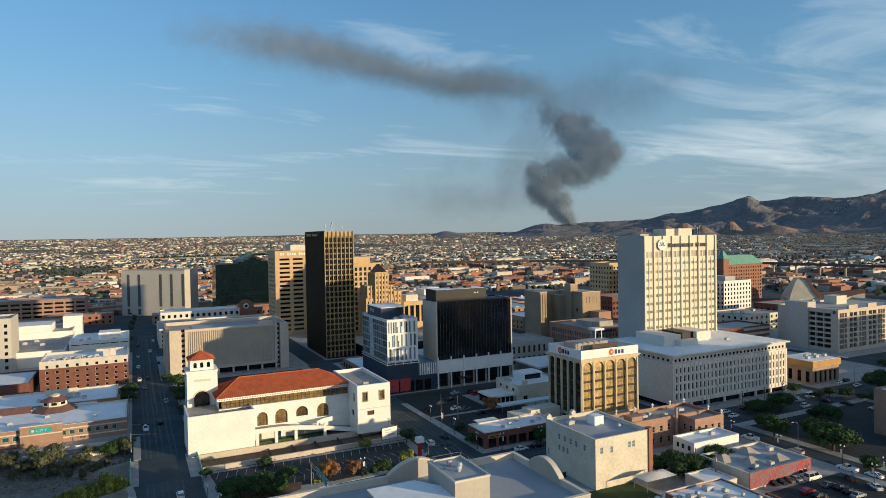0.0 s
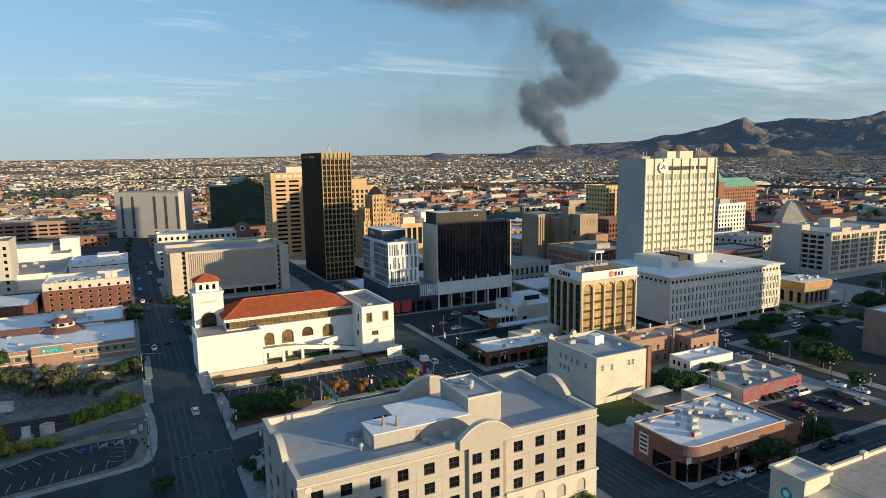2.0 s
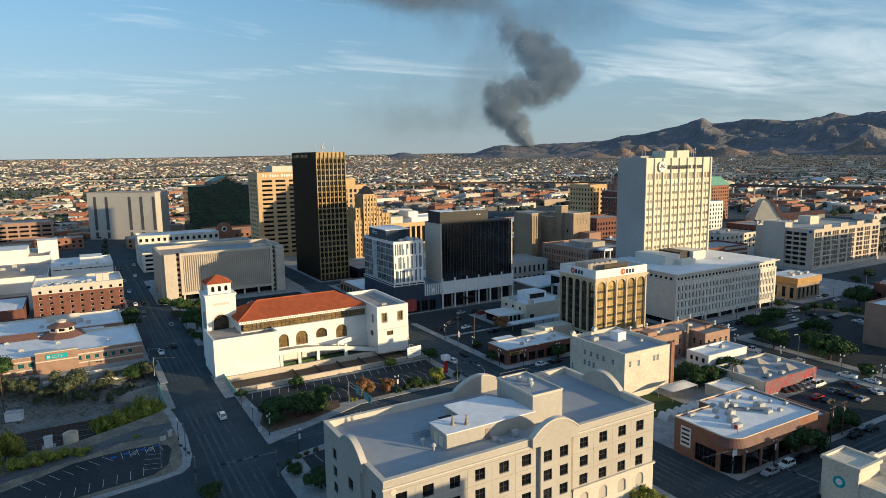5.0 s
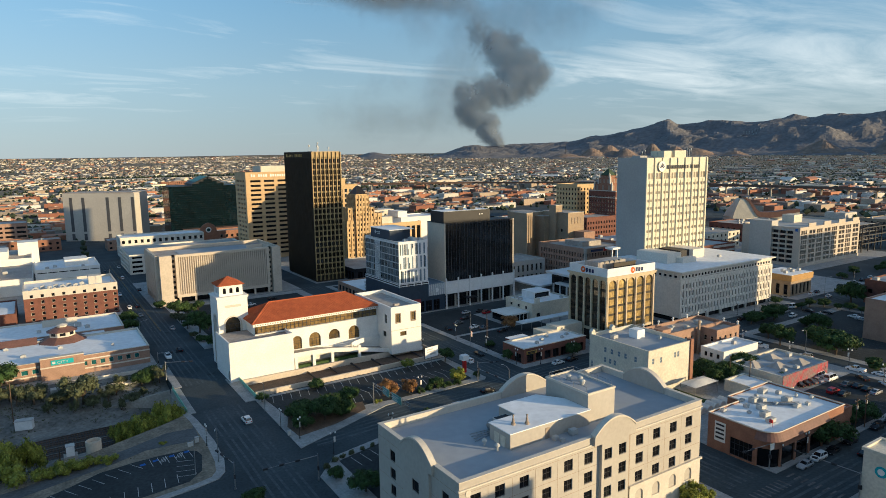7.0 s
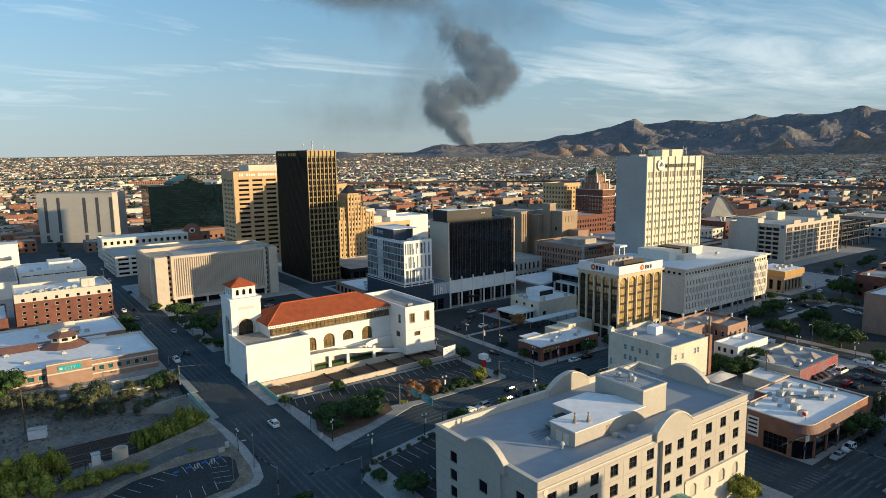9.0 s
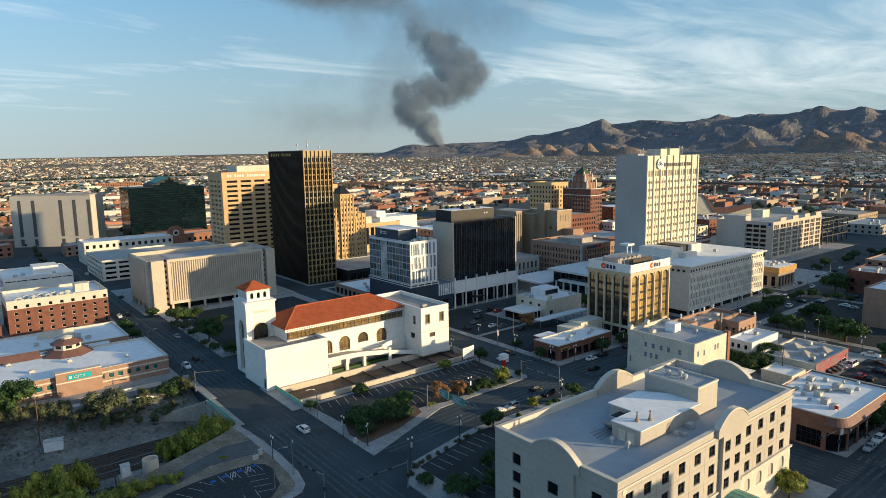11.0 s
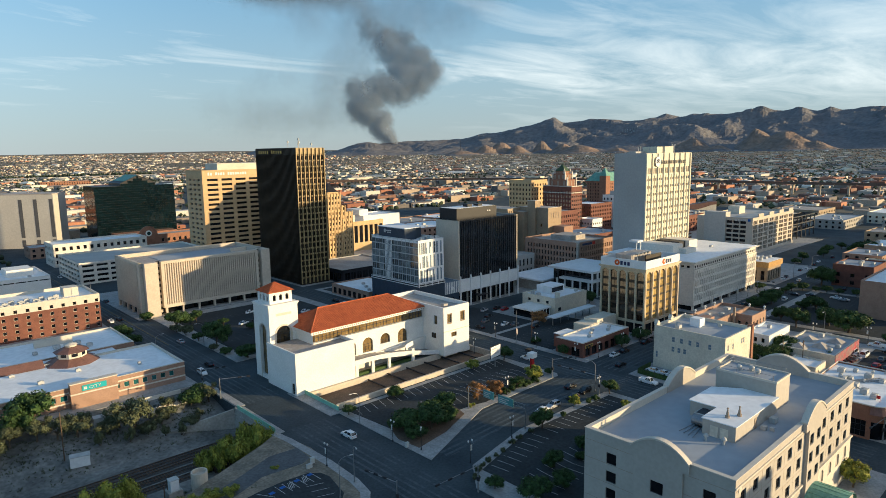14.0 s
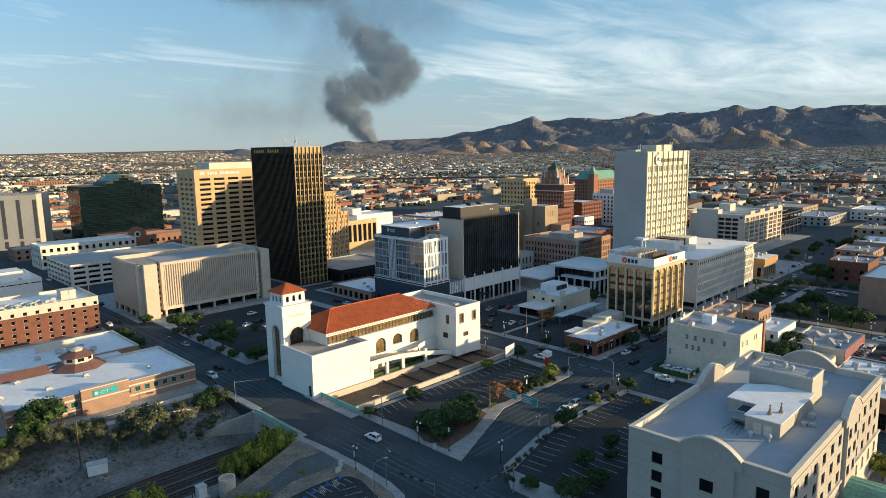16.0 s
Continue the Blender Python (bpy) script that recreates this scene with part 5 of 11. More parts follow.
    for i in range(32):
        x = 32.6 + 44.4 * i / 31
        mul.box(x - 0.07, x + 0.07, hy0 + 0.8, hy0 + 0.95, 12.4, 15.1)
    for z in (12.4, 13.7, 15.0):
        mul.box(32.4, hx1 - 0.3, hy0 + 0.78, hy0 + 0.92, z - 0.06, z + 0.06)
    part("mullions", mul, M["steel_dark"], root)
    part("ledge", Shape().box(31.4, hx1, hy0 - 0.3, hy0 + 1.0, 12.1, 12.4), st, root)
    fas = Shape().box(30.8, hx1 - 0.1, hy0 - 0.5, hy1 + 0.5, 15.1, 16.2)
    part("fascia", fas, st, root)
    block = Shape().box(0, 0.35, hy0 - 0.56, hy0 - 0.49, 15.4, 15.75).mesh("fascia_block", M["stone_dark"])
    for i in range(54):
        part("fascia_block", block, None, root, place=(31.4 + 0.85 * i, 0, 0))
    ex0, ex1, ey0, ey1, ez, rz = 30.3, hx1 - 0.1, hy0 - 1.0, hy1 + 1.0, 16.2, 20.8
    ym = (ey0 + ey1) / 2
    rf = Shape().faces([(ex0, ey0, ez), (ex1, ey0, ez), (ex1, ey1, ez), (ex0, ey1, ez), (ex0 + 9.0, ym, rz), (ex1 - 9.0, ym, rz)], [(0, 1, 5, 4), (1, 2, 5), (2, 3, 4, 5), (3, 0, 4), (3, 2, 1, 0)])
    part("tile_roof", rf, M["terracotta"], root)
    rb = Shape()
    n = 90
    for i in range(1, n):
        x = ex0 + (ex1 - ex0) * i / n
        k = min(1, (x - ex0) / 9.0, (ex1 - x) / 9.0)
        rb.rod((x, ey0, ez + 0.05), (x, ey0 + (ym - ey0) * k, ez + (rz - ez) * k + 0.05), 0.06, n=4)
    for i in range(1, 40):
        y = ey0 + (ey1 - ey0) * i / 40
        k = 1 - abs(2 * (y - ey0) / (ey1 - ey0) - 1)
        rb.rod((ex0, y, ez + 0.05), (ex0 + 9.0 * k, y, ez + (rz - ez) * k + 0.05), 0.06, n=4)
    rb.rod((ex0 + 9, ym, rz + 0.05), (ex1 - 9, ym, rz + 0.05), 0.2).rod((ex0, ey0, ez), (ex0 + 9, ym, rz), 0.18).rod((ex1, ey0, ez), (ex1 - 9, ym, rz), 0.18)
    part("roof_tiles", rb, M["terracotta"], root)
    # end block
    ew = Shape()
    bx0, bx1, by0, by1, top = 77.0, 89.4, 215.4, 245.5, 17.2
    facade(root, ew, "-y", by0, bx0, bx1, 0, top, [(79.0, 80.7, 11.6, 14.6), (85.3, 87.0, 11.6, 14.6), (80.6, 83.2, 6.3, 7.9)], 0.4, gl, (2, 2))
    facade(root, ew, "-x", bx0, by0, by1, 0, top, [(218.7, 220.4, 10.8, 14.0), (219.4, 222.0, 5.6, 7.6)], 0.4, gl, (2, 2))
    facade(root, ew, "+x", bx1, by0, by1, 0, top, [], 0.4)
    facade(root, ew, "+y", by1, bx0, bx1, 0, top, [], 0.4)
    part("end_wall", ew, st, root)
    for x in (79.85, 86.15):
        fr = Shape().box(x - 1.15, x - 0.85, by0 - 0.1, by0 + 0.01, 11.3, 14.9).box(x + 0.85, x + 1.15, by0 - 0.1, by0 + 0.01, 11.3, 14.9).box(x - 0.85, x + 0.85, by0 - 0.1, by0 + 0.01, 14.6, 14.9).box(x - 0.85, x + 0.85, by0 - 0.14, by0 + 0.01, 11.2, 11.6)
        part("window_surround", fr, M["stone_dark"], root)
    part("string_course", Shape().box(bx0 - 0.1, bx1 + 0.1, by0 - 0.1, by0 + 0.01, 8.6, 8.8), M["stone_trim"], root)
    flat_roof(root, bx0, bx1, by0, by1, 16.0, top, 0.5, M["roof_tan"], st)
    part("roof_unit", Shape().box(80.5, 82.5, 219, 220.6, 16.1, 17.5), M["roof_tan"], root)
    # drive ramp with its sweeping parapet and the open deck below
    n = 16
    rp = Shape()
    pts = []
    for i in range(n + 1):
        t = i / n
        pts.append((42.0 + 48.5 * t, 219.0 if t < 0.45 else 219.0 - 2.8 * smooth(0.45, 1, t), 5.9 - 5.2 * smooth(0.1, 1.0, t)))
    for (xa, ya, za), (xb, yb, zb) in zip(pts, pts[1:]):
        rp.faces([(xa, ya, za - 1.5), (xb, yb, zb - 1.5), (xb, yb, zb), (xa, ya, za), (xa, ya + 0.35, za - 1.5), (xb, yb + 0.35, zb - 1.5), (xb, yb + 0.35, zb), (xa, ya + 0.35, za)], [(0, 1, 2, 3), (5, 4, 7, 6), (3, 2, 6, 7), (0, 4, 5, 1)])
    part("ramp_parapet", rp, st, root)
    dk = Shape()
    for (xa, ya, za), (xb, yb, zb) in zip(pts, pts[1:]):
        dk.faces([(xa, ya + 0.3, za - 1.2), (xb, yb + 0.3, zb - 1.2), (xb, 226.2, zb - 1.2), (xa, 226.2, za - 1.2)], [(0, 1, 2, 3)])
    part("ramp_deck", dk, M["concrete"], root)
    cv = Shape()
    for i in range(14):
        a0, a1 = math.pi * (0.95 - 0.6 * i / 14), math.pi * (0.95 - 0.6 * (i + 1) / 14)
        p = [(78 + 15 * math.cos(a), 218.4 + 6.5 * math.sin(a)) for a in (a0, a1)]
        cv.faces([(*p[0], 3.8), (*p[1], 3.8), (*p[1], 5.4), (*p[0], 5.4), (p[0][0], p[0][1] + 0.35, 3.8), (p[1][0], p[1][1] + 0.35, 3.8), (p[1][0], p[1][1] + 0.35, 5.4), (p[0][0], p[0][1] + 0.35, 5.4)], [(0, 1, 2, 3), (5, 4, 7, 6), (3, 2, 6, 7)])
    part("curved_parapet", cv, st, root)
    for x in (42.3, 48.6, 55.3, 65.6):
        part("deck_post", Shape().box(x, x + 1.0, 219.05, 219.9, 0.1, 4.6), st, root)
    part("deck_wall", Shape().box(42, 77, 225.4, 226.1, 0.1, 4.2), M["stucco"], root)
    part("planting", Shape().box(43, 66, 219.9, 221.4, 0.1, 1.1), M["leaf"], root, "clipped green hedge below the ramp")
    return root


mission_bank()

# ---- downtown buildings ----


def shell(root, x0, x1, y0, y1, top, wall_mat, roof_mat, front=(), left=(), mats=None, bars=(1, 1), depth=0.3, deck=1.0, base=0.0, rim=0.4, arch=False, back=True, parts=True, rim_mat=None, name="window"):
    """Four walls with openings in the two street fronts, the same on the hidden sides, and a flat roof behind a parapet."""
    w = Shape()
    facade(root, w, "-y", y0, x0, x1, base, top, list(front), depth, mats, bars, parts=parts, arch=arch, name=name)
    facade(root, w, "-x", x0, y0, y1, base, top, list(left), depth, mats, bars, parts=parts, arch=arch, name=name)
    facade(root, w, "+y", y1, x0, x1, base, top, list(front) if back else [], depth, mats, bars, parts=False)
    facade(root, w, "+x", x1, y0, y1, base, top, list(left) if back else [], depth, mats, bars, parts=False)
    part("wall", w, wall_mat, root)
    flat_roof(root, x0, x1, y0, y1, top - deck, top, rim, roof_mat, rim_mat or wall_mat)
    return root


def roof_units(root, spots, z, mat=None, name="roof_unit"):
    """Air-handling units on feet: (x, y, width, depth, height)."""
    for x, y, w, d, h in spots:
        s = Shape().box(x, x + w, y, y + d, z + 0.2, z + h).box(x + 0.1, x + 0.3, y, y + d, z, z + 0.2).box(x + w - 0.3, x + w - 0.1, y, y + d, z, z + 0.2)
        s.ring(x + w / 2, y + d / 2, z + h, z + h + 0.15, min(w, d) * 0.35, min(w, d) * 0.35, 10)
        part(name, s, mat or M["unit_grey"], root)


def federal_building():
    root = thing("federal_building", (50, 366, 0), "tan concrete federal building with ribbed front", "building")
    c = M["concrete_tan"]
    x0, x1, y0, y1, top = 20.6, 81.5, 348.5, 384.3, 24.4
    part("slab_wall", Shape().box(21.9, 27.5, 347.2, 350.5, 0, top), c, root)
    part("slab_wall", Shape().box(77.0, 81.5, 347.2, 350.5, 0, top), c, root)
    part("side_wall", Shape().box(x0, x0 + 1.2, 350.5, y1, 3.3, top).box(x0 - 0.15, x0 + 1.25, 350.2, 353, 0, top), c, root)
    part("rear_wall", Shape().box(x0, x1, y1 - 1, y1, 0, top).box(x1 - 1, x1, 350.5, y1 - 1, 0, top), c, root)
    part("front_panel", Shape().box(29.4, 75.4, 348.9, 350.5, 3.3, top), c, root)
    part("front_band", Shape().box(29.2, 75.6, 348.0, 350.5, 23.2, top + 0.02).box(29.2, 75.6, 348.0, 350.5, 3.2, 4.6).box(29.2, 30.6, 348.0, 350.5, 4.6, 23.2).box(74.2, 75.6, 348.0, 350.5, 4.6, 23.2), c, root)
    rib = Shape().box(-0.26, 0.26, -0.65, 0.02, 4.6, 23.2).mesh("rib", c)
    for i in range(42):
        part("rib", rib, None, root, place=(31.2 + 1.035 * i, 348.9, 0))
    srib = Shape().box(-0.4, 0.02, -0.2, 0.2, 3.8, 23.4).mesh("rib", c)
    for i in range(36):
        part("rib", srib, None, root, place=(x0, 354 + 0.82 * i, 0))
    for x in (27.5, 75.6):
        g = Shape()
        for i in range(9):
            g.box(x, x + 1.7, 349.6, 350.4, 1.2 + 2.6 * i, 2.3 + 2.6 * i)
        part("stair_slot", Shape().box(x, x + 1.7, 350.4, 350.6, 0, top), M["dark_panel"], root)
        part("slot_landings", g, c, root)
    part("lobby_glass", Shape().box(22, 81, 351.8, 383, 0.1, 3.4), M["glass_dark"], root)
    for i in range(7):
        part("column", Shape().box(30 + 7.4 * i, 30.9 + 7.4 * i, 348.3, 349.4, 0.1, 3.4), c, root)
    for i in range(4):
        part("column", Shape().box(x0, x0 + 1, 357 + 7 * i, 358 + 7 * i, 0.1, 3.4), c, root)
    part("roof", Shape().box(x0 + 0.5, x1 - 0.5, 349.5, y1 - 0.5, 22.2, 22.6), M["roof_tan"], root)
    part("roof", Shape().box(34, 70, 356, 378, 22.6, 22.75), M["membrane"], root)
    part("inner_wall", Shape().box(68, 77, 362, 362.6, 22.6, 24.6).box(76.4, 77, 350.5, 362, 22.6, 24.6), c, root)


def school():
    root = thing("school_building", (-25, 270, 0), "low tan brick school with white roof and red cupola", "building")
    br, tr = M["brick_tan"], M["stone_trim"]
    xs = [-0.6 - 2.65 * i for i in range(8)]
    gl = [M["stone_trim"], M["glass_teal"]]
    x0, x1, y0, y1, top, base = -47, 3.0, 257, 286, 6.2, -4.5
    wall = Shape()
    holes = grid_holes([x - 0.5 for x in xs], 1.5, [2.6], 1.6) + grid_holes([-31.0 - 3.0 * i for i in range(5)], 1.9, [2.6], 1.6) + grid_holes([-31.0 - 3.0 * i for i in range(5)], 2.3, [-1.6], 2.0)
    facade(root, wall, "-y", y0, x0, x1, base, top, holes, 0.25, gl, (1, 1))
    facade(root, wall, "-x", x0, y0, y1, base, top, grid_holes([260 + 4 * i for i in range(6)], 1.9, [2.6, -1.6], 1.8), 0.25, gl, (1, 1))
    facade(root, wall, "+x", x1, y0, y1, base, top, grid_holes([260 + 4 * i for i in range(6)], 1.6, [2.6], 1.6), 0.25, gl, parts=False)
    facade(root, wall, "+y", y1, x0, x1, base, top, [], 0.25)
    part("wall", wall, br, root)
    for z in (1.6, 4.6):
        part("stone_band", Shape().box(x0 - 0.05, x1 + 0.05, y0 - 0.06, y0 + 0.01, z, z + 0.45), tr, root)
    flat_roof(root, x0, x1, y0, y1, 5.6, top, 0.4, M["roof_white"], tr)
    ent = Shape().box(-29.6, -17.2, y0 - 1.6, y0 + 0.3, base, 7.3)
    e = part("entrance_bay", ent, br, root)
    part("stone_band", Shape().box(-29.7, -17.1, y0 - 1.7, y0 + 0.2, 4.2, 4.6).box(-29.7, -17.1, y0 - 1.7, y0 + 0.4, 7.3, 7.6), tr, e)
    sg = part("sign_panel", Shape().box(-26.6, -20.2, y0 - 1.76, y0 - 1.6, 5.0, 6.6), M["teal_sign"], e)
    words("CITY", 1.2, "-y", (-24.9, y0 - 1.8, 5.35), M["paint_white"], sg, wide=3.2)
    part("sign_mark", Shape().box(-26.2, -25.4, y0 - 1.8, y0 - 1.76, 5.4, 6.2), M["paint_white"], sg)
    # rear wing
    r2 = Shape()
    facade(root, r2, "-y", 293, -62, -0.9, base, 6.0, grid_holes([-3.5 - 3 * i for i in range(6)], 1.6, [2.6], 1.6), 0.25, gl, (1, 1))
    facade(root, r2, "+x", -0.9, 293, 320, base, 6.0, [], 0.25)
    facade(root, r2, "-x", -62, 293, 320, base, 6.0, [], 0.25)
    facade(root, r2, "+y", 320, -62, -0.9, base, 6.0, [], 0.25)
    part("wing_wall", r2, br, root)
    flat_roof(root, -62, -0.9, 293, 320, 5.4, 6.0, 0.4, M["roof_white"], tr)
    part("link_wall", Shape().box(-47, -8, 286, 293, base, 5.3), br, root)
    part("link_roof", Shape().box(-47, -8, 285.8, 293.2, 5.3, 5.5), M["roof_white"], root)
    part("red_roof", Shape().faces([(-62, 284, 5.7), (-30, 284, 5.7), (-30, 291, 5.7), (-62, 291, 5.7), (-62, 287.5, 7.6), (-30, 287.5, 7.6)], [(0, 1, 5, 4), (2, 3, 4, 5), (1, 2, 5), (3, 0, 4)]), M["rust_roof"], root)
    cx, cy = -22, 286
    part("cupola_skirt", Shape().ring(cx, cy, 5.6, 7.4, 8.2, 4.6, 8, math.pi / 8), M["rust_roof"], root)
    part("cupola_wall", Shape().ring(cx, cy, 7.4, 9.2, 4.4, 4.4, 8, math.pi / 8), M["stone_trim"], root)
    gl2 = Shape()
    for i in range(8):
        a = math.pi / 4 * i
        c, s_ = math.cos(a), math.sin(a)
        r = 4.4 * math.cos(math.pi / 8) + 0.03
        gl2.poly([(cx + c * r - s_ * t, cy + s_ * r + c * t, z) for t, z in ((-0.9, 7.9), (0.9, 7.9), (0.9, 8.9), (-0.9, 8.9))])
    part("cupola_glass", gl2, M["glass_dark"], root)
    part("cupola_roof", Shape().ring(cx, cy, 9.2, 10.6, 5.3, 1.9, 8, math.pi / 8), M["rust_roof"], root)
    part("cupola_top", Shape().ring(cx, cy, 10.6, 11.2, 1.7, 1.7, 8, math.pi / 8).ring(cx, cy, 11.2, 11.7, 2.1, 0.5, 8, math.pi / 8), M["stone_trim"], root)
    part("roof_wall", Shape().box(-28, -16, 311, 311.5, 5.5, 8.2), tr, root)
    roof_units(root, [(-35, 268, 1.6, 1.3, 0.9), (-24, 272.5, 1.4, 1.2, 0.9), (-14, 300, 1.8, 1.5, 1.0), (-30, 302, 1.5, 1.5, 0.8), (-20, 304, 2.6, 1.8, 1.2), (-17, 304.4, 2.2, 1.6, 1.4), (-23.4, 304.2, 2.2, 1.6, 1.2), (-46, 270, 1.2, 1.0, 0.9), (-8, 266, 1.0, 1.0, 0.8), (-40, 281, 1.4, 1.0, 0.8)], 5.6)
    part("yard_deck", Shape().box(-16, 4.2, 249.8, 256.9, -4.5, -1.0), M["concrete"], root)
    part("yard_wall", Shape().box(-17, 4.2, 249, 249.8, -5.5, 0.4), M["concrete"], root)
    part("terrace_wall", Shape().box(-47, -17, 252.6, 253.2, -5, -1.6), M["concrete"], root)
    part("terrace", Shape().box(-47, -17, 253.2, 256.9, -5, -3.2), M["pavement"], root)


def brick_apartments():
    root = thing("brick_apartment_block", (-15, 360, 0), "dark red brick apartment block with pale top storey", "building")
    xs = [-31 + 4.1 * i for i in range(9)]
    ys = [350 + 4 * i for i in range(6)]
    w = Shape()
    gl = [M["stone_trim"], M["glass_dark"]]
    x0, x1, y0, y1 = -34, 3.0, 347, 374
    facade(root, w, "-y", y0, x0, x1, -0.5, 11.0, grid_holes(xs, 1.3, [0.8, 3.3, 5.8, 8.4], 1.4), 0.25, gl)
    facade(root, w, "-x", x0, y0, y1, -0.5, 11.0, grid_holes(ys, 1.3, [0.8, 3.3, 5.8, 8.4], 1.4), 0.25, gl)
    facade(root, w, "+x", x1, y0, y1, -0.5, 11.0, grid_holes(ys, 1.3, [0.8, 3.3, 5.8, 8.4], 1.4), 0.25, gl, parts=False)
    facade(root, w, "+y", y1, x0, x1, -0.5, 11.0, [], 0.25)
    part("wall", w, M["brick_red"], root)
    u = Shape()
    facade(root, u, "-y", y0 - 0.04, x0 - 0.04, x1 + 0.04, 11.0, 14.5, grid_holes(xs, 1.3, [11.2], 1.4), 0.3, gl)
    facade(root, u, "-x", x0 - 0.04, y0, y1, 11.0, 14.5, grid_holes(ys, 1.3, [11.2], 1.4), 0.3, gl)
    facade(root, u, "+x", x1 + 0.04, y0, y1, 11.0, 14.5, [], 0.3)
    facade(root, u, "+y", y1, x0, x1, 11.0, 14.5, [], 0.3)
    part("upper_wall", u, M["stone_trim"], root, "pale cream upper wall")
    flat_roof(root, x0, x1, y0, y1, 13.4, 14.5, 0.4, M["roof_white"], M["stone_trim"])
    part("stair_head", Shape().box(-8, -2.5, 356, 362, 13.4, 17.0), M["stone_trim"], root)
    roof_units(root, [(-30 + 2.6 * i, 353 + (i % 2) * 3, 2.0, 1.6, 1.3) for i in range(8)] + [(-33 + 2.1 * i, 349.5 + (i * 5 % 3), 1.1, 1.0, 0.9) for i in range(12)], 13.4)
    pole = Shape().rod((0.5, 349, 13.4), (0.5, 349, 20.5), 0.07)
    part("flagpole", pole, M["steel"], root)


def hotel():
    root = thing("hotel", (113, 280, 0), "white and blue-grey panelled hotel above a navy podium", "hotel")
    x0, x1, y0, y1, z0, top = 106.5, 121.2, 262.5, 295.5, 14.4, 33.2
    wp, ng = M["white_panel"], M["navy_panel"]
    floors = [14.6 + 3.08 * i for i in range(6)]
    w = Shape()
    holes = []
    random.seed(11)
    for k, z in enumerate(floors):
        for j in range(12):
            a = y0 + 0.35 + 2.72 * j
            holes.append((a, a + 2.58, z + 0.2, z + 2.95))
    side = Shape()
    facade(root, side, "-x", x0, y0, y1, z0, top, holes, 0.12, [M["blue_grey"], M["glass_sky"]], (2, 1))
    part("glazed_wall", side, M["unit_grey"], root)
    strips = []
    for k in range(3):
        z = 14.9 + 6.15 * k
        for j in range(7):
            u = x0 + 0.9 + 1.95 * j + random.uniform(-0.3, 0.3)
            h = random.choice((2.6, 5.4, 5.4))
            zz = z + (0 if h > 3 else random.choice((0, 2.8)))
            strips.append((u, u + random.choice((0.55, 0.8)), zz, zz + h))
    facade(root, w, "-y", y0, x0, x1, z0, top, strips, 0.15, [M["blue_grey"], M["glass_sky"]], (1, 2))
    facade(root, w, "+x", x1, y0, y1, z0, top, [], 0.2)
    facade(root, w, "+y", y1, x0, x1, z0, top, [], 0.2)
    part("wall", w, wp, root)
    fin = Shape().box(x0 - 0.06, x0 + 0.01, 0, 0.42, 0.3, 2.9).mesh("white_fin", wp)
    for k in range(6):
        for j in (2, 3):
            for q in range(3):
                part("white_fin", fin, None, root, place=(0, y1 - 7.0 - 2.72 * j + 0.3 + 0.9 * q, floors[k]))
    col = Shape().box(0, 0.75, y0 - 0.05, y0 + 0.01, 15, 20).mesh("grey_strip", M["blue_grey"])
    for j in range(6):
        for k in range(3):
            part("grey_strip", col, None, root, place=(x0 + 1.7 + 2.2 * j + 0.5 * (k % 2), 0, 6.1 * k))
    flat_roof(root, x0, x1, y0, y1, top - 0.9, top, 0.4, M["roof_white"], wp)
    pent = part("penthouse", Shape().box(107.8, 114.6, 273.0, 292, top - 0.9, 37.4), ng, root)
    part("roof", Shape().box(107.6, 120.2, 272.8, 292.2, 37.4, 37.7), M["roof_white"], pent)
    part("penthouse_wall", Shape().box(114.6, 120, 276, 292, top - 0.9, 37.4), ng, root)
    part("sign_mark", Shape().box(107.7, 107.8, 286.5, 287.7, 35.0, 36.6).box(107.7, 107.8, 282.6, 286, 35.7, 36.2).box(107.7, 107.8, 282.6, 285.4, 34.9, 35.3), M["paint_white"], pent)
    roof_units(root, [(115, 264.5, 2.4, 2.0, 2.0), (118, 264.2, 2.2, 2.0, 1.7), (115.4, 268, 3.4, 2.2, 1.6), (112, 267, 2.0, 1.6, 1.4), (117.5, 271.5, 2.0, 1.6, 1.5)], top - 0.9)
    # podium
    pw = Shape()
    facade(root, pw, "-x", 106.3, 262.3, 296, 0, 7.2, grid_holes([265 + 4 * i for i in range(8)], 3.2, [0.3], 5.0), 0.4, [M["steel_dark"], M["glass_dark"]], (2, 2))
    facade(root, pw, "-y", 262.3, 106.3, 130.4, 0, 7.2, grid_holes([109 + 4.2 * i for i in range(5)], 3.4, [0.3], 5.0), 0.4, [M["steel_dark"], M["glass_dark"]], (2, 2))
    part("shopfront", pw, M["navy_panel"], root, "dark street level front")
    for x in (106.5, 112.2):
        part("red_panel", Shape().box(x, x + 5.0, 262.1, 262.3, 1.0, 6.6), M["mural_red"], root, "muted red street level panel")
    part("podium", Shape().box(106.3, 121.3, 262.3, 296, 7.2, 13.0), ng, root, "navy panelled podium wall")
    part("podium_band", Shape().box(106.1, 121.4, 262.1, 296.2, 13.0, 14.4), M["steel_dark"], root)
    part("podium_rail", Shape().box(106.0, 121.6, 262.0, 262.2, 13.2, 13.5).box(106.0, 121.6, 262.0, 262.2, 14.1, 14.4).box(106.0, 106.2, 262.2, 296.2, 13.2, 13.5).box(106.0, 106.2, 262.2, 296.2, 14.1, 14.4), wp, root)
    for i in range(5):
        part("podium_post", Shape().box(106.05 + 3.75 * i, 106.5 + 3.75 * i, 261.95, 262.25, 13.0, 14.5), wp, root)
    part("entrance_block", Shape().box(121.3, 130.3, 262.5, 296, 7.2, 12.6), M["blue_grey"], root)
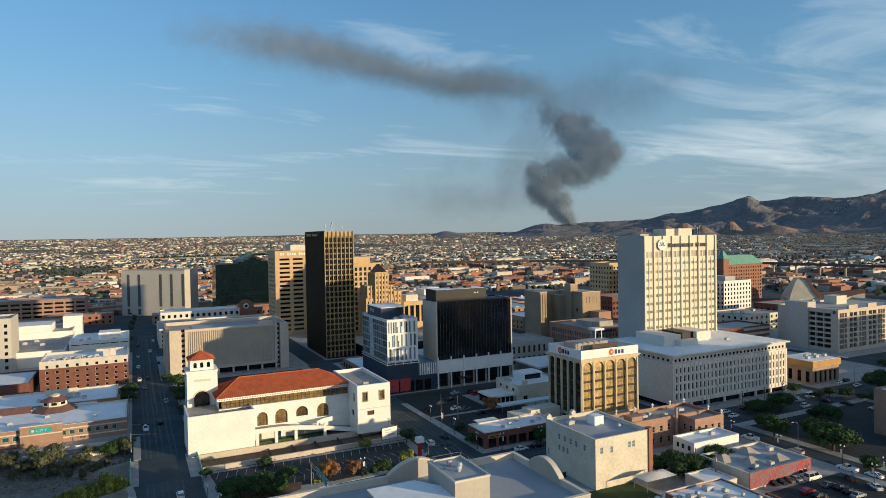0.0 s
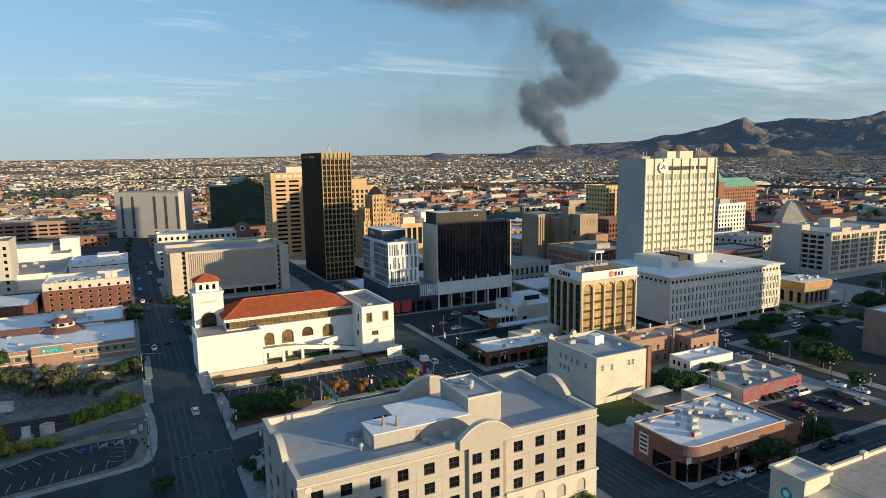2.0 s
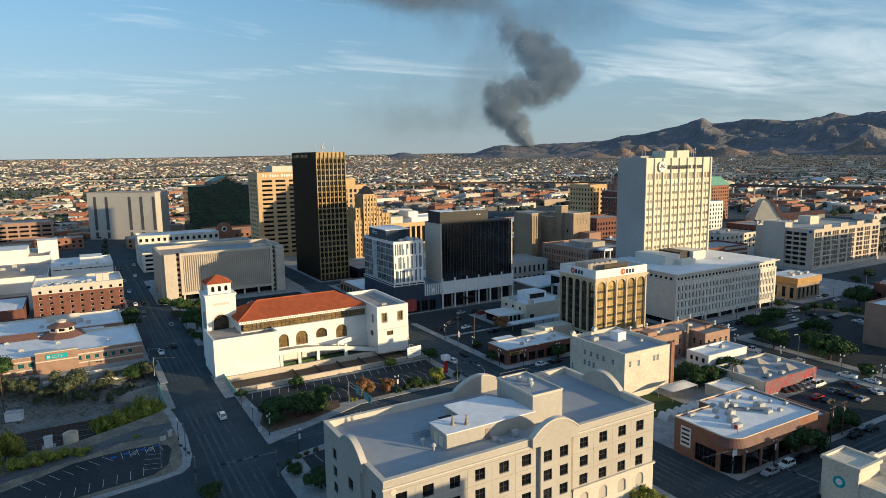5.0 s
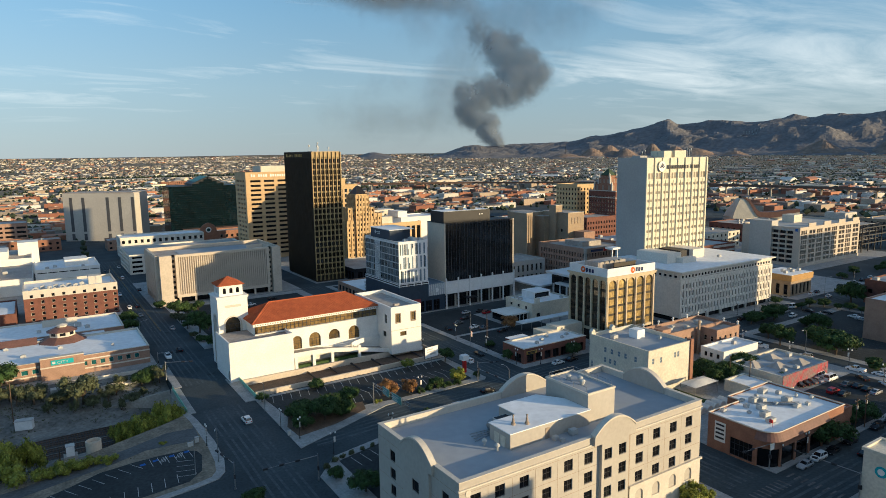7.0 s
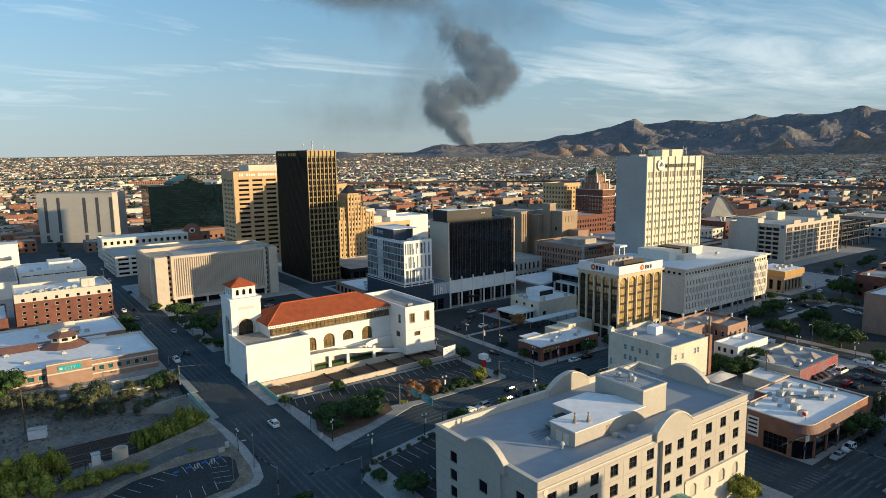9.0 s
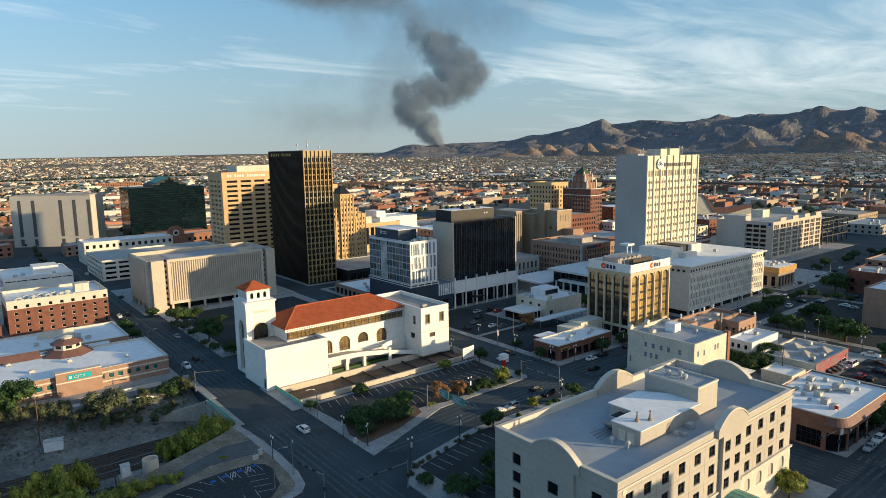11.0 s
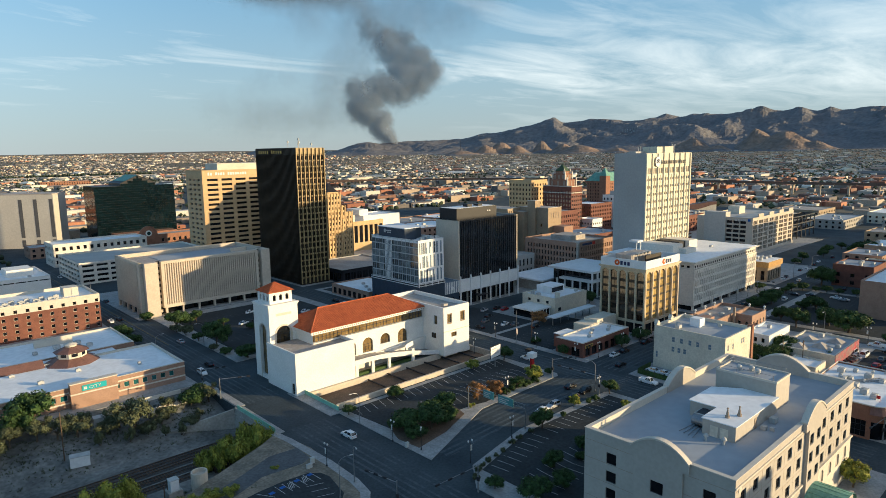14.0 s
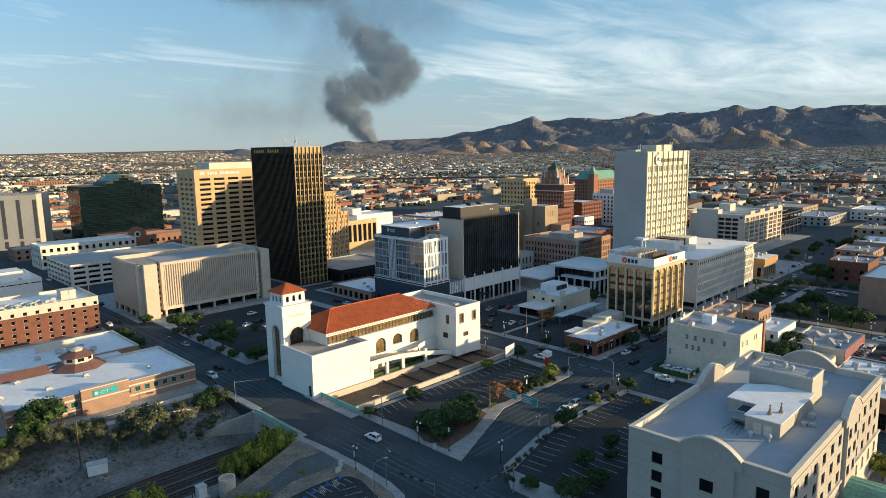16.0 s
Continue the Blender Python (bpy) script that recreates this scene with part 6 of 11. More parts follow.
    vf = Shape().box(-0.25, 0.25, -0.12, 0.02, 7.3, 12.5).mesh("white_slat", wp)
    for i in range(8):
        part("white_slat", vf, None, root, place=(122.2 + 1.1 * i, 262.5, 0))
    part("hotel_emblem", Shape().rod((126.2, 262.28, 9.6), (126.2, 262.4, 9.6), 0.9, n=16), wp, root)


def black_office():
    root = thing("office_tower", (150, 270, 0), "black glass office slab on a white podium", "building")
    x0, x1, y0, y1, z0, top = 130.4, 171.0, 262.5, 277.2, 13.2, 39.8
    part("end_wall", Shape().box(x0, x0 + 0.7, y0 - 0.15, y1, 6.5, top + 0.1), M["concrete_tan"], root, "blank taupe end wall")
    part("end_wall", Shape().box(x1 - 0.7, x1, y0 - 0.15, y1, 6.5, top + 0.1), M["concrete_tan"], root)
    part("core", Shape().box(x0 + 0.7, x1 - 0.7, y0 + 0.2, y1 - 0.1, 6.5, top - 0.3), M["dark_panel"], root)
    n, fl = 26, 8
    du, dz = (x1 - x0 - 1.4) / n, (top - z0) / fl
    g = Shape().faces([(0.05, 0, 0.06), (du - 0.05, 0, 0.06), (du - 0.05, 0, dz - 0.06), (0.05, 0, dz - 0.06), (0.05, 0.12, 0.06), (du - 0.05, 0.12, 0.06), (du - 0.05, 0.12, dz - 0.06), (0.05, 0.12, dz - 0.06)], [(0, 1, 2, 3), (1, 5, 6, 2), (2, 6, 7, 3), (4, 0, 3, 7), (0, 4, 5, 1)]).mesh("glass_panel", M["glass_dark"])
    for i in range(n):
        for k in range(fl):
            part("glass_panel", g, None, root, place=(x0 + 0.7 + du * i, y0 + 0.06, z0 + dz * k))
    mul = Shape().box(-0.04, 0.04, -0.22, 0.1, z0, top).mesh("mullion", M["mullion_grey"])
    for i in range(n + 1):
        part("mullion", mul, None, root, place=(x0 + 0.7 + du * i, y0, 0))
    flat_roof(root, x0, x1, y0, y1, top - 0.6, top, 0.3, M["roof_white"], M["dark_panel"])
    pent = part("penthouse", Shape().box(131.6, 158.2, 264.6, 276, top - 0.6, 45.0), M["dark_panel"], root)
    part("roof", Shape().box(132, 157.8, 265, 275.6, 44.9, 45.06), M["roof_white"], pent)
    part("roof_hatch", Shape().box(142, 145, 268, 271, 45.06, 46.3), M["dark_panel"], pent)
    part("roof_hatch", Shape().box(149, 152, 268, 271, 45.06, 46.0), M["dark_panel"], pent)
    part("sign_mark", Shape().box(151.6, 152.4, 264.5, 264.6, 42.6, 43.2).box(153.0, 153.8, 264.5, 264.6, 42.6, 43.2), M["paint_white"], pent)
    part("podium_wall", Shape().box(x0 - 0.05, x1 + 0.1, y0 - 0.8, y1 + 18, 7.0, 12.8), M["white_panel"], root, "white podium band")
    for i in range(7):
        part("podium_pier", Shape().box(x0 + 0.1 + 6.65 * i, x0 + 0.65 + 6.65 * i, y0 - 1.1, y0 - 0.5, 0, 14.4), M["white_panel"], root)
    sg = Shape()
    facade(root, sg, "-y", y0 + 1.2, x0, x1, 0, 7.0, grid_holes([x0 + 3.4 + 6.65 * i for i in range(6)], 5.6, [0.4], 6.0), 0.3, [M["steel_dark"], M["glass_dark"]], (3, 2))
    part("street_front", sg, M["concrete"], root)
    part("entrance_canopy", Shape().box(141, 147, 259.5, 263.4, 4.0, 4.4), M["dark_panel"], root)


def bronze_tower():
    root = thing("office_tower", (114, 380, 0), "tall dark bronze office tower with gold fins", "building")
    x0, x1, y0, y1, top = 105.6, 122.6, 358.6, 402.6, 73.9
    part("core", Shape().box(x0 + 0.4, x1 - 0.4, y0 + 0.4, y1 - 0.4, 0, 72.5), M["bronze"], root)
    n, fl = 14, 21
    dz = 66.0 / fl
    gold = [M["bronze_sunlit"], M["glass_bronze"]]
    # the front gets the sun-coloured bronze, the shaded side stays dark
    fin = Shape().box(-0.22, 0.22, -0.6, 0.42, 1.0, 73.6).mesh("fin", M["bronze_sunlit"])
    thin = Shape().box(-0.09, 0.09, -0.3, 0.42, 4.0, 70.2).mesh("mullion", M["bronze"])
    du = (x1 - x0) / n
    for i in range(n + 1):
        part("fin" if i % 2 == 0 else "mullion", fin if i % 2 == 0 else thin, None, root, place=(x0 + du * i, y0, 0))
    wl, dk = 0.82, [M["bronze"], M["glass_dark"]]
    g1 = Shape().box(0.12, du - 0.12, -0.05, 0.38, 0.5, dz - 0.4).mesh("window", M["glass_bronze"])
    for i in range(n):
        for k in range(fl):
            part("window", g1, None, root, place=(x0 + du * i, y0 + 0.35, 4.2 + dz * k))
    sp = Shape().box(x0, x1, y0 + 0.05, y0 + 0.45, -0.42, 0.42).mesh("spandrel", M["bronze_sunlit"])
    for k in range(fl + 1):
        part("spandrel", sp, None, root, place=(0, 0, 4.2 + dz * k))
    part("top_band", Shape().box(x0, x1, y0 + 0.05, y0 + 0.45, 70.2, 73.9), M["bronze_sunlit"], root)
    m = 36
    dv = (y1 - y0) / m
    s = Shape()
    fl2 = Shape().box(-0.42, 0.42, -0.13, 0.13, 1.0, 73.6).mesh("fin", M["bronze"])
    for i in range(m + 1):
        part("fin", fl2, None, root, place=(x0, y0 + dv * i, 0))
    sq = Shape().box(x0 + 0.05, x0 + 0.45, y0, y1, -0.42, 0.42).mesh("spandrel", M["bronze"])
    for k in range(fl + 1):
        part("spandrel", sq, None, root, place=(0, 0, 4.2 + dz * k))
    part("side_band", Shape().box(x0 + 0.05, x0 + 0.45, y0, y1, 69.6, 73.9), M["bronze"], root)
    gw = Shape()
    for k in range(fl):
        for i in range(m):
            gw.faces([(x0 + 0.3, y0 + dv * i + 0.15, 4.65 + dz * k), (x0 + 0.3, y0 + dv * (i + 1) - 0.15, 4.65 + dz * k), (x0 + 0.3, y0 + dv * (i + 1) - 0.15, 4.2 + dz * (k + 1) - 0.45), (x0 + 0.3, y0 + dv * i + 0.15, 4.2 + dz * (k + 1) - 0.45)], [(0, 1, 2, 3)])
    tagged(part("side_windows", gw, M["glass_dark"], root), kind="stuff")
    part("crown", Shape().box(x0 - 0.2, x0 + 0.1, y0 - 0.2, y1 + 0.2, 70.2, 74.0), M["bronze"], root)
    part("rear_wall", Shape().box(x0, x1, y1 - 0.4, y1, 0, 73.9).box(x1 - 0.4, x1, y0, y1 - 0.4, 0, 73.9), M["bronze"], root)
    part("roof", Shape().box(x0 + 0.4, x1 - 0.4, y0 + 0.4, y1 - 0.4, 72.3, 72.6), M["membrane"], root)
    sign_bars((5, 5), 2.4, "-x", (x0 - 0.32, y1 - 3.0, 71.0), M["gold_paint"], root, wide=27.0, label="gold bar high on the dark side")
    for x, y, h in ((112, 366, 3.6), (113.5, 369, 5.2), (115, 372, 3.0), (111, 376, 4.0), (117, 361.5, 2.6)):
        part("antenna", Shape().rod((x, y, 72.6), (x, y, 74 + h), 0.12).ring(x, y, 74 + h - 1.2, 74 + h - 0.2, 0.5, 0.5, 8), M["paint_white"], root)


def utility_tower():
    root = thing("office_tower", (125, 480, 0), "tan banded office tower with dark ribbon windows", "building")
    x0, x1, y0, y1, top = 98.0, 150, 463.4, 490, 61.0
    w = Shape()
    rows = [3.2 + 3.18 * i for i in range(17)]
    holes = [(a, a + 7.2, z, z + 1.5) for z in rows for a in (x0 + 3.2 + 9.6 * i for i in range(5))]
    facade(root, w, "-y", y0, x0, x1, 0, top, holes, 0.6, [M["steel_dark"], M["glass_dark"]], (4, 1))
    facade(root, w, "-x", x0, y0, y1, 0, top, [(467 + 7 * i, 471.5 + 7 * i, z, z + 1.5) for z in rows for i in range(3)], 0.6, [M["concrete_tan"], M["glass_dark"]], (3, 1))
    facade(root, w, "+x", x1, y0, y1, 0, top, [], 0.6)
    facade(root, w, "+y", y1, x0, x1, 0, top, [], 0.6)
    part("wall", w, M["brick_tan_light"], root)
    flat_roof(root, x0, x1, y0, y1, top - 1, top, 0.5, M["roof_tan"], M["brick_tan_light"])
    part("penthouse", Shape().box(110, 146, 467, 486, top - 1, 65.2), M["cream_stucco"], root)
    sign_bars((2, 4, 8), 2.6, "-y", (x0 + 3.5, y0 - 0.1, 57.8), M["stucco"], root, wide=27, label="pale bar along the top")


def pnc_bank():
    root = thing("bank_building", (160, 189, 0), "seven-storey tan bank block with tall bronze arches", "building")
    x0, x1, y0, y1 = 147.6, 173.6, 179.2, 198.7
    gl = [M["bronze"], M["glass_bronze"]]
    w = Shape()
    us = [x0 + 2.9 + 5.05 * i for i in range(5)]
    vs = [y0 + 2.1 + 3.83 * i for i in range(5)]
    # sunward arches take glass coloured as if lit; other sides keep plain bronze
    facade(root, w, "-y", y0, x0, x1, 0, 25.2, grid_holes(us, 4.15, [5.2], 19.0), 0.7, [M["bronze_sunlit"], M["glass_sunlit"]], (3, 6), arch=True, name="arched_window")
    facade(root, w, "-x", x0, y0, y1, 0, 25.2, grid_holes(vs, 3.1, [5.2], 19.0), 0.5, gl, (2, 6), arch=True, name="arched_window")
    facade(root, w, "+x", x1, y0, y1, 0, 25.2, grid_holes(vs, 2.9, [5.2], 18.6), 0.7, gl, parts=False)
    facade(root, w, "+y", y1, x0, x1, 0, 25.2, grid_holes(us, 3.5, [5.2], 18.6), 0.7, gl, parts=False)
    part("wall", w, M["bank_tan"], root)
    sa = Shape().box(-2.05, 2.05, 0.42, 0.66, -0.4, 0.4).mesh("spandrel", M["bronze"])
    sb = Shape().box(0.42, 0.66, -1.4, 1.4, -0.5, 0.5).mesh("spandrel", M["bronze"])
    for z in (8.0, 11.1, 14.2, 17.3, 20.4):
        for u in us:
            part("spandrel", sa, None, root, place=(u, y0, z))
        for v in vs:
            part("spandrel", sb, None, root, place=(x0, v, z))
    pl = Shape().box(-0.3, 0.3, -0.25, 0.02, 0, 24.2).mesh("pilaster", M["bank_tan"])
    for i in range(6):
        part("pilaster", pl, None, root, place=(x0 + 0.38 + 5.05 * i, y0, 0))
    pl2 = Shape().box(-0.25, 0.02, -0.3, 0.3, 0, 24.2).mesh("pilaster", M["bank_tan"])
    for i in range(6):
        part("pilaster", pl2, None, root, place=(x0, y0 + 0.2 + 3.83 * i, 0))
    lo = Shape().box(x0 + 0.6, x1 - 0.6, y0 - 0.02, y0 + 0.2, 0.3, 4.2).box(x0 - 0.02, x0 + 0.2, y0 + 0.6, y1 - 0.6, 0.3, 4.2)
    part("street_glass", lo, M["glass_dark"], root)
    part("cornice", Shape().box(x0 - 0.7, x1 + 0.7, y0 - 0.7, y1 + 0.7, 25.2, 25.6).box(x0 - 0.4, x1 + 0.4, y0 - 0.4, y1 + 0.4, 24.7, 25.2), M["bank_tan"], root)
    fascia = Shape()
    for a in ((x0 - 0.1, x1 + 0.1, y0 - 0.1, y0 + 0.3), (x0 - 0.1, x1 + 0.1, y1 - 0.3, y1 + 0.1), (x0 - 0.1, x0 + 0.3, y0 + 0.3, y1 - 0.3), (x1 - 0.3, x1 + 0.1, y0 + 0.3, y1 - 0.3)):
        fascia.box(*a, 25.6, 28.7)
    f = part("sign_fascia", fascia, M["white_panel"], root, "white sign band")
    part("roof", Shape().box(x0, x1, y0, y1, 24.9, 25.75), M["roof_tan"], root)
    for face in ("-y", "-x"):
        for k in range(1):
            if face == "-y":
                sign_bars((3,), 2.2, "-y", (162.4, y0 - 0.16, 26.3), M["navy_paint"], f, wide=4.6)
                part("sign_disc", Shape().rod((161.0, y0 - 0.2, 27.1), (161.0, y0 - 0.1, 27.1), 1.15, n=16), M["sign_red"], f)
                part("sign_disc", Shape().rod((161.15, y0 - 0.25, 27.1), (161.15, y0 - 0.2, 27.1), 0.4, n=16), M["paint_white"], f)
            else:
                sign_bars((3,), 2.2, "-x", (x0 - 0.16, 190.2, 26.3), M["navy_paint"], f, wide=4.6)
                part("sign_disc", Shape().rod((x0 - 0.2, 191.4, 27.1), (x0 - 0.1, 191.4, 27.1), 1.15, n=16), M["sign_red"], f)
                part("sign_disc", Shape().rod((x0 - 0.25, 191.3, 27.1), (x0 - 0.2, 191.3, 27.1), 0.4, n=16), M["paint_white"], f)
    part("penthouse", Shape().box(152, 167, 188, 195, 25.75, 29.6), M["roof_tan"], root)
    part("roof_screen", Shape().box(157, 169, 184.6, 185, 25.75, 29.2), M["bronze"], root)
    part("roof_plate", Shape().box(165.4, 169.8, 193.2, 197.2, 32.6, 33.4).box(166, 166.3, 194, 194.3, 25.75, 32.6).box(169, 169.3, 194, 194.3, 25.75, 32.6), M["white_panel"], root)
    for i in range(4):
        part("dish", Shape().ring(154 + 2.6 * i, 186.5, 29.6, 30.4, 0.2, 1.0, 12).rod((154 + 2.6 * i, 186.5, 25.8), (154 + 2.6 * i, 186.5, 29.7), 0.1), M["unit_grey"], root)


def long_white_office():
    root = thing("office_building", (228, 205, 0), "long white concrete office building with slit windows", "building")
    x0, x1, y0, y1, top = 194.6, 261.4, 182.7, 226, 21.4
    w = Shape()
    us = [x0 + 1.9 + 2.16 * i for i in range(30)]
    gl = [M["mullion_grey"], M["glass_dark"]]
    holes = grid_holes(us, 0.8, [4.2, 7.6, 11.0], 2.5)
    facade(root, w, "-y", y0, x0, x1, 2.4, 18.6, holes + grid_holes(us, 0.8, [14.5], 2.1), 0.5, gl)
    facade(root, w, "-x", x0, y0, y1, 2.4, 18.6, [], 0.5)
    facade(root, w, "+x", x1, y0, y1, 2.4, 18.6, [], 0.5)
    facade(root, w, "+y", y1, x0, x1, 2.4, 18.6, [], 0.5)
    part("wall", w, M["concrete_white"], root)
    fn = Shape().box(-0.16, 0.16, -0.16, 0.02, 2.6, 17.9).mesh("fin", M["concrete_white"])
    for i in range(31):
        part("fin", fn, None, root, place=(x0 + 0.82 + 2.16 * i, y0, 0))
    u = Shape()
    facade(root, u, "-y", y0 + 0.4, x0 + 0.4, x1 - 0.4, 18.6, top, grid_holes([x0 + 1.9 + 2.16 * i for i in range(30)], 1.2, [19.0], 1.1), 0.3, gl)
    facade(root, u, "-x", x0 + 0.4, y0 + 0.4, y1, 18.6, top, grid_holes([y0 + 3 + 2.6 * i for i in range(15)], 1.4, [19.0], 1.0), 0.3, gl)
    facade(root, u, "+x", x1 - 0.4, y0 + 0.4, y1, 18.6, top, [], 0.3)
    facade(root, u, "+y", y1, x0 + 0.4, x1 - 0.4, 18.6, top, [], 0.3)
    part("attic_wall", u, M["concrete_white"], root)
    part("roof_edge", Shape().box(x0 - 0.9, x1 + 0.9, y0 - 0.9, y1 + 0.5, top, top + 0.45), M["concrete_white"], root)
    part("roof", Shape().box(x0, x1, y0, y1, top + 0.4, top + 0.55), M["roof_white"], root)
    part("plinth", Shape().box(x0 + 1.5, x1 - 1.5, y0 + 1.5, y1, 0, 2.4), M["glass_dark"], root)
    for i in range(8):
        part("column", Shape().box(x0 + 0.4 + 9.3 * i, x0 + 1.2 + 9.3 * i, y0 + 0.1, y0 + 0.9, 0, 2.4), M["concrete_white"], root)
    z = top + 0.55
    part("plant_room", Shape().box(206.5, 216, 199, 216, z, 26.2), M["concrete_white"], root)
    part("plant_room", Shape().box(212.5, 222, 195.5, 199, z, 24.2), M["concrete_white"], root)
    part("plant_room", Shape().box(228.5, 237, 202, 216, z, 26.0), M["concrete_white"], root)
    part("louvre_bay", Shape().box(222, 228.5, 204, 216, z, 25.8), M["dark_panel"], root)
    roof_units(root, [(246, 212, 2, 1.6, 1.2), (240, 196, 1.6, 1.4, 1.0), (252, 218, 2.4, 1.6, 1.0)], z)


def sunflower_tower():
    root = thing("office_tower", (236, 226, 0), "tall cream bank tower with blank grey side", "building")
    x0, x1, y0, y1, top = 213.6, 258.6, 218.0, 235.2, 68.2
    w = Shape()
    us = []
    for i in range(8):
        c = x0 + 2.9 + 5.6 * i
        us += [c - 1.15, c + 1.15]
    rows = [22.3 + 3.62 * k for k in range(10)]
    gl = [M["panel_cream"], M["glass_blind"]]
    facade(root, w, "-y", y0, x0, x1, 0, top, grid_holes(us, 1.65, rows, 1.35) + grid_holes(us, 1.8, [58.3], 2.9), 0.2, gl)
    facade(root, w, "+y", y1, x0, x1, 0, top, grid_holes(us, 1.65, rows, 1.55), 0.3, gl, parts=False)
    part("front_wall", w, M["panel_cream"], root, "cream panelled front")
    part("side_wall", Shape().box(x0 - 0.12, x0 + 0.5, y0 - 0.02, y1 + 0.02, 0, top + 0.3), M["concrete_grey"], root, "blank grey concrete side")
    part("side_wall", Shape().box(x1 - 0.5, x1 + 0.12, y0 - 0.02, y1 + 0.02, 0, top + 0.3), M["concrete_grey"], root)
    pl = Shape().box(-0.42, 0.42, -0.55, 0.02, 0, top).mesh("pilaster", M["panel_cream"])
    for i in range(9):
        part("pilaster", pl, None, root, place=(x0 + 0.35 + 5.57 * i, y0, 0))
    mid = Shape().box(-0.12, 0.12, -0.25, 0.02, 0, 57.6).mesh("rib", M["panel_cream"])
    for i in range(8):
        part("rib", mid, None, root, place=(x0 + 2.9 + 5.6 * i, y0, 0))
    flat_roof(root, x0, x1, y0, y1, top - 0.8, top, 0.4, M["roof_tan"], M["panel_cream"])
    part("penthouse", Shape().box(231.0, 236.4, 222, 230, top - 0.8, 71.5), M["panel_cream"], root)
    part("penthouse", Shape().box(239.0, 247.6, 222, 230, top - 0.8, 71.6), M["panel_cream"], root)
    part("penthouse", Shape().box(221, 230, 228, 233, top - 0.8, 69.3), M["concrete_grey"], root)
    sign_bars((9, 4), 2.6, "-y", (x0 + 14.6, y0 - 0.6, 63.0), M["steel_dark"], root, wide=24.5, label="dark bar along the top of the front")
    em = Shape().rod((x0 + 10.3, y0 - 0.75, 64.2), (x0 + 10.3, y0 - 0.6, 64.2), 2.5, n=20)
    for i in range(5):
        a = math.pi * (i + 0.5) / 5
        em.slot = 1
        em.rod((x0 + 10.3 + 0.6 * math.cos(a), y0 - 0.8, 63.4 + 0.6 * math.sin(a)), (x0 + 10.3 + 1.9 * math.cos(a), y0 - 0.8, 63.4 + 2.3 * math.sin(a)), 0.16, n=5)
    part("emblem", em, [M["stucco"], M["navy_paint"]], root)
    for x, h in ((220, 2.4), (222, 3.0), (238, 2), (254, 4), (255.6, 3.2), (256.8, 3.8), (231, 2)):
        part("antenna", Shape().rod((x, 226, 67.4), (x, 226, 69 + h), 0.1).ring(x, 226, 68 + h, 69 + h, 0.22, 0.22, 6), M["unit_grey"], root)


def cream_store():
    root = thing("commercial_building", (128, 147, 0), "four-storey cream stucco building with few windows", "building")
    x0, x1, y0, y1, top = 118.2, 137.6, 135.8, 158.9, 14.0
    gl = [M["stone_trim"], M["blue_grey"]]
    shell(root, x0, x1, y0, y1, top, M["cream_stucco"], M["membrane"], [(119.8, 120.8, 9.8, 11.6), (123.3, 124.3, 9.6, 11.4), (129.6, 130.6, 10.0, 11.8), (131.1, 132.1, 10.0, 11.8)],
          grid_holes([152.3, 149.6, 146.8, 144.3, 140.5], 1.1, [9.6], 1.7) + grid_holes([152.3, 150.3, 148.4], 1.1, [6.4], 1.7) + [(157.4, 158.2, 3.4, 5.6)], gl, (1, 2), 0.15, 1.0, back=False)
    for x, y in ((x0 + 0.5, y1 - 0.6), (x0 + 9.5, y1 - 0.6)):
        s = Shape().box(x - 0.8, x + 0.8, y - 0.5, y + 0.5, top, top + 0.9).faces([(x - 0.9, y - 0.6, top + 0.9), (x + 0.9, y - 0.6, top + 0.9), (x + 0.9, y + 0.6, top + 0.9), (x - 0.9, y + 0.6, top + 0.9), (x, y - 0.6, top + 1.8), (x, y + 0.6, top + 1.8)], [(0, 1, 4), (1, 2, 5, 4), (2, 3, 5), (3, 0, 4, 5)])
        part("finial", s, M["stone_trim"], root)
    part("stair_head", Shape().box(128.4, 131.8, 148.6, 152.0, top - 1, top + 1.7), M["roof_white"], root)
    part("pier", Shape().box(137.0, 138.4, 135.4, 137.0, 0, top + 0.6), M["brick_orange"], root)
    roof_units(root, [(122, 152.4, 2.0, 1.4, 1.2), (133.5, 144, 0.9, 0.9, 0.9), (124.5, 154, 1.2, 1.0, 1.4)], top - 1)
    part("low_annex", Shape().box(137.6, 144, 138, 150, 0, 3.4), M["cream_stucco"], root)


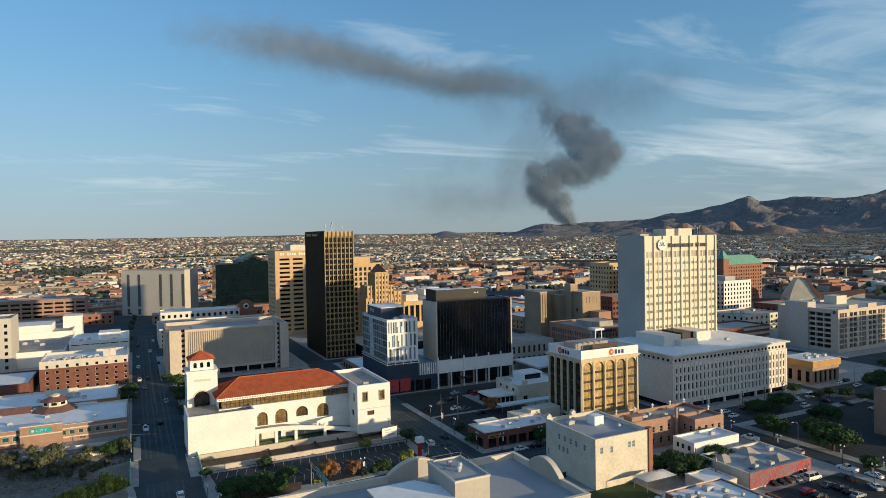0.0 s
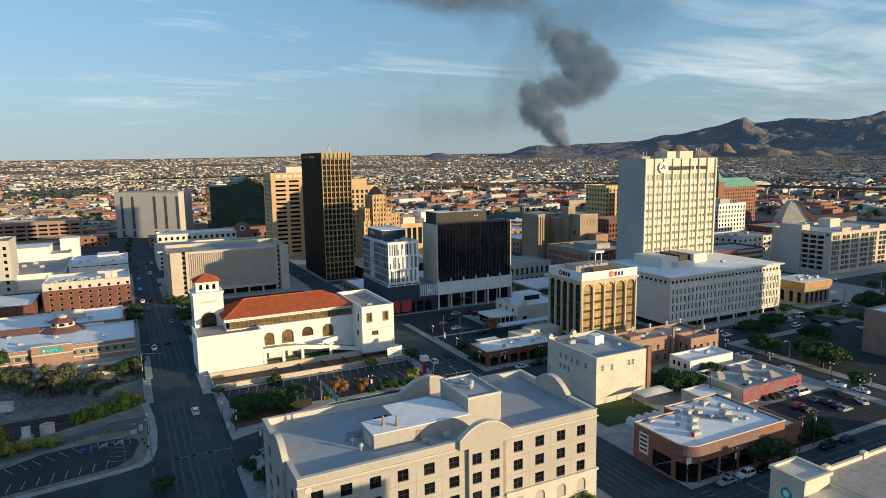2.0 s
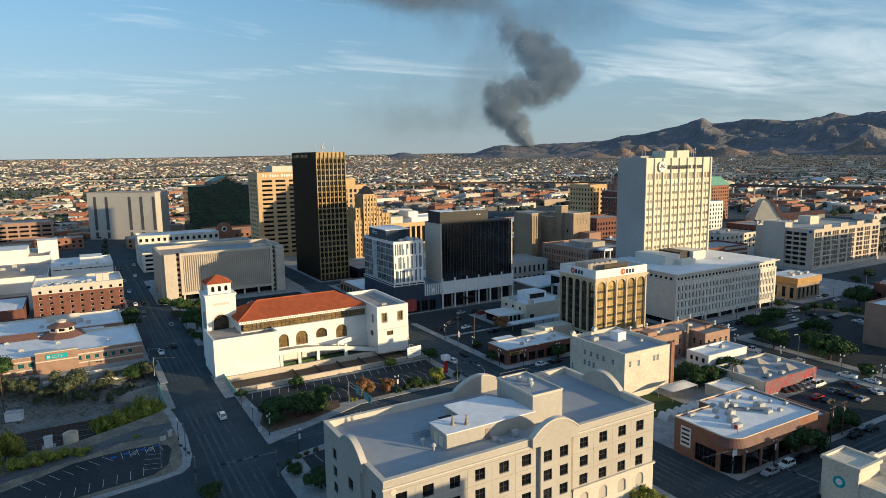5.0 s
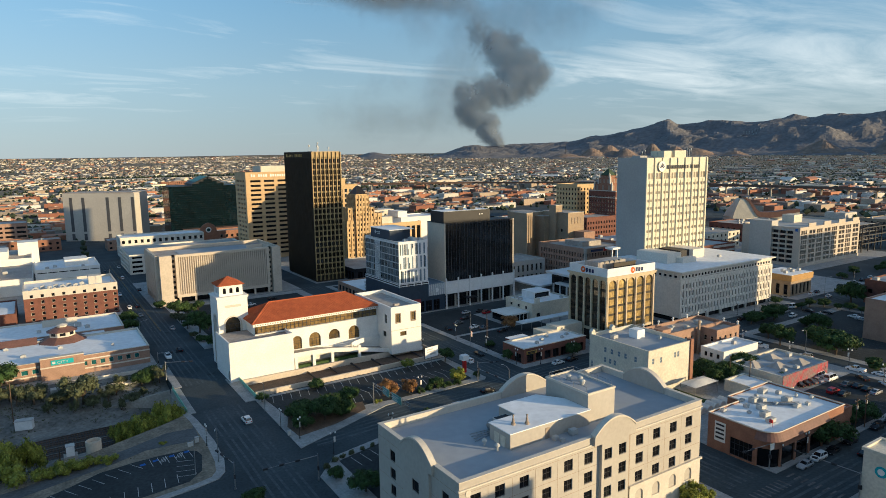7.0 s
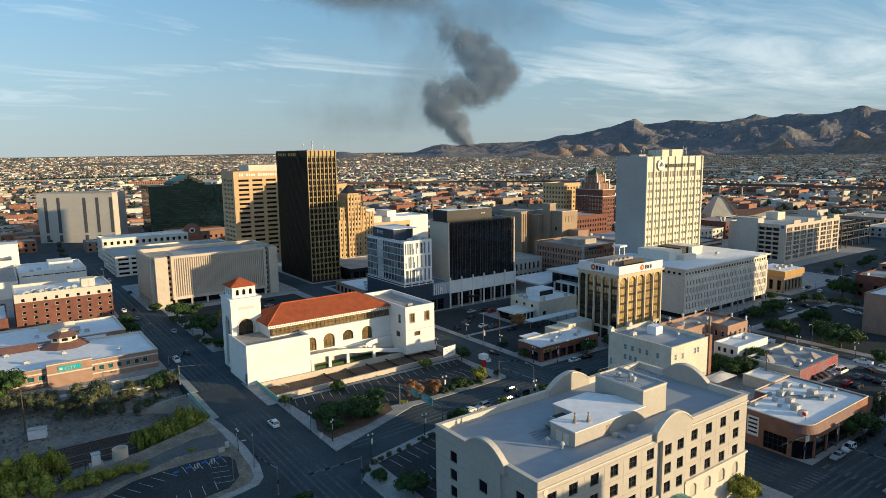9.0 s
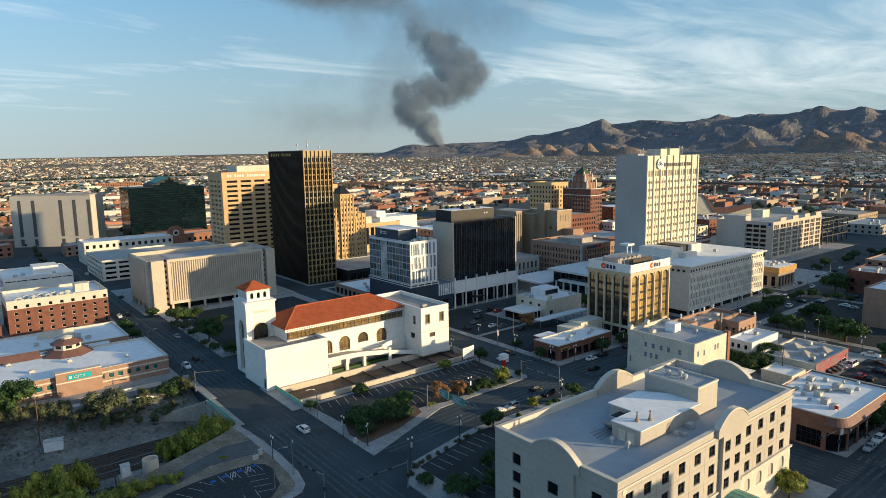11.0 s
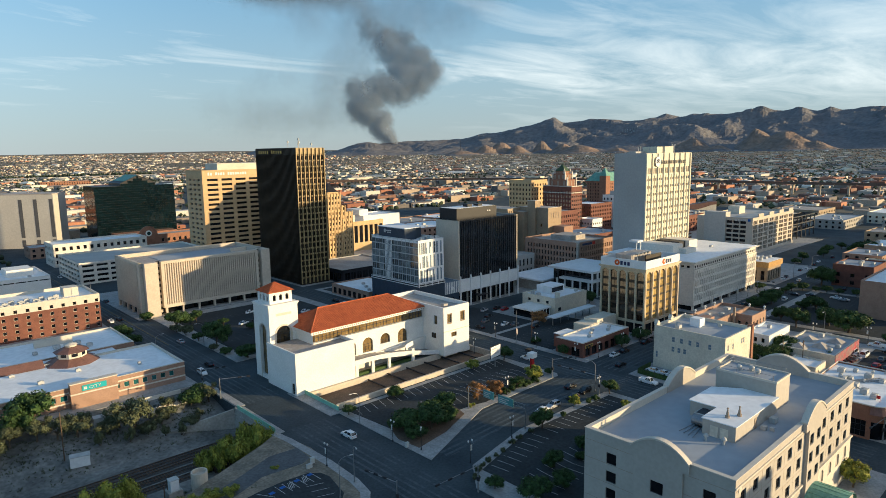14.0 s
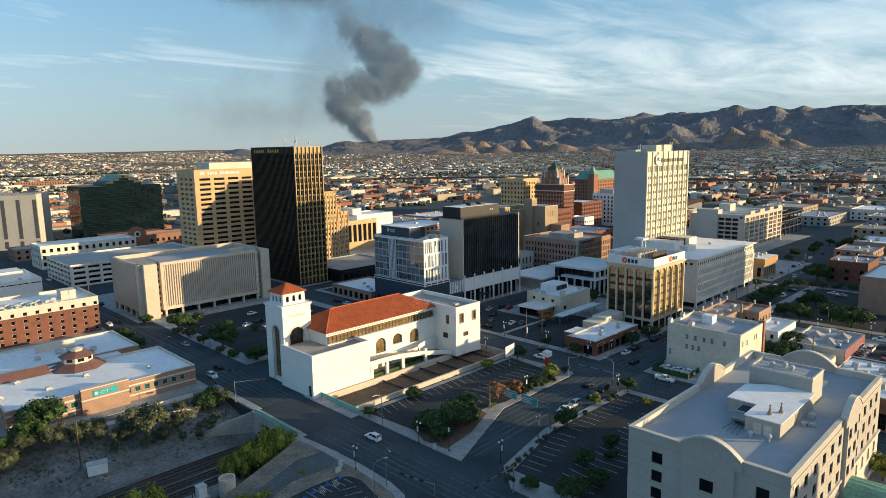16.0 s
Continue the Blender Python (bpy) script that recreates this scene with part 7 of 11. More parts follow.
def orange_row():
    root = thing("commercial_building", (165, 158, 0), "three-storey orange brick building with white urns", "building")
    x0, x1, y0, y1, top = 140.5, 181, 147.5, 164.5, 9.6
    gl = [M["stone_trim"], M["glass_dark"]]
    shell(root, x0, x1, y0 + 6.5, y1, top, M["brick_tan"], M["roof_tan"], grid_holes([143 + 3.4 * i for i in range(11)], 1.1, [1.4, 5.2], 1.9), grid_holes([156, 160], 1.1, [1.4, 5.2], 1.9), gl, (1, 2), 0.2, 1.0, back=False)
    w2 = Shape()
    facade(root, w2, "-y", y0, 168, 181, 0, 9.5, grid_holes([170 + 3 * i for i in range(4)], 1.1, [1.4, 5.2], 1.9), 0.2, gl, (1, 2))
    facade(root, w2, "-x", 168, y0, y0 + 6.5, 0, 9.5, grid_holes([149.4, 152], 1.1, [1.4, 5.2], 1.9), 0.2, gl, (1, 2))
    facade(root, w2, "+x", 181, y0, y0 + 6.5, 0, 9.5, [], 0.2)
    part("rear_wing", w2, M["brick_tan"], root)
    flat_roof(root, 168, 181, y0, y0 + 6.5, 8.6, 9.5, 0.3, M["roof_tan"], M["brick_tan"])
    urn = Shape().ring(0, 0, 0, 0.5, 0.35, 0.25, 8).ring(0, 0, 0.5, 1.0, 0.2, 0.5, 8).ring(0, 0, 1.0, 1.5, 0.5, 0.1, 8).mesh("urn", M["stucco"])
    for x in (142, 150, 158, 166, 174, 180.6):
        part("urn", urn, None, root, place=(x, y1 - 0.3, top + 0.1))
    for y in (148, 153.5):
        part("urn", urn, None, root, place=(180.6, y, top + 0.1))
    part("tank_room", Shape().box(148, 152.5, 154.5, 158, 8.6, 11.2), M["brick_tan"], root)
    part("chimney", Shape().box(165.2, 165.9, 152.6, 153.3, 0, 12.4), M["stone_dark"], root)
    roof_units(root, [(156, 158, 2, 1.6, 1.2), (160, 160, 1.6, 1.4, 1.0), (172, 158, 2.4, 2, 1.3), (164, 156.5, 1.5, 1.5, 1.1)], 8.6)
    r2 = thing("commercial_building", (166, 141, 0), "low white building with pale flat roof", "building")
    shell(r2, 156.3, 175.4, 137, 145.4, 6.6, M["stucco"], M["roof_white"], grid_holes([160, 165, 170], 1.4, [1.5], 1.6), grid_holes([139, 141.5, 143.5], 1.1, [1.0, 3.8], 1.6), gl, (1, 1), 0.15, 0.5, back=False)
    roof_units(r2, [(168, 141, 1.4, 1.2, 1.1)], 6.1)
    r3 = thing("commercial_building", (165, 124, 0), "low grey-roofed row with a painted mural wall", "building")
    shell(r3, 154, 179.4, 116.2, 133, 4.8, M["cream_stucco"], M["membrane"], [], [], gl, deck=0.5, back=False)
    part("mural", Shape().box(154.0, 179.4, 116.05, 116.2, 0.6, 5.0), M["mural_pink"], r3, "pink and teal painted mural")
    for k, (x, y) in enumerate(((158, 128), (163, 123), (169, 128.5), (172, 121))):
        part("hipped_roof", Shape().faces([(x - 2.6, y - 2.6, 4.3), (x + 2.6, y - 2.6, 4.3), (x + 2.6, y + 2.6, 4.3), (x - 2.6, y + 2.6, 4.3), (x - 0.6, y, 6.0), (x + 0.6, y, 6.0)], [(0, 1, 5, 4), (1, 2, 5), (2, 3, 4, 5), (3, 0, 4)]), M["roof_tan"], r3)
    roof_units(r3, [(165, 118, 1.6, 1.4, 1.1), (160, 119, 1.4, 1.2, 0.9), (175, 126, 1.8, 1.4, 1.2)], 4.3)
    r4 = thing("shed_building", (145, 122, 0), "small white flat-roofed shed", "building")
    shell(r4, 142, 151.5, 118, 127, 3.4, M["cream_stucco"], M["roof_white"], [(144, 145, 0.2, 2.3)], [], gl, deck=0.3, back=False)


def corner_shop():
    root = thing("corner_shop", (121, 101, 0), "brown brick shop with rounded corner and white roof", "shop")
    x0, x1, y0, y1, top = 105.6, 137.0, 91.4, 107.3, 8.6
    br = M["brick_orange"]
    r = 3.6
    arc = [(x0 + r - r * math.cos(math.pi / 2 * i / 8), y0 + r - r * math.sin(math.pi / 2 * i / 8)) for i in range(9)]
    # street walls round the corner; the lower storey is glazed behind piers
    up = Shape()
    pts = [(x0, y1)] + arc + [(x1, y0), (x1, 110.8), (118.5, 110.8), (118.5, y1)]
    n = len(pts)
    for i in range(n):
        (xa, ya), (xb, yb) = pts[i], pts[(i + 1) % n]
        lo = 4.6 if (1 <= i <= 9 or i == 0) else 0.0
        up.poly([(xa, ya, lo), (xb, yb, lo), (xb, yb, top), (xa, ya, top)])
    part("upper_wall", up, br, root)
    part("roof", Shape().prism([(x * 0.999 + 0.12, y * 0.999 + 0.1) for x, y in pts], top - 0.7, top - 0.5), M["roof_white"], root)
    cap, can = Shape(), Shape()
    for i in range(n):
        (xa, ya), (xb, yb) = pts[i], pts[(i + 1) % n]
        cap.rod((xa, ya, top), (xb, yb, top), 0.16, n=5)
    part("coping", cap, M["stone_trim"], root)
    skirt = arc + [(x1 - 8, y0)]
    for (xa, ya), (xb, yb) in zip(skirt, skirt[1:]):
        o = 1.0
        da = Vector((xa - x0 - r if xa < x0 + r else 0, ya - y0 - r, 0)).normalized() * o
        db = Vector((xb - x0 - r if xb < x0 + r else 0, yb - y0 - r, 0)).normalized() * o
        can.faces([(xa, ya, 8.3), (xb, yb, 8.3), (xb + db.x, yb + db.y, 6.7), (xa + da.x, ya + da.y, 6.7), (xb, yb, 6.7), (xa, ya, 6.7)], [(0, 1, 2, 3), (3, 2, 4, 5)])
    part("metal_awning", can, M["rust_roof"], root, "sloping red-brown metal awning")
    gl = Shape()
    for i in range(len(arc) - 1):
        gl.poly([(arc[i][0] + 0.3, arc[i][1] + 0.3, 0.2), (arc[i + 1][0] + 0.3, arc[i + 1][1] + 0.3, 0.2), (arc[i + 1][0] + 0.3, arc[i + 1][1] + 0.3, 4.7), (arc[i][0] + 0.3, arc[i][1] + 0.3, 4.7)])
    gl.poly([(x0 + r, y0 + 0.3, 0.2), (x1 - 6, y0 + 0.3, 0.2), (x1 - 6, y0 + 0.3, 4.7), (x0 + r, y0 + 0.3, 4.7)])
    part("shop_glass", gl, M["glass_dark"], root)
    part("lower_wall", Shape().box(x0, x0 + 0.4, 101.8, y1, 0, 4.7).box(x1 - 6, x1, y0, y0 + 0.4, 0, 4.7).box(x0, x0 + 0.4, y0 + r - 0.2, y0 + r + 0.5, 0, 4.7), br, root)
    lg = Shape()
    facade(root, lg, "-x", x0 - 0.05, 95.4, 101.8, 0, 6.6, [(95.8, 101.4, 0.4, 6.2)], 0.3, [M["steel_dark"], M["glass_dark"]], (5, 4))
    part("window_wall", lg, br, root)
    for i in range(4):
        part("pier", Shape().box(x0 + r + 6 * i, x0 + r + 0.6 + 6 * i, y0 - 0.03, y0 + 0.4, 0, 4.7), br, root)
    sb = Shape().box(x0 - 0.14, x0, 102.6, 105.4, 2.4, 7.2)
    sg = part("sign_board", sb, M["stucco"], root, "white sign boards with unreadable lines")
    bars = Shape()
    for z in (6.3, 5.2, 4.2, 3.1):
        bars.box(x0 - 0.17, x0 - 0.14, 102.9, 105.1, z, z + 0.45)
    part("sign_bars", bars, M["steel_dark"], sg)
    part("sign_board", Shape().box(x0 + 0.2, x0 + 1.6, y0 + 0.3, y0 + 0.5, 4.9, 6.3), M["stucco"], root)
    roof_units(root, [(114, 98, 2.2, 1.6, 1.3), (117.5, 101, 2.0, 1.6, 1.2), (112, 95.5, 2.2, 1.4, 1.1), (120, 104.5, 2.0, 1.6, 1.4), (122, 103.4, 1.6, 1.6, 1.2), (128, 107, 2.2, 1.6, 1.1), (127.5, 100.2, 2.2, 1.8, 1.2), (126, 97.0, 1.8, 1.2, 1.0), (109, 105.6, 1.4, 1.0, 0.8), (133, 101, 0.6, 0.6, 0.9), (116, 104, 1.2, 1.0, 0.9), (119, 107, 1.0, 0.9, 0.7), (123.5, 100.8, 0.9, 0.9, 0.8), (131, 104.5, 1.4, 1.0, 0.9), (130, 96.5, 1.1, 0.9, 0.7), (124.2, 106.4, 0.8, 0.8, 0.9), (135, 98.2, 1.0, 0.8, 0.7), (113.4, 101.6, 0.8, 0.8, 0.6)], top - 0.5)
    ducts = Shape()
    ducts.rod((120.5, 104, 8.5), (128, 97.5, 8.5), 0.25).rod((121.5, 104, 8.5), (129.5, 98.5, 8.5), 0.18).rod((115, 99, 8.4), (121, 103, 8.4), 0.15)
    part("roof_ducts", ducts, M["steel"], root)
    part("flag", Shape().rod((110.8, 94.4, 8.1), (110.8, 94.4, 9.8), 0.05).box(110.7, 110.9, 94.5, 95.2, 9.0, 9.8), M["red_paint"], root)
    r2 = thing("shop_annex", (146, 97, 0), "lower brick annex with a weathered roof", "building")
    shell(r2, 137.05, 146, 93.5, 105, 5.4, br, M["roof_white"], [], [], deck=0.5, back=False)


def corner_tower_building():
    root = thing("corner_building", (130, 68, 0), "cream stucco building with a square corner tower", "building")
    x0, y1 = 109.0, 74.6
    part("tower", Shape().box(x0, 116.4, 67.8, y1, 0, 11.2), M["cream_stucco"], root)
    part("tower_roof", Shape().box(x0 + 0.4, 116.0, 68.2, y1 - 0.4, 11.0, 11.1), M["membrane"], root)
    rim = Shape()
    for a in ((x0 - 0.3, 116.7, 67.5, 68.1), (x0 - 0.3, 116.7, y1 - 0.3, y1 + 0.3), (x0 - 0.3, x0 + 0.3, 68.1, y1 - 0.3), (116.1, 116.7, 68.1, y1 - 0.3)):
        rim.box(*a, 11.0, 11.7)
    part("tower_cornice", rim, M["cream_stucco"], root)
    part("wall", Shape().box(116.4, 190, 40, 71.0, 0, 9.4), M["cream_stucco"], root)
    part("roof", Shape().box(116.8, 189.6, 40.4, 70.4, 9.4, 9.5), M["roof_tan"], root)
    part("parapet", Shape().box(116.4, 190, 70.4, 71.0, 9.4, 10.3).box(116.4, 190, 40, 40.6, 9.4, 10.3), M["cream_stucco"], root)
    for i in range(6):
        part("parapet_post", Shape().box(119 + 12 * i, 120.4 + 12 * i, 70.2, 71.2, 9.4, 10.9), M["cream_stucco"], root)
    part("side_block", Shape().box(x0 + 0.5, 116.4, 40, 67.8, 0, 8.6), M["cream_stucco"], root)
    part("emblem_ring", Shape().rod((x0 - 0.08, 71.2, 7.6), (x0, 71.2, 7.6), 1.15, n=20), M["teal_sign"], root)
    part("emblem_ring", Shape().rod((x0 - 0.12, 71.2, 7.6), (x0 - 0.08, 71.2, 7.6), 0.65, n=20), M["stucco"], root)


def low_shops():
    root = thing("corner_store", (122, 185, 0), "single-storey brick store with white flat roof", "shop")
    gl = [M["steel_dark"], M["glass_dark"]]
    shell(root, 108.4, 137.5, 179.6, 191.0, 5.3, M["brick_red"], M["roof_white"], grid_holes([111.4 + 3.9 * i for i in range(7)], 2.9, [0.3], 2.9), [(181, 184.5, 0.3, 3.2)], gl, (2, 1), 0.4, 0.4, back=False, rim_mat=M["stone_trim"])
    part("sign_board", Shape().box(109.6, 114.2, 179.42, 179.6, 3.3, 4.4), M["gold_paint"], root, "yellow sign board with unreadable lines")
    part("sign_bars", Shape().box(110, 113.8, 179.38, 179.42, 3.85, 4.15).box(110, 113.2, 179.38, 179.42, 3.45, 3.7), M["steel_dark"], root)
    part("rear_wing", Shape().box(113, 121, 191, 195.4, 0, 4.9), M["brick_red"], root)
    part("wing_roof", Shape().box(112.9, 121.1, 191.05, 195.5, 4.9, 5.1), M["roof_white"], root)
    part("rear_wing", Shape().box(128, 147, 191, 197.5, 0, 5.6).box(134, 147, 191, 197, 5.6, 6.6), M["cream_stucco"], root)
    roof_units(root, [(117 + 4 * i, 183 + (i % 3) * 2, 1.2, 1.0, 0.8) for i in range(5)], 4.9)
    r2 = thing("stucco_building", (158, 228, 0), "low cream stucco building with plant on its roof", "building")
    shell(r2, 148.5, 172, 222, 240, 7.4, M["cream_stucco"], M["roof_white"], [(151, 153, 1.4, 3.0)], grid_holes([226, 231, 236], 1.4, [4.6], 1.2), [M["steel_dark"], M["glass_dark"]], (1, 1), 0.15, 0.5, back=False)
    part("roof_room", Shape().box(156, 166, 230, 238, 6.9, 10.2), M["roof_white"], r2)
    part("roof_room_glass", Shape().box(157, 165, 229.9, 230, 7.6, 9.6), M["glass_dark"], r2)
    part("tank", Shape().ring(153, 224, 6.9, 9.0, 1.2, 1.2, 12), M["cream_stucco"], r2)
    part("colonnade", Shape().box(137, 148.5, 224, 236, 3.2, 3.9), M["stucco"], r2)
    part("colonnade_glass", Shape().box(137.6, 148.5, 225, 235.6, 0, 3.2), M["glass_dark"], r2)
    for i in range(6):
        part("colonnade_post", Shape().box(137.1 + 2.1 * i, 137.4 + 2.1 * i, 224.1, 224.4, 0, 3.2), M["stucco"], r2)
    roof_units(r2, [(150, 232, 1.6, 1.4, 1.2), (151, 236, 1.6, 1.4, 1.2), (168, 225, 1.4, 1.2, 1.0)], 6.9)
    r3 = thing("car_canopy", (148, 212, 0), "long white flat canopy over parking bays", "canopy")
    part("canopy_roof", Shape().box(134, 163, 210.8, 215.0, 3.3, 3.7), M["white_panel"], r3)
    for i in range(6):
        part("canopy_post", Shape().box(135 + 5.2 * i, 135.25 + 5.2 * i, 212.6, 212.9, 0.1, 3.3), M["steel"], r3)
    r4 = thing("glass_pavilion", (200, 240, 0), "glass banking pavilion with white flat roofs", "building")
    part("glass_wall", Shape().box(187, 212, 229, 252, 0.1, 12.4), M["glass"], r4)
    part("roof_slab", Shape().box(184.6, 214, 226.8, 254, 12.4, 13.4), M["white_panel"], r4)
    part("floor_slab", Shape().box(183.4, 200, 226.4, 246, 8.0, 8.9), M["white_panel"], r4)
    for i in range(6):
        part("column", Shape().box(184.6 + 4.4 * i, 185.3 + 4.4 * i, 227.4, 228.1, 0.1, 12.4), M["white_panel"], r4)
    for i in range(5):
        part("column", Shape().box(184.0, 184.6, 229 + 4.6 * i, 229.7 + 4.6 * i, 0.1, 8.0), M["white_panel"], r4)
    r5 = thing("drive_canopy", (198, 266, 0), "wide low white canopy roof", "canopy")
    part("canopy_roof", Shape().box(181, 214, 254.5, 278, 5.2, 6.0), M["roof_white"], r5)
    part("canopy_wall", Shape().box(183, 212, 257, 276, 0.1, 5.2), M["concrete"], r5)
    r6 = thing("classic_building", (192, 300, 0), "grey stone building with tall narrow windows", "building")
    shell(r6, 176, 210, 283, 305, 13.5, M["concrete_grey"], M["roof_tan"], grid_holes([178.5 + 3.2 * i for i in range(10)], 1.3, [2, 7.5], 3.6), grid_holes([286 + 3.2 * i for i in range(6)], 1.3, [2, 7.5], 3.6), gl, (1, 2), 0.4, 0.8, back=False)


def brown_office():
    root = thing("office_building", (230, 275, 0), "six-storey brown ribbed office building", "building")
    x0, x1, y0, y1, top = 216, 250, 258, 295, 20.8
    shell(root, x0, x1, y0, y1, top, M["brick_tan"], M["roof_tan"], grid_holes([x0 + 1.6 + 2.05 * i for i in range(16)], 1.0, [2.4 + 3.4 * k for k in range(5)], 2.3), grid_holes([y0 + 1.6 + 2.05 * i for i in range(17)], 1.0, [2.4 + 3.4 * k for k in range(5)], 2.3), [M["brick_tan"], M["glass_dark"]], (1, 1), 0.5, 1.0, back=False)
    part("corner_pier", Shape().box(x0 - 0.3, x0 + 1.0, y0 - 0.3, y0 + 1.0, 0, top), M["concrete"], root)
    part("roof_room", Shape().box(226, 240, 270, 284, 19.8, 22.6), M["roof_tan"], root)
    part("sign_bar", Shape().box(x0 + 4, x0 + 13, y0 - 0.1, y0 - 0.01, 18.9, 20.1), M["navy_paint"], root)
    part("sign_bar", Shape().box(x0 + 13.5, x0 + 16, y0 - 0.1, y0 - 0.01, 18.7, 20.3), M["red_paint"], root)


def plaza_theatre():
    root = thing("theatre_building", (238, 318, 0), "windowless tan brick theatre with stepped blocks", "building")
    t = M["theatre_tan"]
    for name, x0, x1, y0, y1, z in (("side_wing", 224.2, 229.0, 315.5, 331, 35.2), ("stage_block", 229.0, 242, 321, 340, 35.0), ("tower_block", 240.0, 245.2, 307, 313, 39.7), ("main_block", 242.0, 255.2, 298.4, 321, 35.5), ("link_block", 236.0, 242.0, 313, 321, 33.0)):
        b = part(name, Shape().box(x0, x1, y0, y1, 0, z), t, root)
        part("coping", Shape().box(x0 - 0.15, x1 + 0.15, y0 - 0.15, y0 + 0.4, z, z + 0.3).box(x0 - 0.15, x0 + 0.4, y0 + 0.4, y1, z, z + 0.3), M["stone_trim"], b)
        part("roof", Shape().box(x0 + 0.4, x1 - 0.2, y0 + 0.4, y1 - 0.2, z, z + 0.12), M["roof_tan"], b)
    part("low_block", Shape().box(247, 256, 290, 298.4, 0, 24.5), M["brick_tan"], root)
    for x in (244.8, 247.2, 249.6, 252.0):
        part("niche", Shape().box(x, x + 0.9, 298.25, 298.4, 29.0, 32.6), M["stone_dark"], root)
    for z in (12, 18, 24):
        for y in (303, 308, 314):
            part("side_window", Shape().box(241.86, 242.0, y, y + 1.1, z, z + 1.8), M["glass_dark"], root)
    for i in range(3):
        part("buttress", Shape().box(224.2 + 1.7 * i, 225.0 + 1.7 * i, 315.1, 315.5, 0, 34.0), t, root)


def garage():
    root = thing("parking_garage", (395, 250, 0), "eight-level concrete parking garage with open decks", "garage")
    x0, x1, y0, y1, top = 362.6, 436, 224.6, 262, 24.4
    c = M["concrete_tan"]
    part("stair_tower", Shape().box(361.6, 369, 242.0, 256.5, 0, 27.4), M["concrete_grey_light"], root)
    rows = [1.6 + 3.0 * k for k in range(7)]
    w = Shape()
    fr = []
    for i in range(8):
        a = x0 + 1.2 + 9.0 * i
        wide = 6.6 if i % 2 else 3.4
        for z in rows:
            if wide > 5:
                fr += [(a + 0.4, a + 3.5, z + 0.4, z + 2.65), (a + 4.1, a + 7.4, z + 0.4, z + 2.65)]
            else:
                fr += [(a + 0.2, a + 2.1, z + 0.3, z + 2.75), (a + 2.5, a + 4.4, z + 0.3, z + 2.75), (a + 4.8, a + 6.7, z + 0.3, z + 2.75)]
    lf = [(y0 + 4.2 + 4.6 * j, y0 + 8.3 + 4.6 * j, z + 0.5, z + 2.5) for j in range(3) for z in rows]
    # dark panels close the deck openings and imitate the shade inside
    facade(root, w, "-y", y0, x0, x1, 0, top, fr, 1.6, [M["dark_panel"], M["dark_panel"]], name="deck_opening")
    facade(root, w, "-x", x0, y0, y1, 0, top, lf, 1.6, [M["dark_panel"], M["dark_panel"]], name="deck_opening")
    facade(root, w, "+x", x1, y0, y1, 0, top, [], 0.6)
    facade(root, w, "+y", y1, x0, x1, 0, top, [], 0.6)
    part("wall", w, c, root)
    part("roof_deck", Shape().box(x0 + 0.4, x1 - 0.4, y0 + 0.4, y1 - 0.4, 22.6, 23.2), M["concrete_grey"], root)
    for i in (1, 3, 5, 7):
        part("pediment", Shape().box(x0 + 0.8 + 9.0 * i - 0.6, x0 + 8.4 + 9.0 * i, y0 - 0.3, y0 + 0.5, 24.4, 26.6), c, root)
    part("base_band", Shape().box(x0 - 0.3, x1 + 0.3, y0 - 0.4, y0 - 0.01, 0, 2.2), c, root)
    part("stair_head", Shape().box(398, 408, 248, 256, 23.2, 28.4), M["cream_stucco"], root)
    sign_bars((5,), 1.8, "-x", (x0 - 0.1, 236.0, 22.0), M["paint_white"], root, wide=8.0)
    part("sign_mark", Shape().box(x0 - 0.12, x0, 226.0, 227.6, 22.0, 23.6), M["paint_blue"], root)
    fr2 = thing("steel_frame", (475, 245, 0), "bare dark steel frame of a half-built block", "building frame")
    for i in range(6):
        for j in range(4):
            x, y = 453 + 9.4 * i, 230 + 10 * j
            part("column", Shape().box(x - 0.3, x + 0.3, y - 0.3, y + 0.3, 0, 17), M["steel_dark"], fr2)
    for z in (5.6, 11.2, 16.6):
        for j in range(4):
            part("beam", Shape().box(452.6, 500.4, 229.75 + 10 * j, 230.25 + 10 * j, z, z + 0.7), M["steel_dark"], fr2)
        for i in range(6):
            part("beam", Shape().box(452.75 + 9.4 * i, 453.25 + 9.4 * i, 230.3, 259.7, z + 0.05, z + 0.65), M["steel_dark"], fr2)
        part("deck", Shape().box(453.4, 490, 238, 259.5, z + 0.7, z + 0.85), M["concrete"], fr2)
    r2 = thing("parking_garage", (325, 290, 0), "long low garage with brick patterned front", "garage")
    shell(r2, 290, 355, 262, 285, 12.5, M["brick_red"], M["concrete_grey"], grid_holes([293 + 3.6 * i for i in range(11)], 1.5, [3.0, 7.2], 1.8), [], [M["stone_trim"], M["glass_dark"]], (1, 1), 0.3, 0.8, back=False)
    for k in range(4):
        part("deck_band", Shape().box(332, 355, 261.6, 261.95, 1.4 + 3 * k, 2.8 + 3 * k), M["concrete_grey"], r2)
    r3 = thing("small_bank", (290, 192, 0), "small tan bank with deep gold-lit cornice", "building")
    shell(r3, 279.8, 298.6, 183.6, 199, 7.6, M["theatre_tan"], M["roof_white"], grid_holes([282.2, 285.6, 289, 292.4, 295.8], 1.7, [0.8], 5.0), grid_holes([186, 190, 194.5], 1.9, [0.8], 5.0), [M["bronze"], M["glass_dark"]], (1, 2), 0.5, 0.4, back=False)
    part("cornice", Shape().box(279.2, 299.2, 183.0, 199.6, 7.7, 10.6), M["cornice_tan"], r3)
    part("roof", Shape().box(279.6, 298.8, 183.4, 199.2, 10.6, 10.7), M["roof_white"], r3)
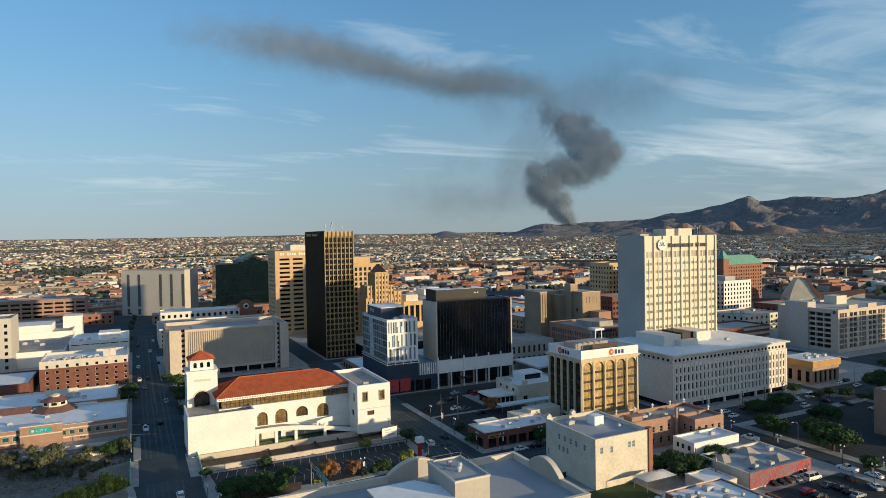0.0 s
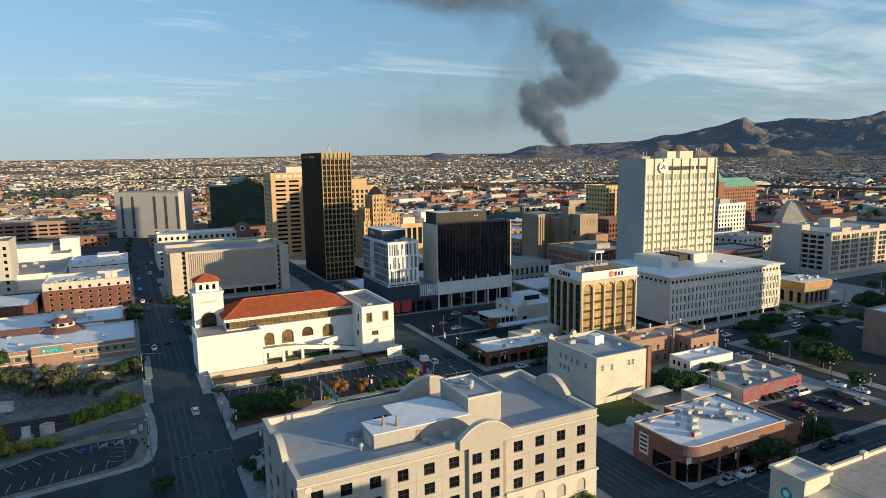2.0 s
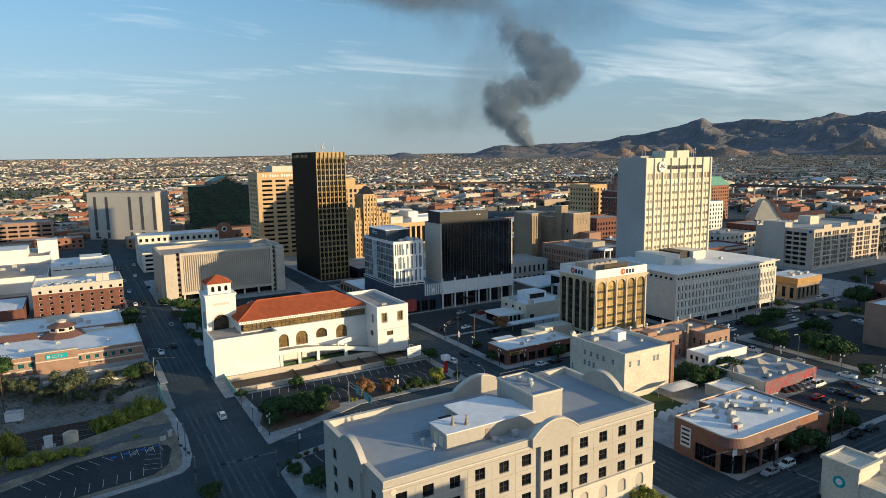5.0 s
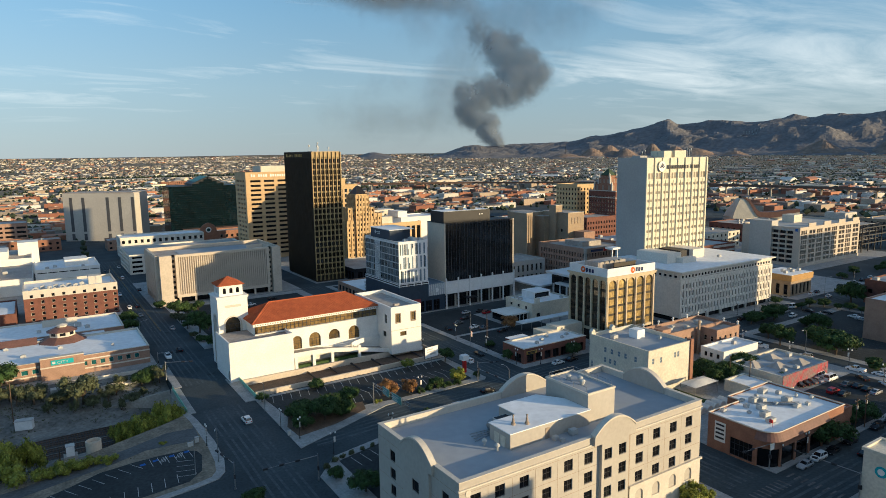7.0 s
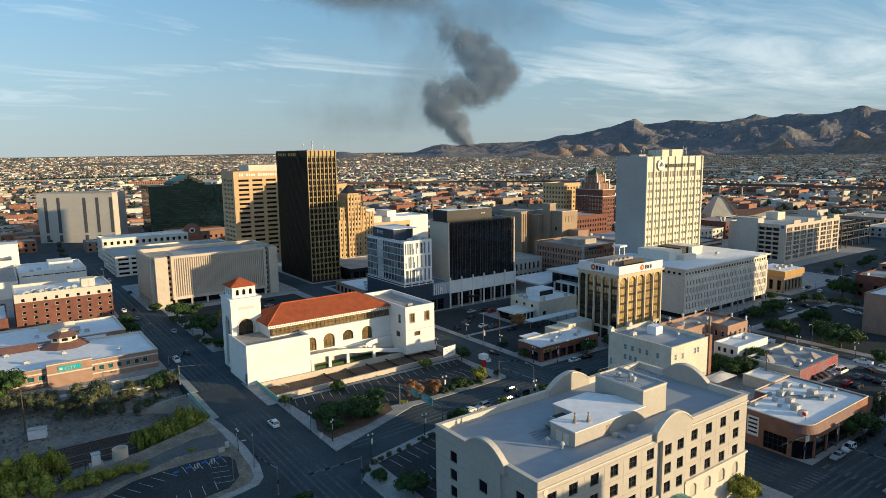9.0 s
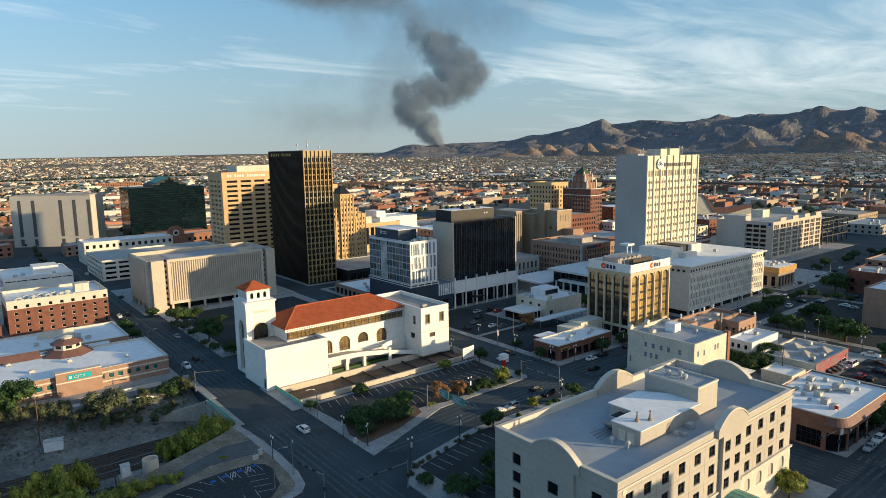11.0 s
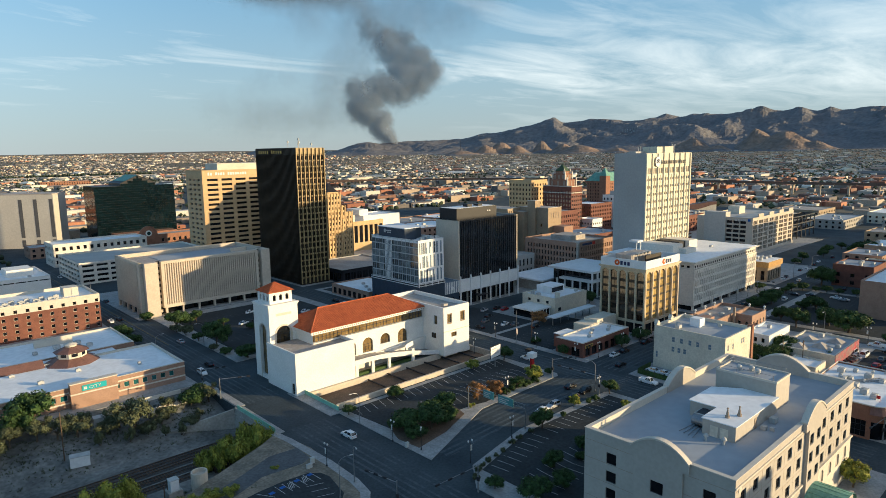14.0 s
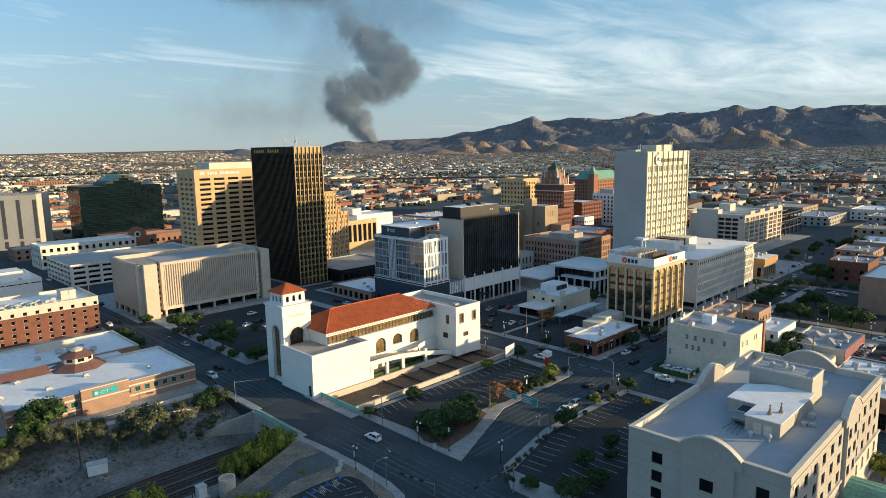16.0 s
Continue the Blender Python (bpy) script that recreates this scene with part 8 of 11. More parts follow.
    roof_units(r3, [(283 + 3 * i, 188 + (i % 2) * 3, 1.8, 1.5, 1.2) for i in range(5)], 10.7)
    r4 = thing("brick_building", (258, 140, 0), "plain pinkish-tan brick block beside the car park", "building")
    shell(r4, 233, 272, 106, 130, 15.5, M["brick_tan"], M["roof_white"], [], [], deck=0.5, back=False)


for f in (federal_building, school, brick_apartments, hotel, black_office, bronze_tower, utility_tower, pnc_bank, long_white_office, sunflower_tower, cream_store, orange_row, corner_shop, corner_tower_building, low_shops, brown_office, plaza_theatre, garage):
    f()

# ---- farther buildings ----


def box_tower(name, label, x0, x1, y0, y1, top, wall_mat, roof_mat, cols, rows, w, h, z_first, dz, vcols=None, mats=None, category="building", deck=0.8):
    root = thing(name, ((x0 + x1) / 2, (y0 + y1) / 2, 0), label, category)
    us = steps(x0 + (x1 - x0) / cols / 2, x1 - (x1 - x0) / cols / 2, cols)
    v = vcols or max(2, round(cols * (y1 - y0) / (x1 - x0)))
    vs = steps(y0 + (y1 - y0) / v / 2, y1 - (y1 - y0) / v / 2, v)
    zs = [z_first + dz * k for k in range(rows)]
    shell(root, x0, x1, y0, y1, top, wall_mat, roof_mat, grid_holes(us, w, zs, h), grid_holes(vs, w, zs, h), mats or [M["steel_dark"], M["glass_dark"]], (1, 1), 0.35, deck, back=False)
    return root


def FARTHER():
    box_tower("office_tower", "cream stone tower with rows of dark windows", 345, 366, 396, 420, 46, M["deco_gold"], M["roof_tan"], 6, 11, 1.4, 1.9, 3, 3.8)
    root = box_tower("hotel", "orange brick hotel with steep green roof", 532, 588, 447, 470, 36, M["brick_orange"], M["roof_tan"], 16, 9, 1.3, 1.9, 3, 3.6, category="hotel")
    part("green_roof", Shape().faces([(531, 446, 36), (589, 446, 36), (589, 471, 36), (531, 471, 36), (540, 452, 45), (580, 452, 45), (580, 465, 45), (540, 465, 45)], [(0, 1, 5, 4), (1, 2, 6, 5), (2, 3, 7, 6), (3, 0, 4, 7), (4, 5, 6, 7)]), M["copper_green"], root)
    part("turret", Shape().box(528, 536, 443, 451, 0, 42), M["brick_orange"], root)
    part("turret_roof", Shape().faces([(527.5, 442.5, 42), (536.5, 442.5, 42), (536.5, 451.5, 42), (527.5, 451.5, 42), (532, 447, 51)], [(0, 1, 4), (1, 2, 4), (2, 3, 4), (3, 0, 4)]), M["copper_green"], root)
    root = box_tower("office_building", "white stone office building with dark windows", 438, 470, 366, 388, 29, M["stucco"], M["roof_tan"], 9, 7, 1.5, 2.1, 3, 3.6)
    part("roof_room", Shape().box(444, 456, 370, 384, 28.2, 32.5), M["concrete_grey"], root)
    box_tower("brick_building", "dark red brick commercial building", 300, 332, 340, 362, 26, M["brick_red"], M["roof_tan"], 12, 6, 1.2, 1.9, 3, 3.6)
    box_tower("brick_building", "red brick curved-corner commercial building", 396, 428, 372, 398, 24, M["brick_red"], M["roof_white"], 12, 6, 1.2, 1.9, 3, 3.4)
    box_tower("annex_building", "small white building beside the brick tower", 366, 380, 350, 364, 15, M["stucco"], M["roof_white"], 5, 3, 1.2, 1.6, 2.4, 4)
    box_tower("parking_garage", "brown brick parking garage with long dark openings", -112, -32, 640, 672, 21, M["brick_tan"], M["concrete_grey"], 10, 5, 6.4, 1.7, 2.2, 3.6, category="garage")
    box_tower("brick_building", "low brown brick hall", -100, -45, 560, 590, 10, M["brick_tan"], M["roof_tan"], 8, 1, 2, 2.4, 3, 3.6)
    box_tower("office_tower", "beige corner tower seen at the edge of downtown", -96, -53, 405, 430, 30, M["concrete_grey_light"], M["roof_tan"], 9, 7, 1.5, 1.8, 3, 3.7)
    root = thing("printing_works", (-15, 455, 0), "white flat-roofed works with stepped blocks", "building")
    shell(root, -29, 3, 435, 472, 10.6, M["stucco"], M["roof_white"], [(-28 + 5.2 * i, -23.4 + 5.2 * i, 8.4, 8.9) for i in range(6)], [], [M["steel_dark"], M["glass_dark"]], deck=0.7, back=False)
    part("roof_block", Shape().box(-14, -2, 448, 462, 9.9, 13.4), M["stucco"], root)
    part("stair_tower", Shape().box(-37, -26, 496, 510, 0, 20.2), M["stucco"], root)
    roof_units(root, [(-24, 440, 2, 1.6, 1.3), (-20, 445, 2, 1.6, 1.2), (-6, 440, 1.6, 1.2, 1.0), (-10, 466, 2.2, 1.6, 1.3)], 9.9)
    root = thing("printing_works", (-70, 470, 0), "long white windowless works with rooftop plant", "building")
    shell(root, -118, -30, 474, 520, 13.0, M["stucco"], M["roof_tan"], [], [], deck=0.7, back=False)
    part("upper_block", Shape().box(-80, -42, 480, 505, 12.3, 17), M["stucco"], root)
    part("low_front", Shape().box(-110, -30, 420, 474, 0, 9), M["stucco"], root)
    part("low_roof", Shape().box(-109.6, -30.4, 420.4, 473.6, 9, 9.1), M["roof_tan"], root)
    roof_units(root, [(-104 + 5 * i, 440 + (i % 3) * 9, 2.4, 2.0, 1.6) for i in range(13)], 9.1)
    roof_units(root, [(-110 + 6 * i, 490 + (i % 2) * 12, 2.4, 2.0, 1.6) for i in range(6)], 12.3)
    root = thing("brick_store", (-58, 355, 0), "low red brick store with white roof", "shop")
    shell(root, -84, -37, 338, 371, 7.0, M["brick_red"], M["roof_white"], [], [], deck=0.5, back=False)


def low_buildings():
    """Plain one- and two-storey buildings of the streets round downtown, each with a parapet, openings and roof plant."""
    random.seed(21)
    rows = [(296, 320, 140, 158, 11), (326, 352, 132, 156, 7), (298, 345, 100, 126, 6), (356, 385, 150, 170, 8), (392, 430, 140, 168, 9), (440, 470, 150, 180, 12), (300, 340, 60, 90, 6),
            (356, 400, 96, 130, 7), (420, 470, 96, 128, 8), (480, 520, 130, 160, 10), (530, 570, 150, 190, 12), (540, 600, 220, 250, 8), (610, 660, 180, 220, 10),
            (610, 660, 260, 300, 9), (480, 530, 270, 300, 9), (380, 420, 300, 330, 12), (440, 476, 310, 340, 14), (490, 530, 330, 352, 11), (290, 330, 300, 330, 14),
            (260, 286, 345, 380, 16), (180, 240, 480, 510, 9), (250, 300, 430, 470, 12), (260, 320, 390, 420, 10), (170, 200, 520, 550, 12), (210, 260, 530, 570, 8), (150, 180, 560, 590, 9), (20, 70, 580, 600, 8),
            (280, 330, 490, 530, 9), (340, 400, 440, 480, 11), (340, 390, 500, 540, 8), (400, 460, 420, 450, 10), (410, 450, 480, 520, 9), (-60, -10, 610, 632, 9), (-150, -115, 520, 560, 8), (-170, -125, 440, 480, 8)]
    walls = [M["theatre_tan"], M["brick_red"], M["cream_stucco"], M["brick_tan"], M["concrete"], M["brick_orange"]]
    roofs = [M["roof_tan"], M["roof_white"], M["roof_tan"], M["membrane"]]
    names = {0: "tan stucco", 1: "red brick", 2: "cream stucco", 3: "tan brick", 4: "grey concrete", 5: "orange brick"}
    for x0, x1, y0, y1, z in rows:
        k = random.randrange(6)
        root = thing("commercial_building", ((x0 + x1) / 2, (y0 + y1) / 2, 0), "low %s commercial building with flat roof" % names[k], "building", "low downtown blocks")
        us = steps(x0 + 2.5, x1 - 2.5, int((x1 - x0) / 5))
        vs = steps(y0 + 2.5, y1 - 2.5, int((y1 - y0) / 5))
        zs = [1.2 + 3.8 * i for i in range(max(1, int(z / 4)))]
        shell(root, x0, x1, y0, y1, z, walls[k], random.choice(roofs), grid_holes(us, 1.8, zs, 1.8), grid_holes(vs, 1.8, zs, 1.8), [M["steel_dark"], M["glass_dark"]], deck=0.6, back=False, parts=False)
        roof_units(root, [(random.uniform(x0 + 2, x1 - 5), random.uniform(y0 + 2, y1 - 4), random.uniform(1.4, 3), random.uniform(1.2, 2.4), random.uniform(0.9, 1.8)) for _ in range(random.randrange(2, 6))], z - 0.6)


def far_buildings():
    # blank beige jail, turned against the street grid
    root = thing("jail_building", (30, 664, 0), "windowless beige jail block with dark vertical slots", "building")
    a, b = Vector((-4, 671, 0)), Vector((49, 636, 0))
    d = (b - a).normalized()
    n = Vector((-d.y, d.x, 0))
    c = [a, b, b + n * 24, a + n * 24]
    part("wall", Shape().prism([(p.x, p.y) for p in c], -3, 42), M["concrete_grey_light"], root)
    part("roof", Shape().prism([(p.x + 0.5 * (1 if k in (0, 3) else -1), p.y) for k, p in enumerate(c)], 42, 42.8), M["roof_tan"], root)
    for t in (0.09, 0.26, 0.60, 0.77, 0.95):
        p, q = a + d * 63.5 * t, a + d * 63.5 * (t + 0.042)
        for z0, z1 in ((8.5, 38.5), (1.0, 6.5)):
            part("window_slot", Shape().faces([p - n * 0.1 + Vector((0, 0, z0)), q - n * 0.1 + Vector((0, 0, z0)), q - n * 0.1 + Vector((0, 0, z1)), p - n * 0.1 + Vector((0, 0, z1)), p + Vector((0, 0, z0)), q + Vector((0, 0, z0)), q + Vector((0, 0, z1)), p + Vector((0, 0, z1))], [(0, 1, 2, 3), (0, 4, 5, 1), (1, 5, 6, 2), (2, 6, 7, 3), (3, 7, 4, 0)]), M["mullion_grey"], root)
    # dark green glass courthouse with a stepped gable
    root = thing("courthouse", (106, 635, 0), "dark green mirror-glass courthouse with stepped gable", "building")
    x0, x1, y0, y1 = 74.5, 137.0, 619, 650
    prof = [(x0, 0), (x1, 0), (x1, 46.5), (122, 46.5), (122, 49), (118.5, 50.5), (108, 55.2), (97.5, 50.5), (94, 49), (94, 47), (x0, 47)]
    s = Shape()
    s.poly([(x, y0, z) for x, z in prof]); s.poly([(x, y1, z) for x, z in reversed(prof)])
    for (xa, za), (xb, zb) in zip(prof, prof[1:] + prof[:1]):
        s.poly([(xa, y0, za), (xa, y1, za), (xb, y1, zb), (xb, y0, zb)])
    part("glass_body", s, M["dark_panel"], root)
    rnd = random.Random(17)

    def glass(wall, us, zs, top_at, put):
        for ua, ub in zip(us, us[1:]):
            for za, zb in zip(zs, zs[1:]):
                if zb <= min(top_at(ua), top_at(ub)) + 0.2:
                    a, b = rnd.uniform(-0.012, 0.012), rnd.uniform(-0.012, 0.012)
                    wall.poly([put(ua + 0.03, za + 0.04, a), put(ub - 0.03, za + 0.04, -a), put(ub - 0.03, zb - 0.04, b), put(ua + 0.03, zb - 0.04, -b)])

    front, side = Shape(), Shape()
    peak = lambda x: 46.8 if x < 94 or x > 122 else 49 + max(0.0, 5.9 * (1 - abs(x - 108) / 11.5))
    glass(front, steps(x0, x1, 45), steps(0, 54.6, 29), peak, lambda u, z, o: (u, y0 - 0.12 + o, z))
    glass(side, steps(y0, y1, 23), steps(0, 46.8, 25), lambda v: 46.8, lambda u, z, o: (x0 - 0.12 + o, u, z))
    tagged(part("curtain_wall", front, M["glass_green"], root), kind="stuff")
    tagged(part("curtain_wall", side, M["glass_green"], root), kind="stuff")
    part("gable_roof", Shape().faces([(97.2, y0 - 0.3, 50.6), (108, y0 - 0.3, 55.4), (108, y1, 55.4), (97.2, y1, 50.6), (118.8, y0 - 0.3, 50.6), (118.8, y1, 50.6)], [(0, 1, 2, 3), (1, 4, 5, 2)]), M["copper_green"], root)
    part("base", Shape().box(84, 132, 606, y0 - 0.2, 0, 9), M["brick_orange"], root)
    # pale office with punched windows and its garage
    box_tower("office_building", "pale stone office building with paired dark windows", 24, 82, 528, 552, 15, M["concrete_white"], M["roof_white"], 14, 3, 1.9, 2.4, 2.2, 4.2)
    root = thing("parking_garage", (55, 468, 0), "pale concrete parking garage with open decks", "garage")
    w = Shape()
    # dark panes stand in for the shadow within these decks
    facade(root, w, "-x", 20.5, 452, 500, 0, 12.4, [(453.5 + 6.6 * j, 459 + 6.6 * j, 1 + 2.9 * k, 2.5 + 2.9 * k) for j in range(7) for k in range(4)], 0.6, [M["concrete_white"], M["glass_dark"]], name="deck_opening")
    facade(root, w, "-y", 452, 20.5, 96, 0, 12.4, [(22 + 7.4 * j, 28 + 7.4 * j, 1 + 2.9 * k, 2.5 + 2.9 * k) for j in range(10) for k in range(4)], 0.6, [M["concrete_white"], M["glass_dark"]], name="deck_opening")
    w.box(20.5, 96, 499.5, 500, 0, 12.4).box(95.5, 96, 452, 499.5, 0, 12.4)
    part("wall", w, M["concrete_white"], root)
    part("top_deck", Shape().box(21, 95.5, 452.5, 499.5, 10.8, 11.4), M["concrete_grey"], root)
    root = thing("brick_hall", (104, 556, 0), "orange-brown brick hall with a round arched gable", "building")
    shell(root, 85, 132, 548, 566, 13, M["brick_orange"], M["roof_tan"], grid_holes([100 + 4.2 * i for i in range(7)], 1.8, [2, 7.4], 2.6), [], [M["stone_trim"], M["glass_dark"]], (1, 1), 0.3, 0.8, back=False)
    part("round_gable", Shape().rod((90, 547.6, 13.5), (90, 549, 13.5), 6.4, n=24), M["brick_orange"], root)
    part("round_window", Shape().rod((90, 547.3, 14.5), (90, 547.6, 14.5), 2.2, n=20), M["stucco"], root)
    part("round_window", Shape().rod((90, 547.1, 14.5), (90, 547.3, 14.5), 1.3, n=20), M["glass_teal"], root)
    # stepped art-deco tower
    root = thing("deco_tower", (157, 409, 0), "golden stepped art-deco tower with a dark pyramid roof", "building")
    c = M["deco_gold"]
    gl = [M["stone_dark"], M["glass_dark"]]

    def stage(name, xa, xb, ya, yb, za, zb, nu, nv):
        w = Shape()
        zs = [za + 2.2 + 3.3 * k for k in range(int((zb - za - 3.5) / 3.3) + 1)]
        du, dv = (xb - xa) / nu, (yb - ya) / nv
        facade(root, w, "-y", ya, xa, xb, za, zb, grid_holes([xa + du * (i + 0.5) for i in range(nu)], 0.75, zs, 1.8), 0.3, gl)
        facade(root, w, "-x", xa, ya, yb, za, zb, grid_holes([ya + dv * (i + 0.5) for i in range(nv)], 0.75, zs, 1.8), 0.3, gl)
        w.box(xa, xb, yb - 0.3, yb, za, zb).box(xb - 0.3, xb, ya + 0.01, yb - 0.3, za, zb).box(xa + 0.1, xb - 0.3, ya + 0.1, yb - 0.3, zb - 0.5, zb - 0.1)
        part(name, w, c, root)
        for i in range(nu + 1):
            x = xa + du * i
            part("pier", Shape().box(x - 0.22, x + 0.22, ya - 0.35, ya + 0.02, za, zb + 0.5), c, root)
        for i in range(1, nv + 1):
            y = ya + dv * i
            part("pier", Shape().box(xa - 0.35, xa + 0.02, y - 0.22, y + 0.22, za, zb + 0.5), c, root)

    stage("lower_wall", 145.0, 165.4, 402.0, 418.0, 0, 29.0, 7, 5)
    stage("shoulder", 146.2, 151.2, 402.6, 416, 29.0, 37.4, 2, 4)
    stage("shoulder", 160.6, 165.0, 402.6, 416, 29.0, 37.2, 2, 4)
    stage("outer_wing", 165.4, 170.8, 403.0, 417, 0, 33.0, 2, 4)
    stage("tower_wall", 151.2, 160.6, 401.0, 414.6, 0, 45.4, 4, 5)
    part("crown", Shape().box(151.8, 160.0, 401.8, 413.8, 45.3, 46.4), c, root)
    part("pyramid_roof", Shape().faces([(152.0, 402.2, 46.4), (159.8, 402.2, 46.4), (159.8, 413.4, 46.4), (152.0, 413.4, 46.4), (155.2, 406.8, 51.6), (156.6, 406.8, 51.6), (156.6, 408.8, 51.6), (155.2, 408.8, 51.6)], [(0, 1, 5, 4), (1, 2, 6, 5), (2, 3, 7, 6), (3, 0, 4, 7), (4, 5, 6, 7)]), M["dark_panel"], root)
    # striped office block behind it
    root = box_tower("office_tower", "cream office tower with vertical blue-white window strips", 136, 167, 432, 452, 51.5, M["deco_gold"], M["roof_tan"], 9, 13, 1.9, 2.6, 4, 3.5, mats=[M["white_panel"], M["glass_blue"]])
    part("penthouse", Shape().box(141, 160, 436, 449, 50.7, 56), M["deco_gold"], root)
    root = box_tower("commercial_building", "gold-lit stone building with tall dark window bays", 186, 222, 437, 456, 21.5, M["deco_gold"], M["roof_white"], 8, 1, 3.0, 12.5, 6, 3.5, mats=[M["stone_trim"], M["glass_dark"]])
    part("roof_room", Shape().box(190, 200, 442, 452, 20.7, 26), M["cream_stucco"], root)
    root = thing("warehouse", (225, 452, 0), "plain white windowless building", "building")
    shell(root, 207, 241, 441, 466, 24.6, M["stucco"], M["roof_white"], [], [], deck=0.6, back=False)
    part("roof_block", Shape().box(207, 215, 446, 462, 24, 29), M["stucco"], root)
    # brick hotel tower with a green pyramid
    root = thing("brick_tower", (355, 372, 0), "dark red brick tower with pale windows and green pyramid roof", "building")
    gl = [M["stone_trim"], M["glass"]]
    w = Shape()
    zs = [3 + 3.3 * k for k in range(11)]
    xa, xb, ya, yb = 348.2, 362.6, 358.0, 386.0
    facade(root, w, "-y", ya, xa, xb, 0, 42.2, grid_holes([xa + 1.6 + 2.8 * i for i in range(5)], 1.2, zs, 1.9), 0.25, gl)
    facade(root, w, "-x", xa, ya, yb, 0, 42.2, grid_holes([ya + 1.6 + 2.75 * i for i in range(10)], 1.2, zs, 1.9), 0.25, gl)
    w.box(xa, xb, yb - 0.4, yb, 0, 42.2).box(xb - 0.4, xb, ya, yb - 0.4, 0, 42.2).box(xa + 0.1, xb - 0.4, ya + 0.1, yb - 0.4, 41.2, 41.6)
    part("wall", w, M["brick_red"], root)
    for z, proud in ((4.8, 0.25), (36.4, 0.3), (41.6, 0.5)):
        part("cornice", Shape().box(xa - proud, xb + proud, ya - proud, ya, z, z + 0.6).box(xa - proud, xa, ya, yb, z, z + 0.6), M["stone_trim"], root)
    for (x0, x1, y0, y1, z0, z1) in ((349.4, 361.0, 363.0, 381.0, 41.6, 47.0), (350.6, 359.8, 366.0, 378.0, 47.0, 51.6), (351.4, 359.0, 367.4, 376.6, 51.6, 53.6)):
        # low sunlight on the crown's brick is put into this orange
        tier = part("crown_tier", Shape().box(x0, x1, y0, y1, z0, z1), M["brick_orange"], root, "lit orange brick crown with arches")
        n = 3
        for i in range(n):
            x, y = x0 + (x1 - x0) * (i + 0.5) / n, y0 + (y1 - y0) * (i + 0.5) / n
            part("arch", Shape().box(x - 0.7, x + 0.7, y0 - 0.08, y0, z0 + 0.6, z1 - 0.9), M["stone_dark"], tier)
            part("arch", Shape().box(x0 - 0.08, x0, y - 0.9, y + 0.9, z0 + 0.6, z1 - 0.9), M["stone_dark"], tier)
        for x, y in ((x0, y0), (x1, y0), (x0, y1)):
            part("pinnacle", Shape().box(x - 0.5, x + 0.5, y - 0.5, y + 0.5, z0, z1 + 0.9).ring(x, y, z1 + 0.9, z1 + 2.2, 0.6, 0.05, 4, math.pi / 4), M["stone_trim"], tier)
    part("pyramid_roof", Shape().faces([(351.0, 367.0, 53.6), (359.4, 367.0, 53.6), (359.4, 377.0, 53.6), (351.0, 377.0, 53.6), (355.2, 372, 59.2)], [(0, 1, 4), (1, 2, 4), (2, 3, 4), (3, 0, 4)]), M["slate_green"], root)
    part("finial", Shape().ring(355.2, 372, 58.8, 60.6, 0.3, 0.05, 6), M["slate_green"], root)
    FARTHER()


def museum_roof():
    """The curling roof of the science museum: a pale shell that sweeps up to a crest, edged by a brown band that drops and runs out in a long tail."""
    root = thing("museum_building", (585, 395, 0), "sculptural museum with a curling tan and brown roof", "building")
    along, back = Vector((0.78, -0.62, 0)), Vector((0.62, 0.78, 0))
    at = Vector((579, 401, 0))

    def crest(u):
        if u < 0:
            return 4 + 20 * max(0.0, 1 + u / 7) ** 0.8
        if u < 6:
            return 24 - 0.8 * (u / 6) ** 2
        return 9.0 + 14.2 * (1 - smooth(6, 22, u)) ** 1.3 + 3.0 * smooth(28, 58, u)

    def put(u, v, z):
        p = at + along * u + back * v
        return (p.x, p.y, z)

    us = steps(-7, 58, 44)
    shell_, wall_, band = Shape(), Shape(), Shape()
    for a, b in zip(us, us[1:]):
        za, zb = crest(a), crest(b)
        shell_.poly([put(a, 0, za), put(b, 0, zb), put(b, 14, zb * 0.96), put(a, 14, za * 0.96)])
        shell_.poly([put(a, 14, za * 0.96), put(b, 14, zb * 0.96), put(b, 30, zb * 0.6), put(a, 30, za * 0.6)])
        wall_.faces([put(a, 0.3, 0), put(b, 0.3, 0), put(b, 0.3, zb), put(a, 0.3, za), put(a, 30, 0), put(b, 30, 0), put(b, 30, zb * 0.6), put(a, 30, za * 0.6)], [(0, 1, 2, 3), (5, 4, 7, 6)])
        if a >= 1:
            ta, tb = (5.5 * smooth(1, 14, v) * (1 - 0.45 * smooth(36, 58, v)) for v in (a, b))
            band.faces([put(a, -0.4, za - ta), put(b, -0.4, zb - tb), put(b, -0.4, zb + 0.3), put(a, -0.4, za + 0.3), put(a, 8, za + 0.3), put(b, 8, zb + 0.3)], [(0, 1, 2, 3), (3, 2, 5, 4)])
    for u in (us[0], us[-1]):
        wall_.poly([put(u, 0.3, 0), put(u, 0.3, crest(u)), put(u, 30, crest(u) * 0.6), put(u, 30, 0)])
    part("shell_roof", shell_, M["cream_stucco"], root)
    part("end_wall", wall_, M["cream_stucco"], root)
    part("roof_band", band, M["rust_roof"], root, "dark brown metal band along the roof edge")


far_buildings()
museum_roof()
low_buildings()

# ---- city plain, hills and smoke ----


def eye_ok(x, y):
    """Keeps the plain's houses out of the downtown that is built by itself."""
    return not (-190 < x < 690 and -200 < y < 690)


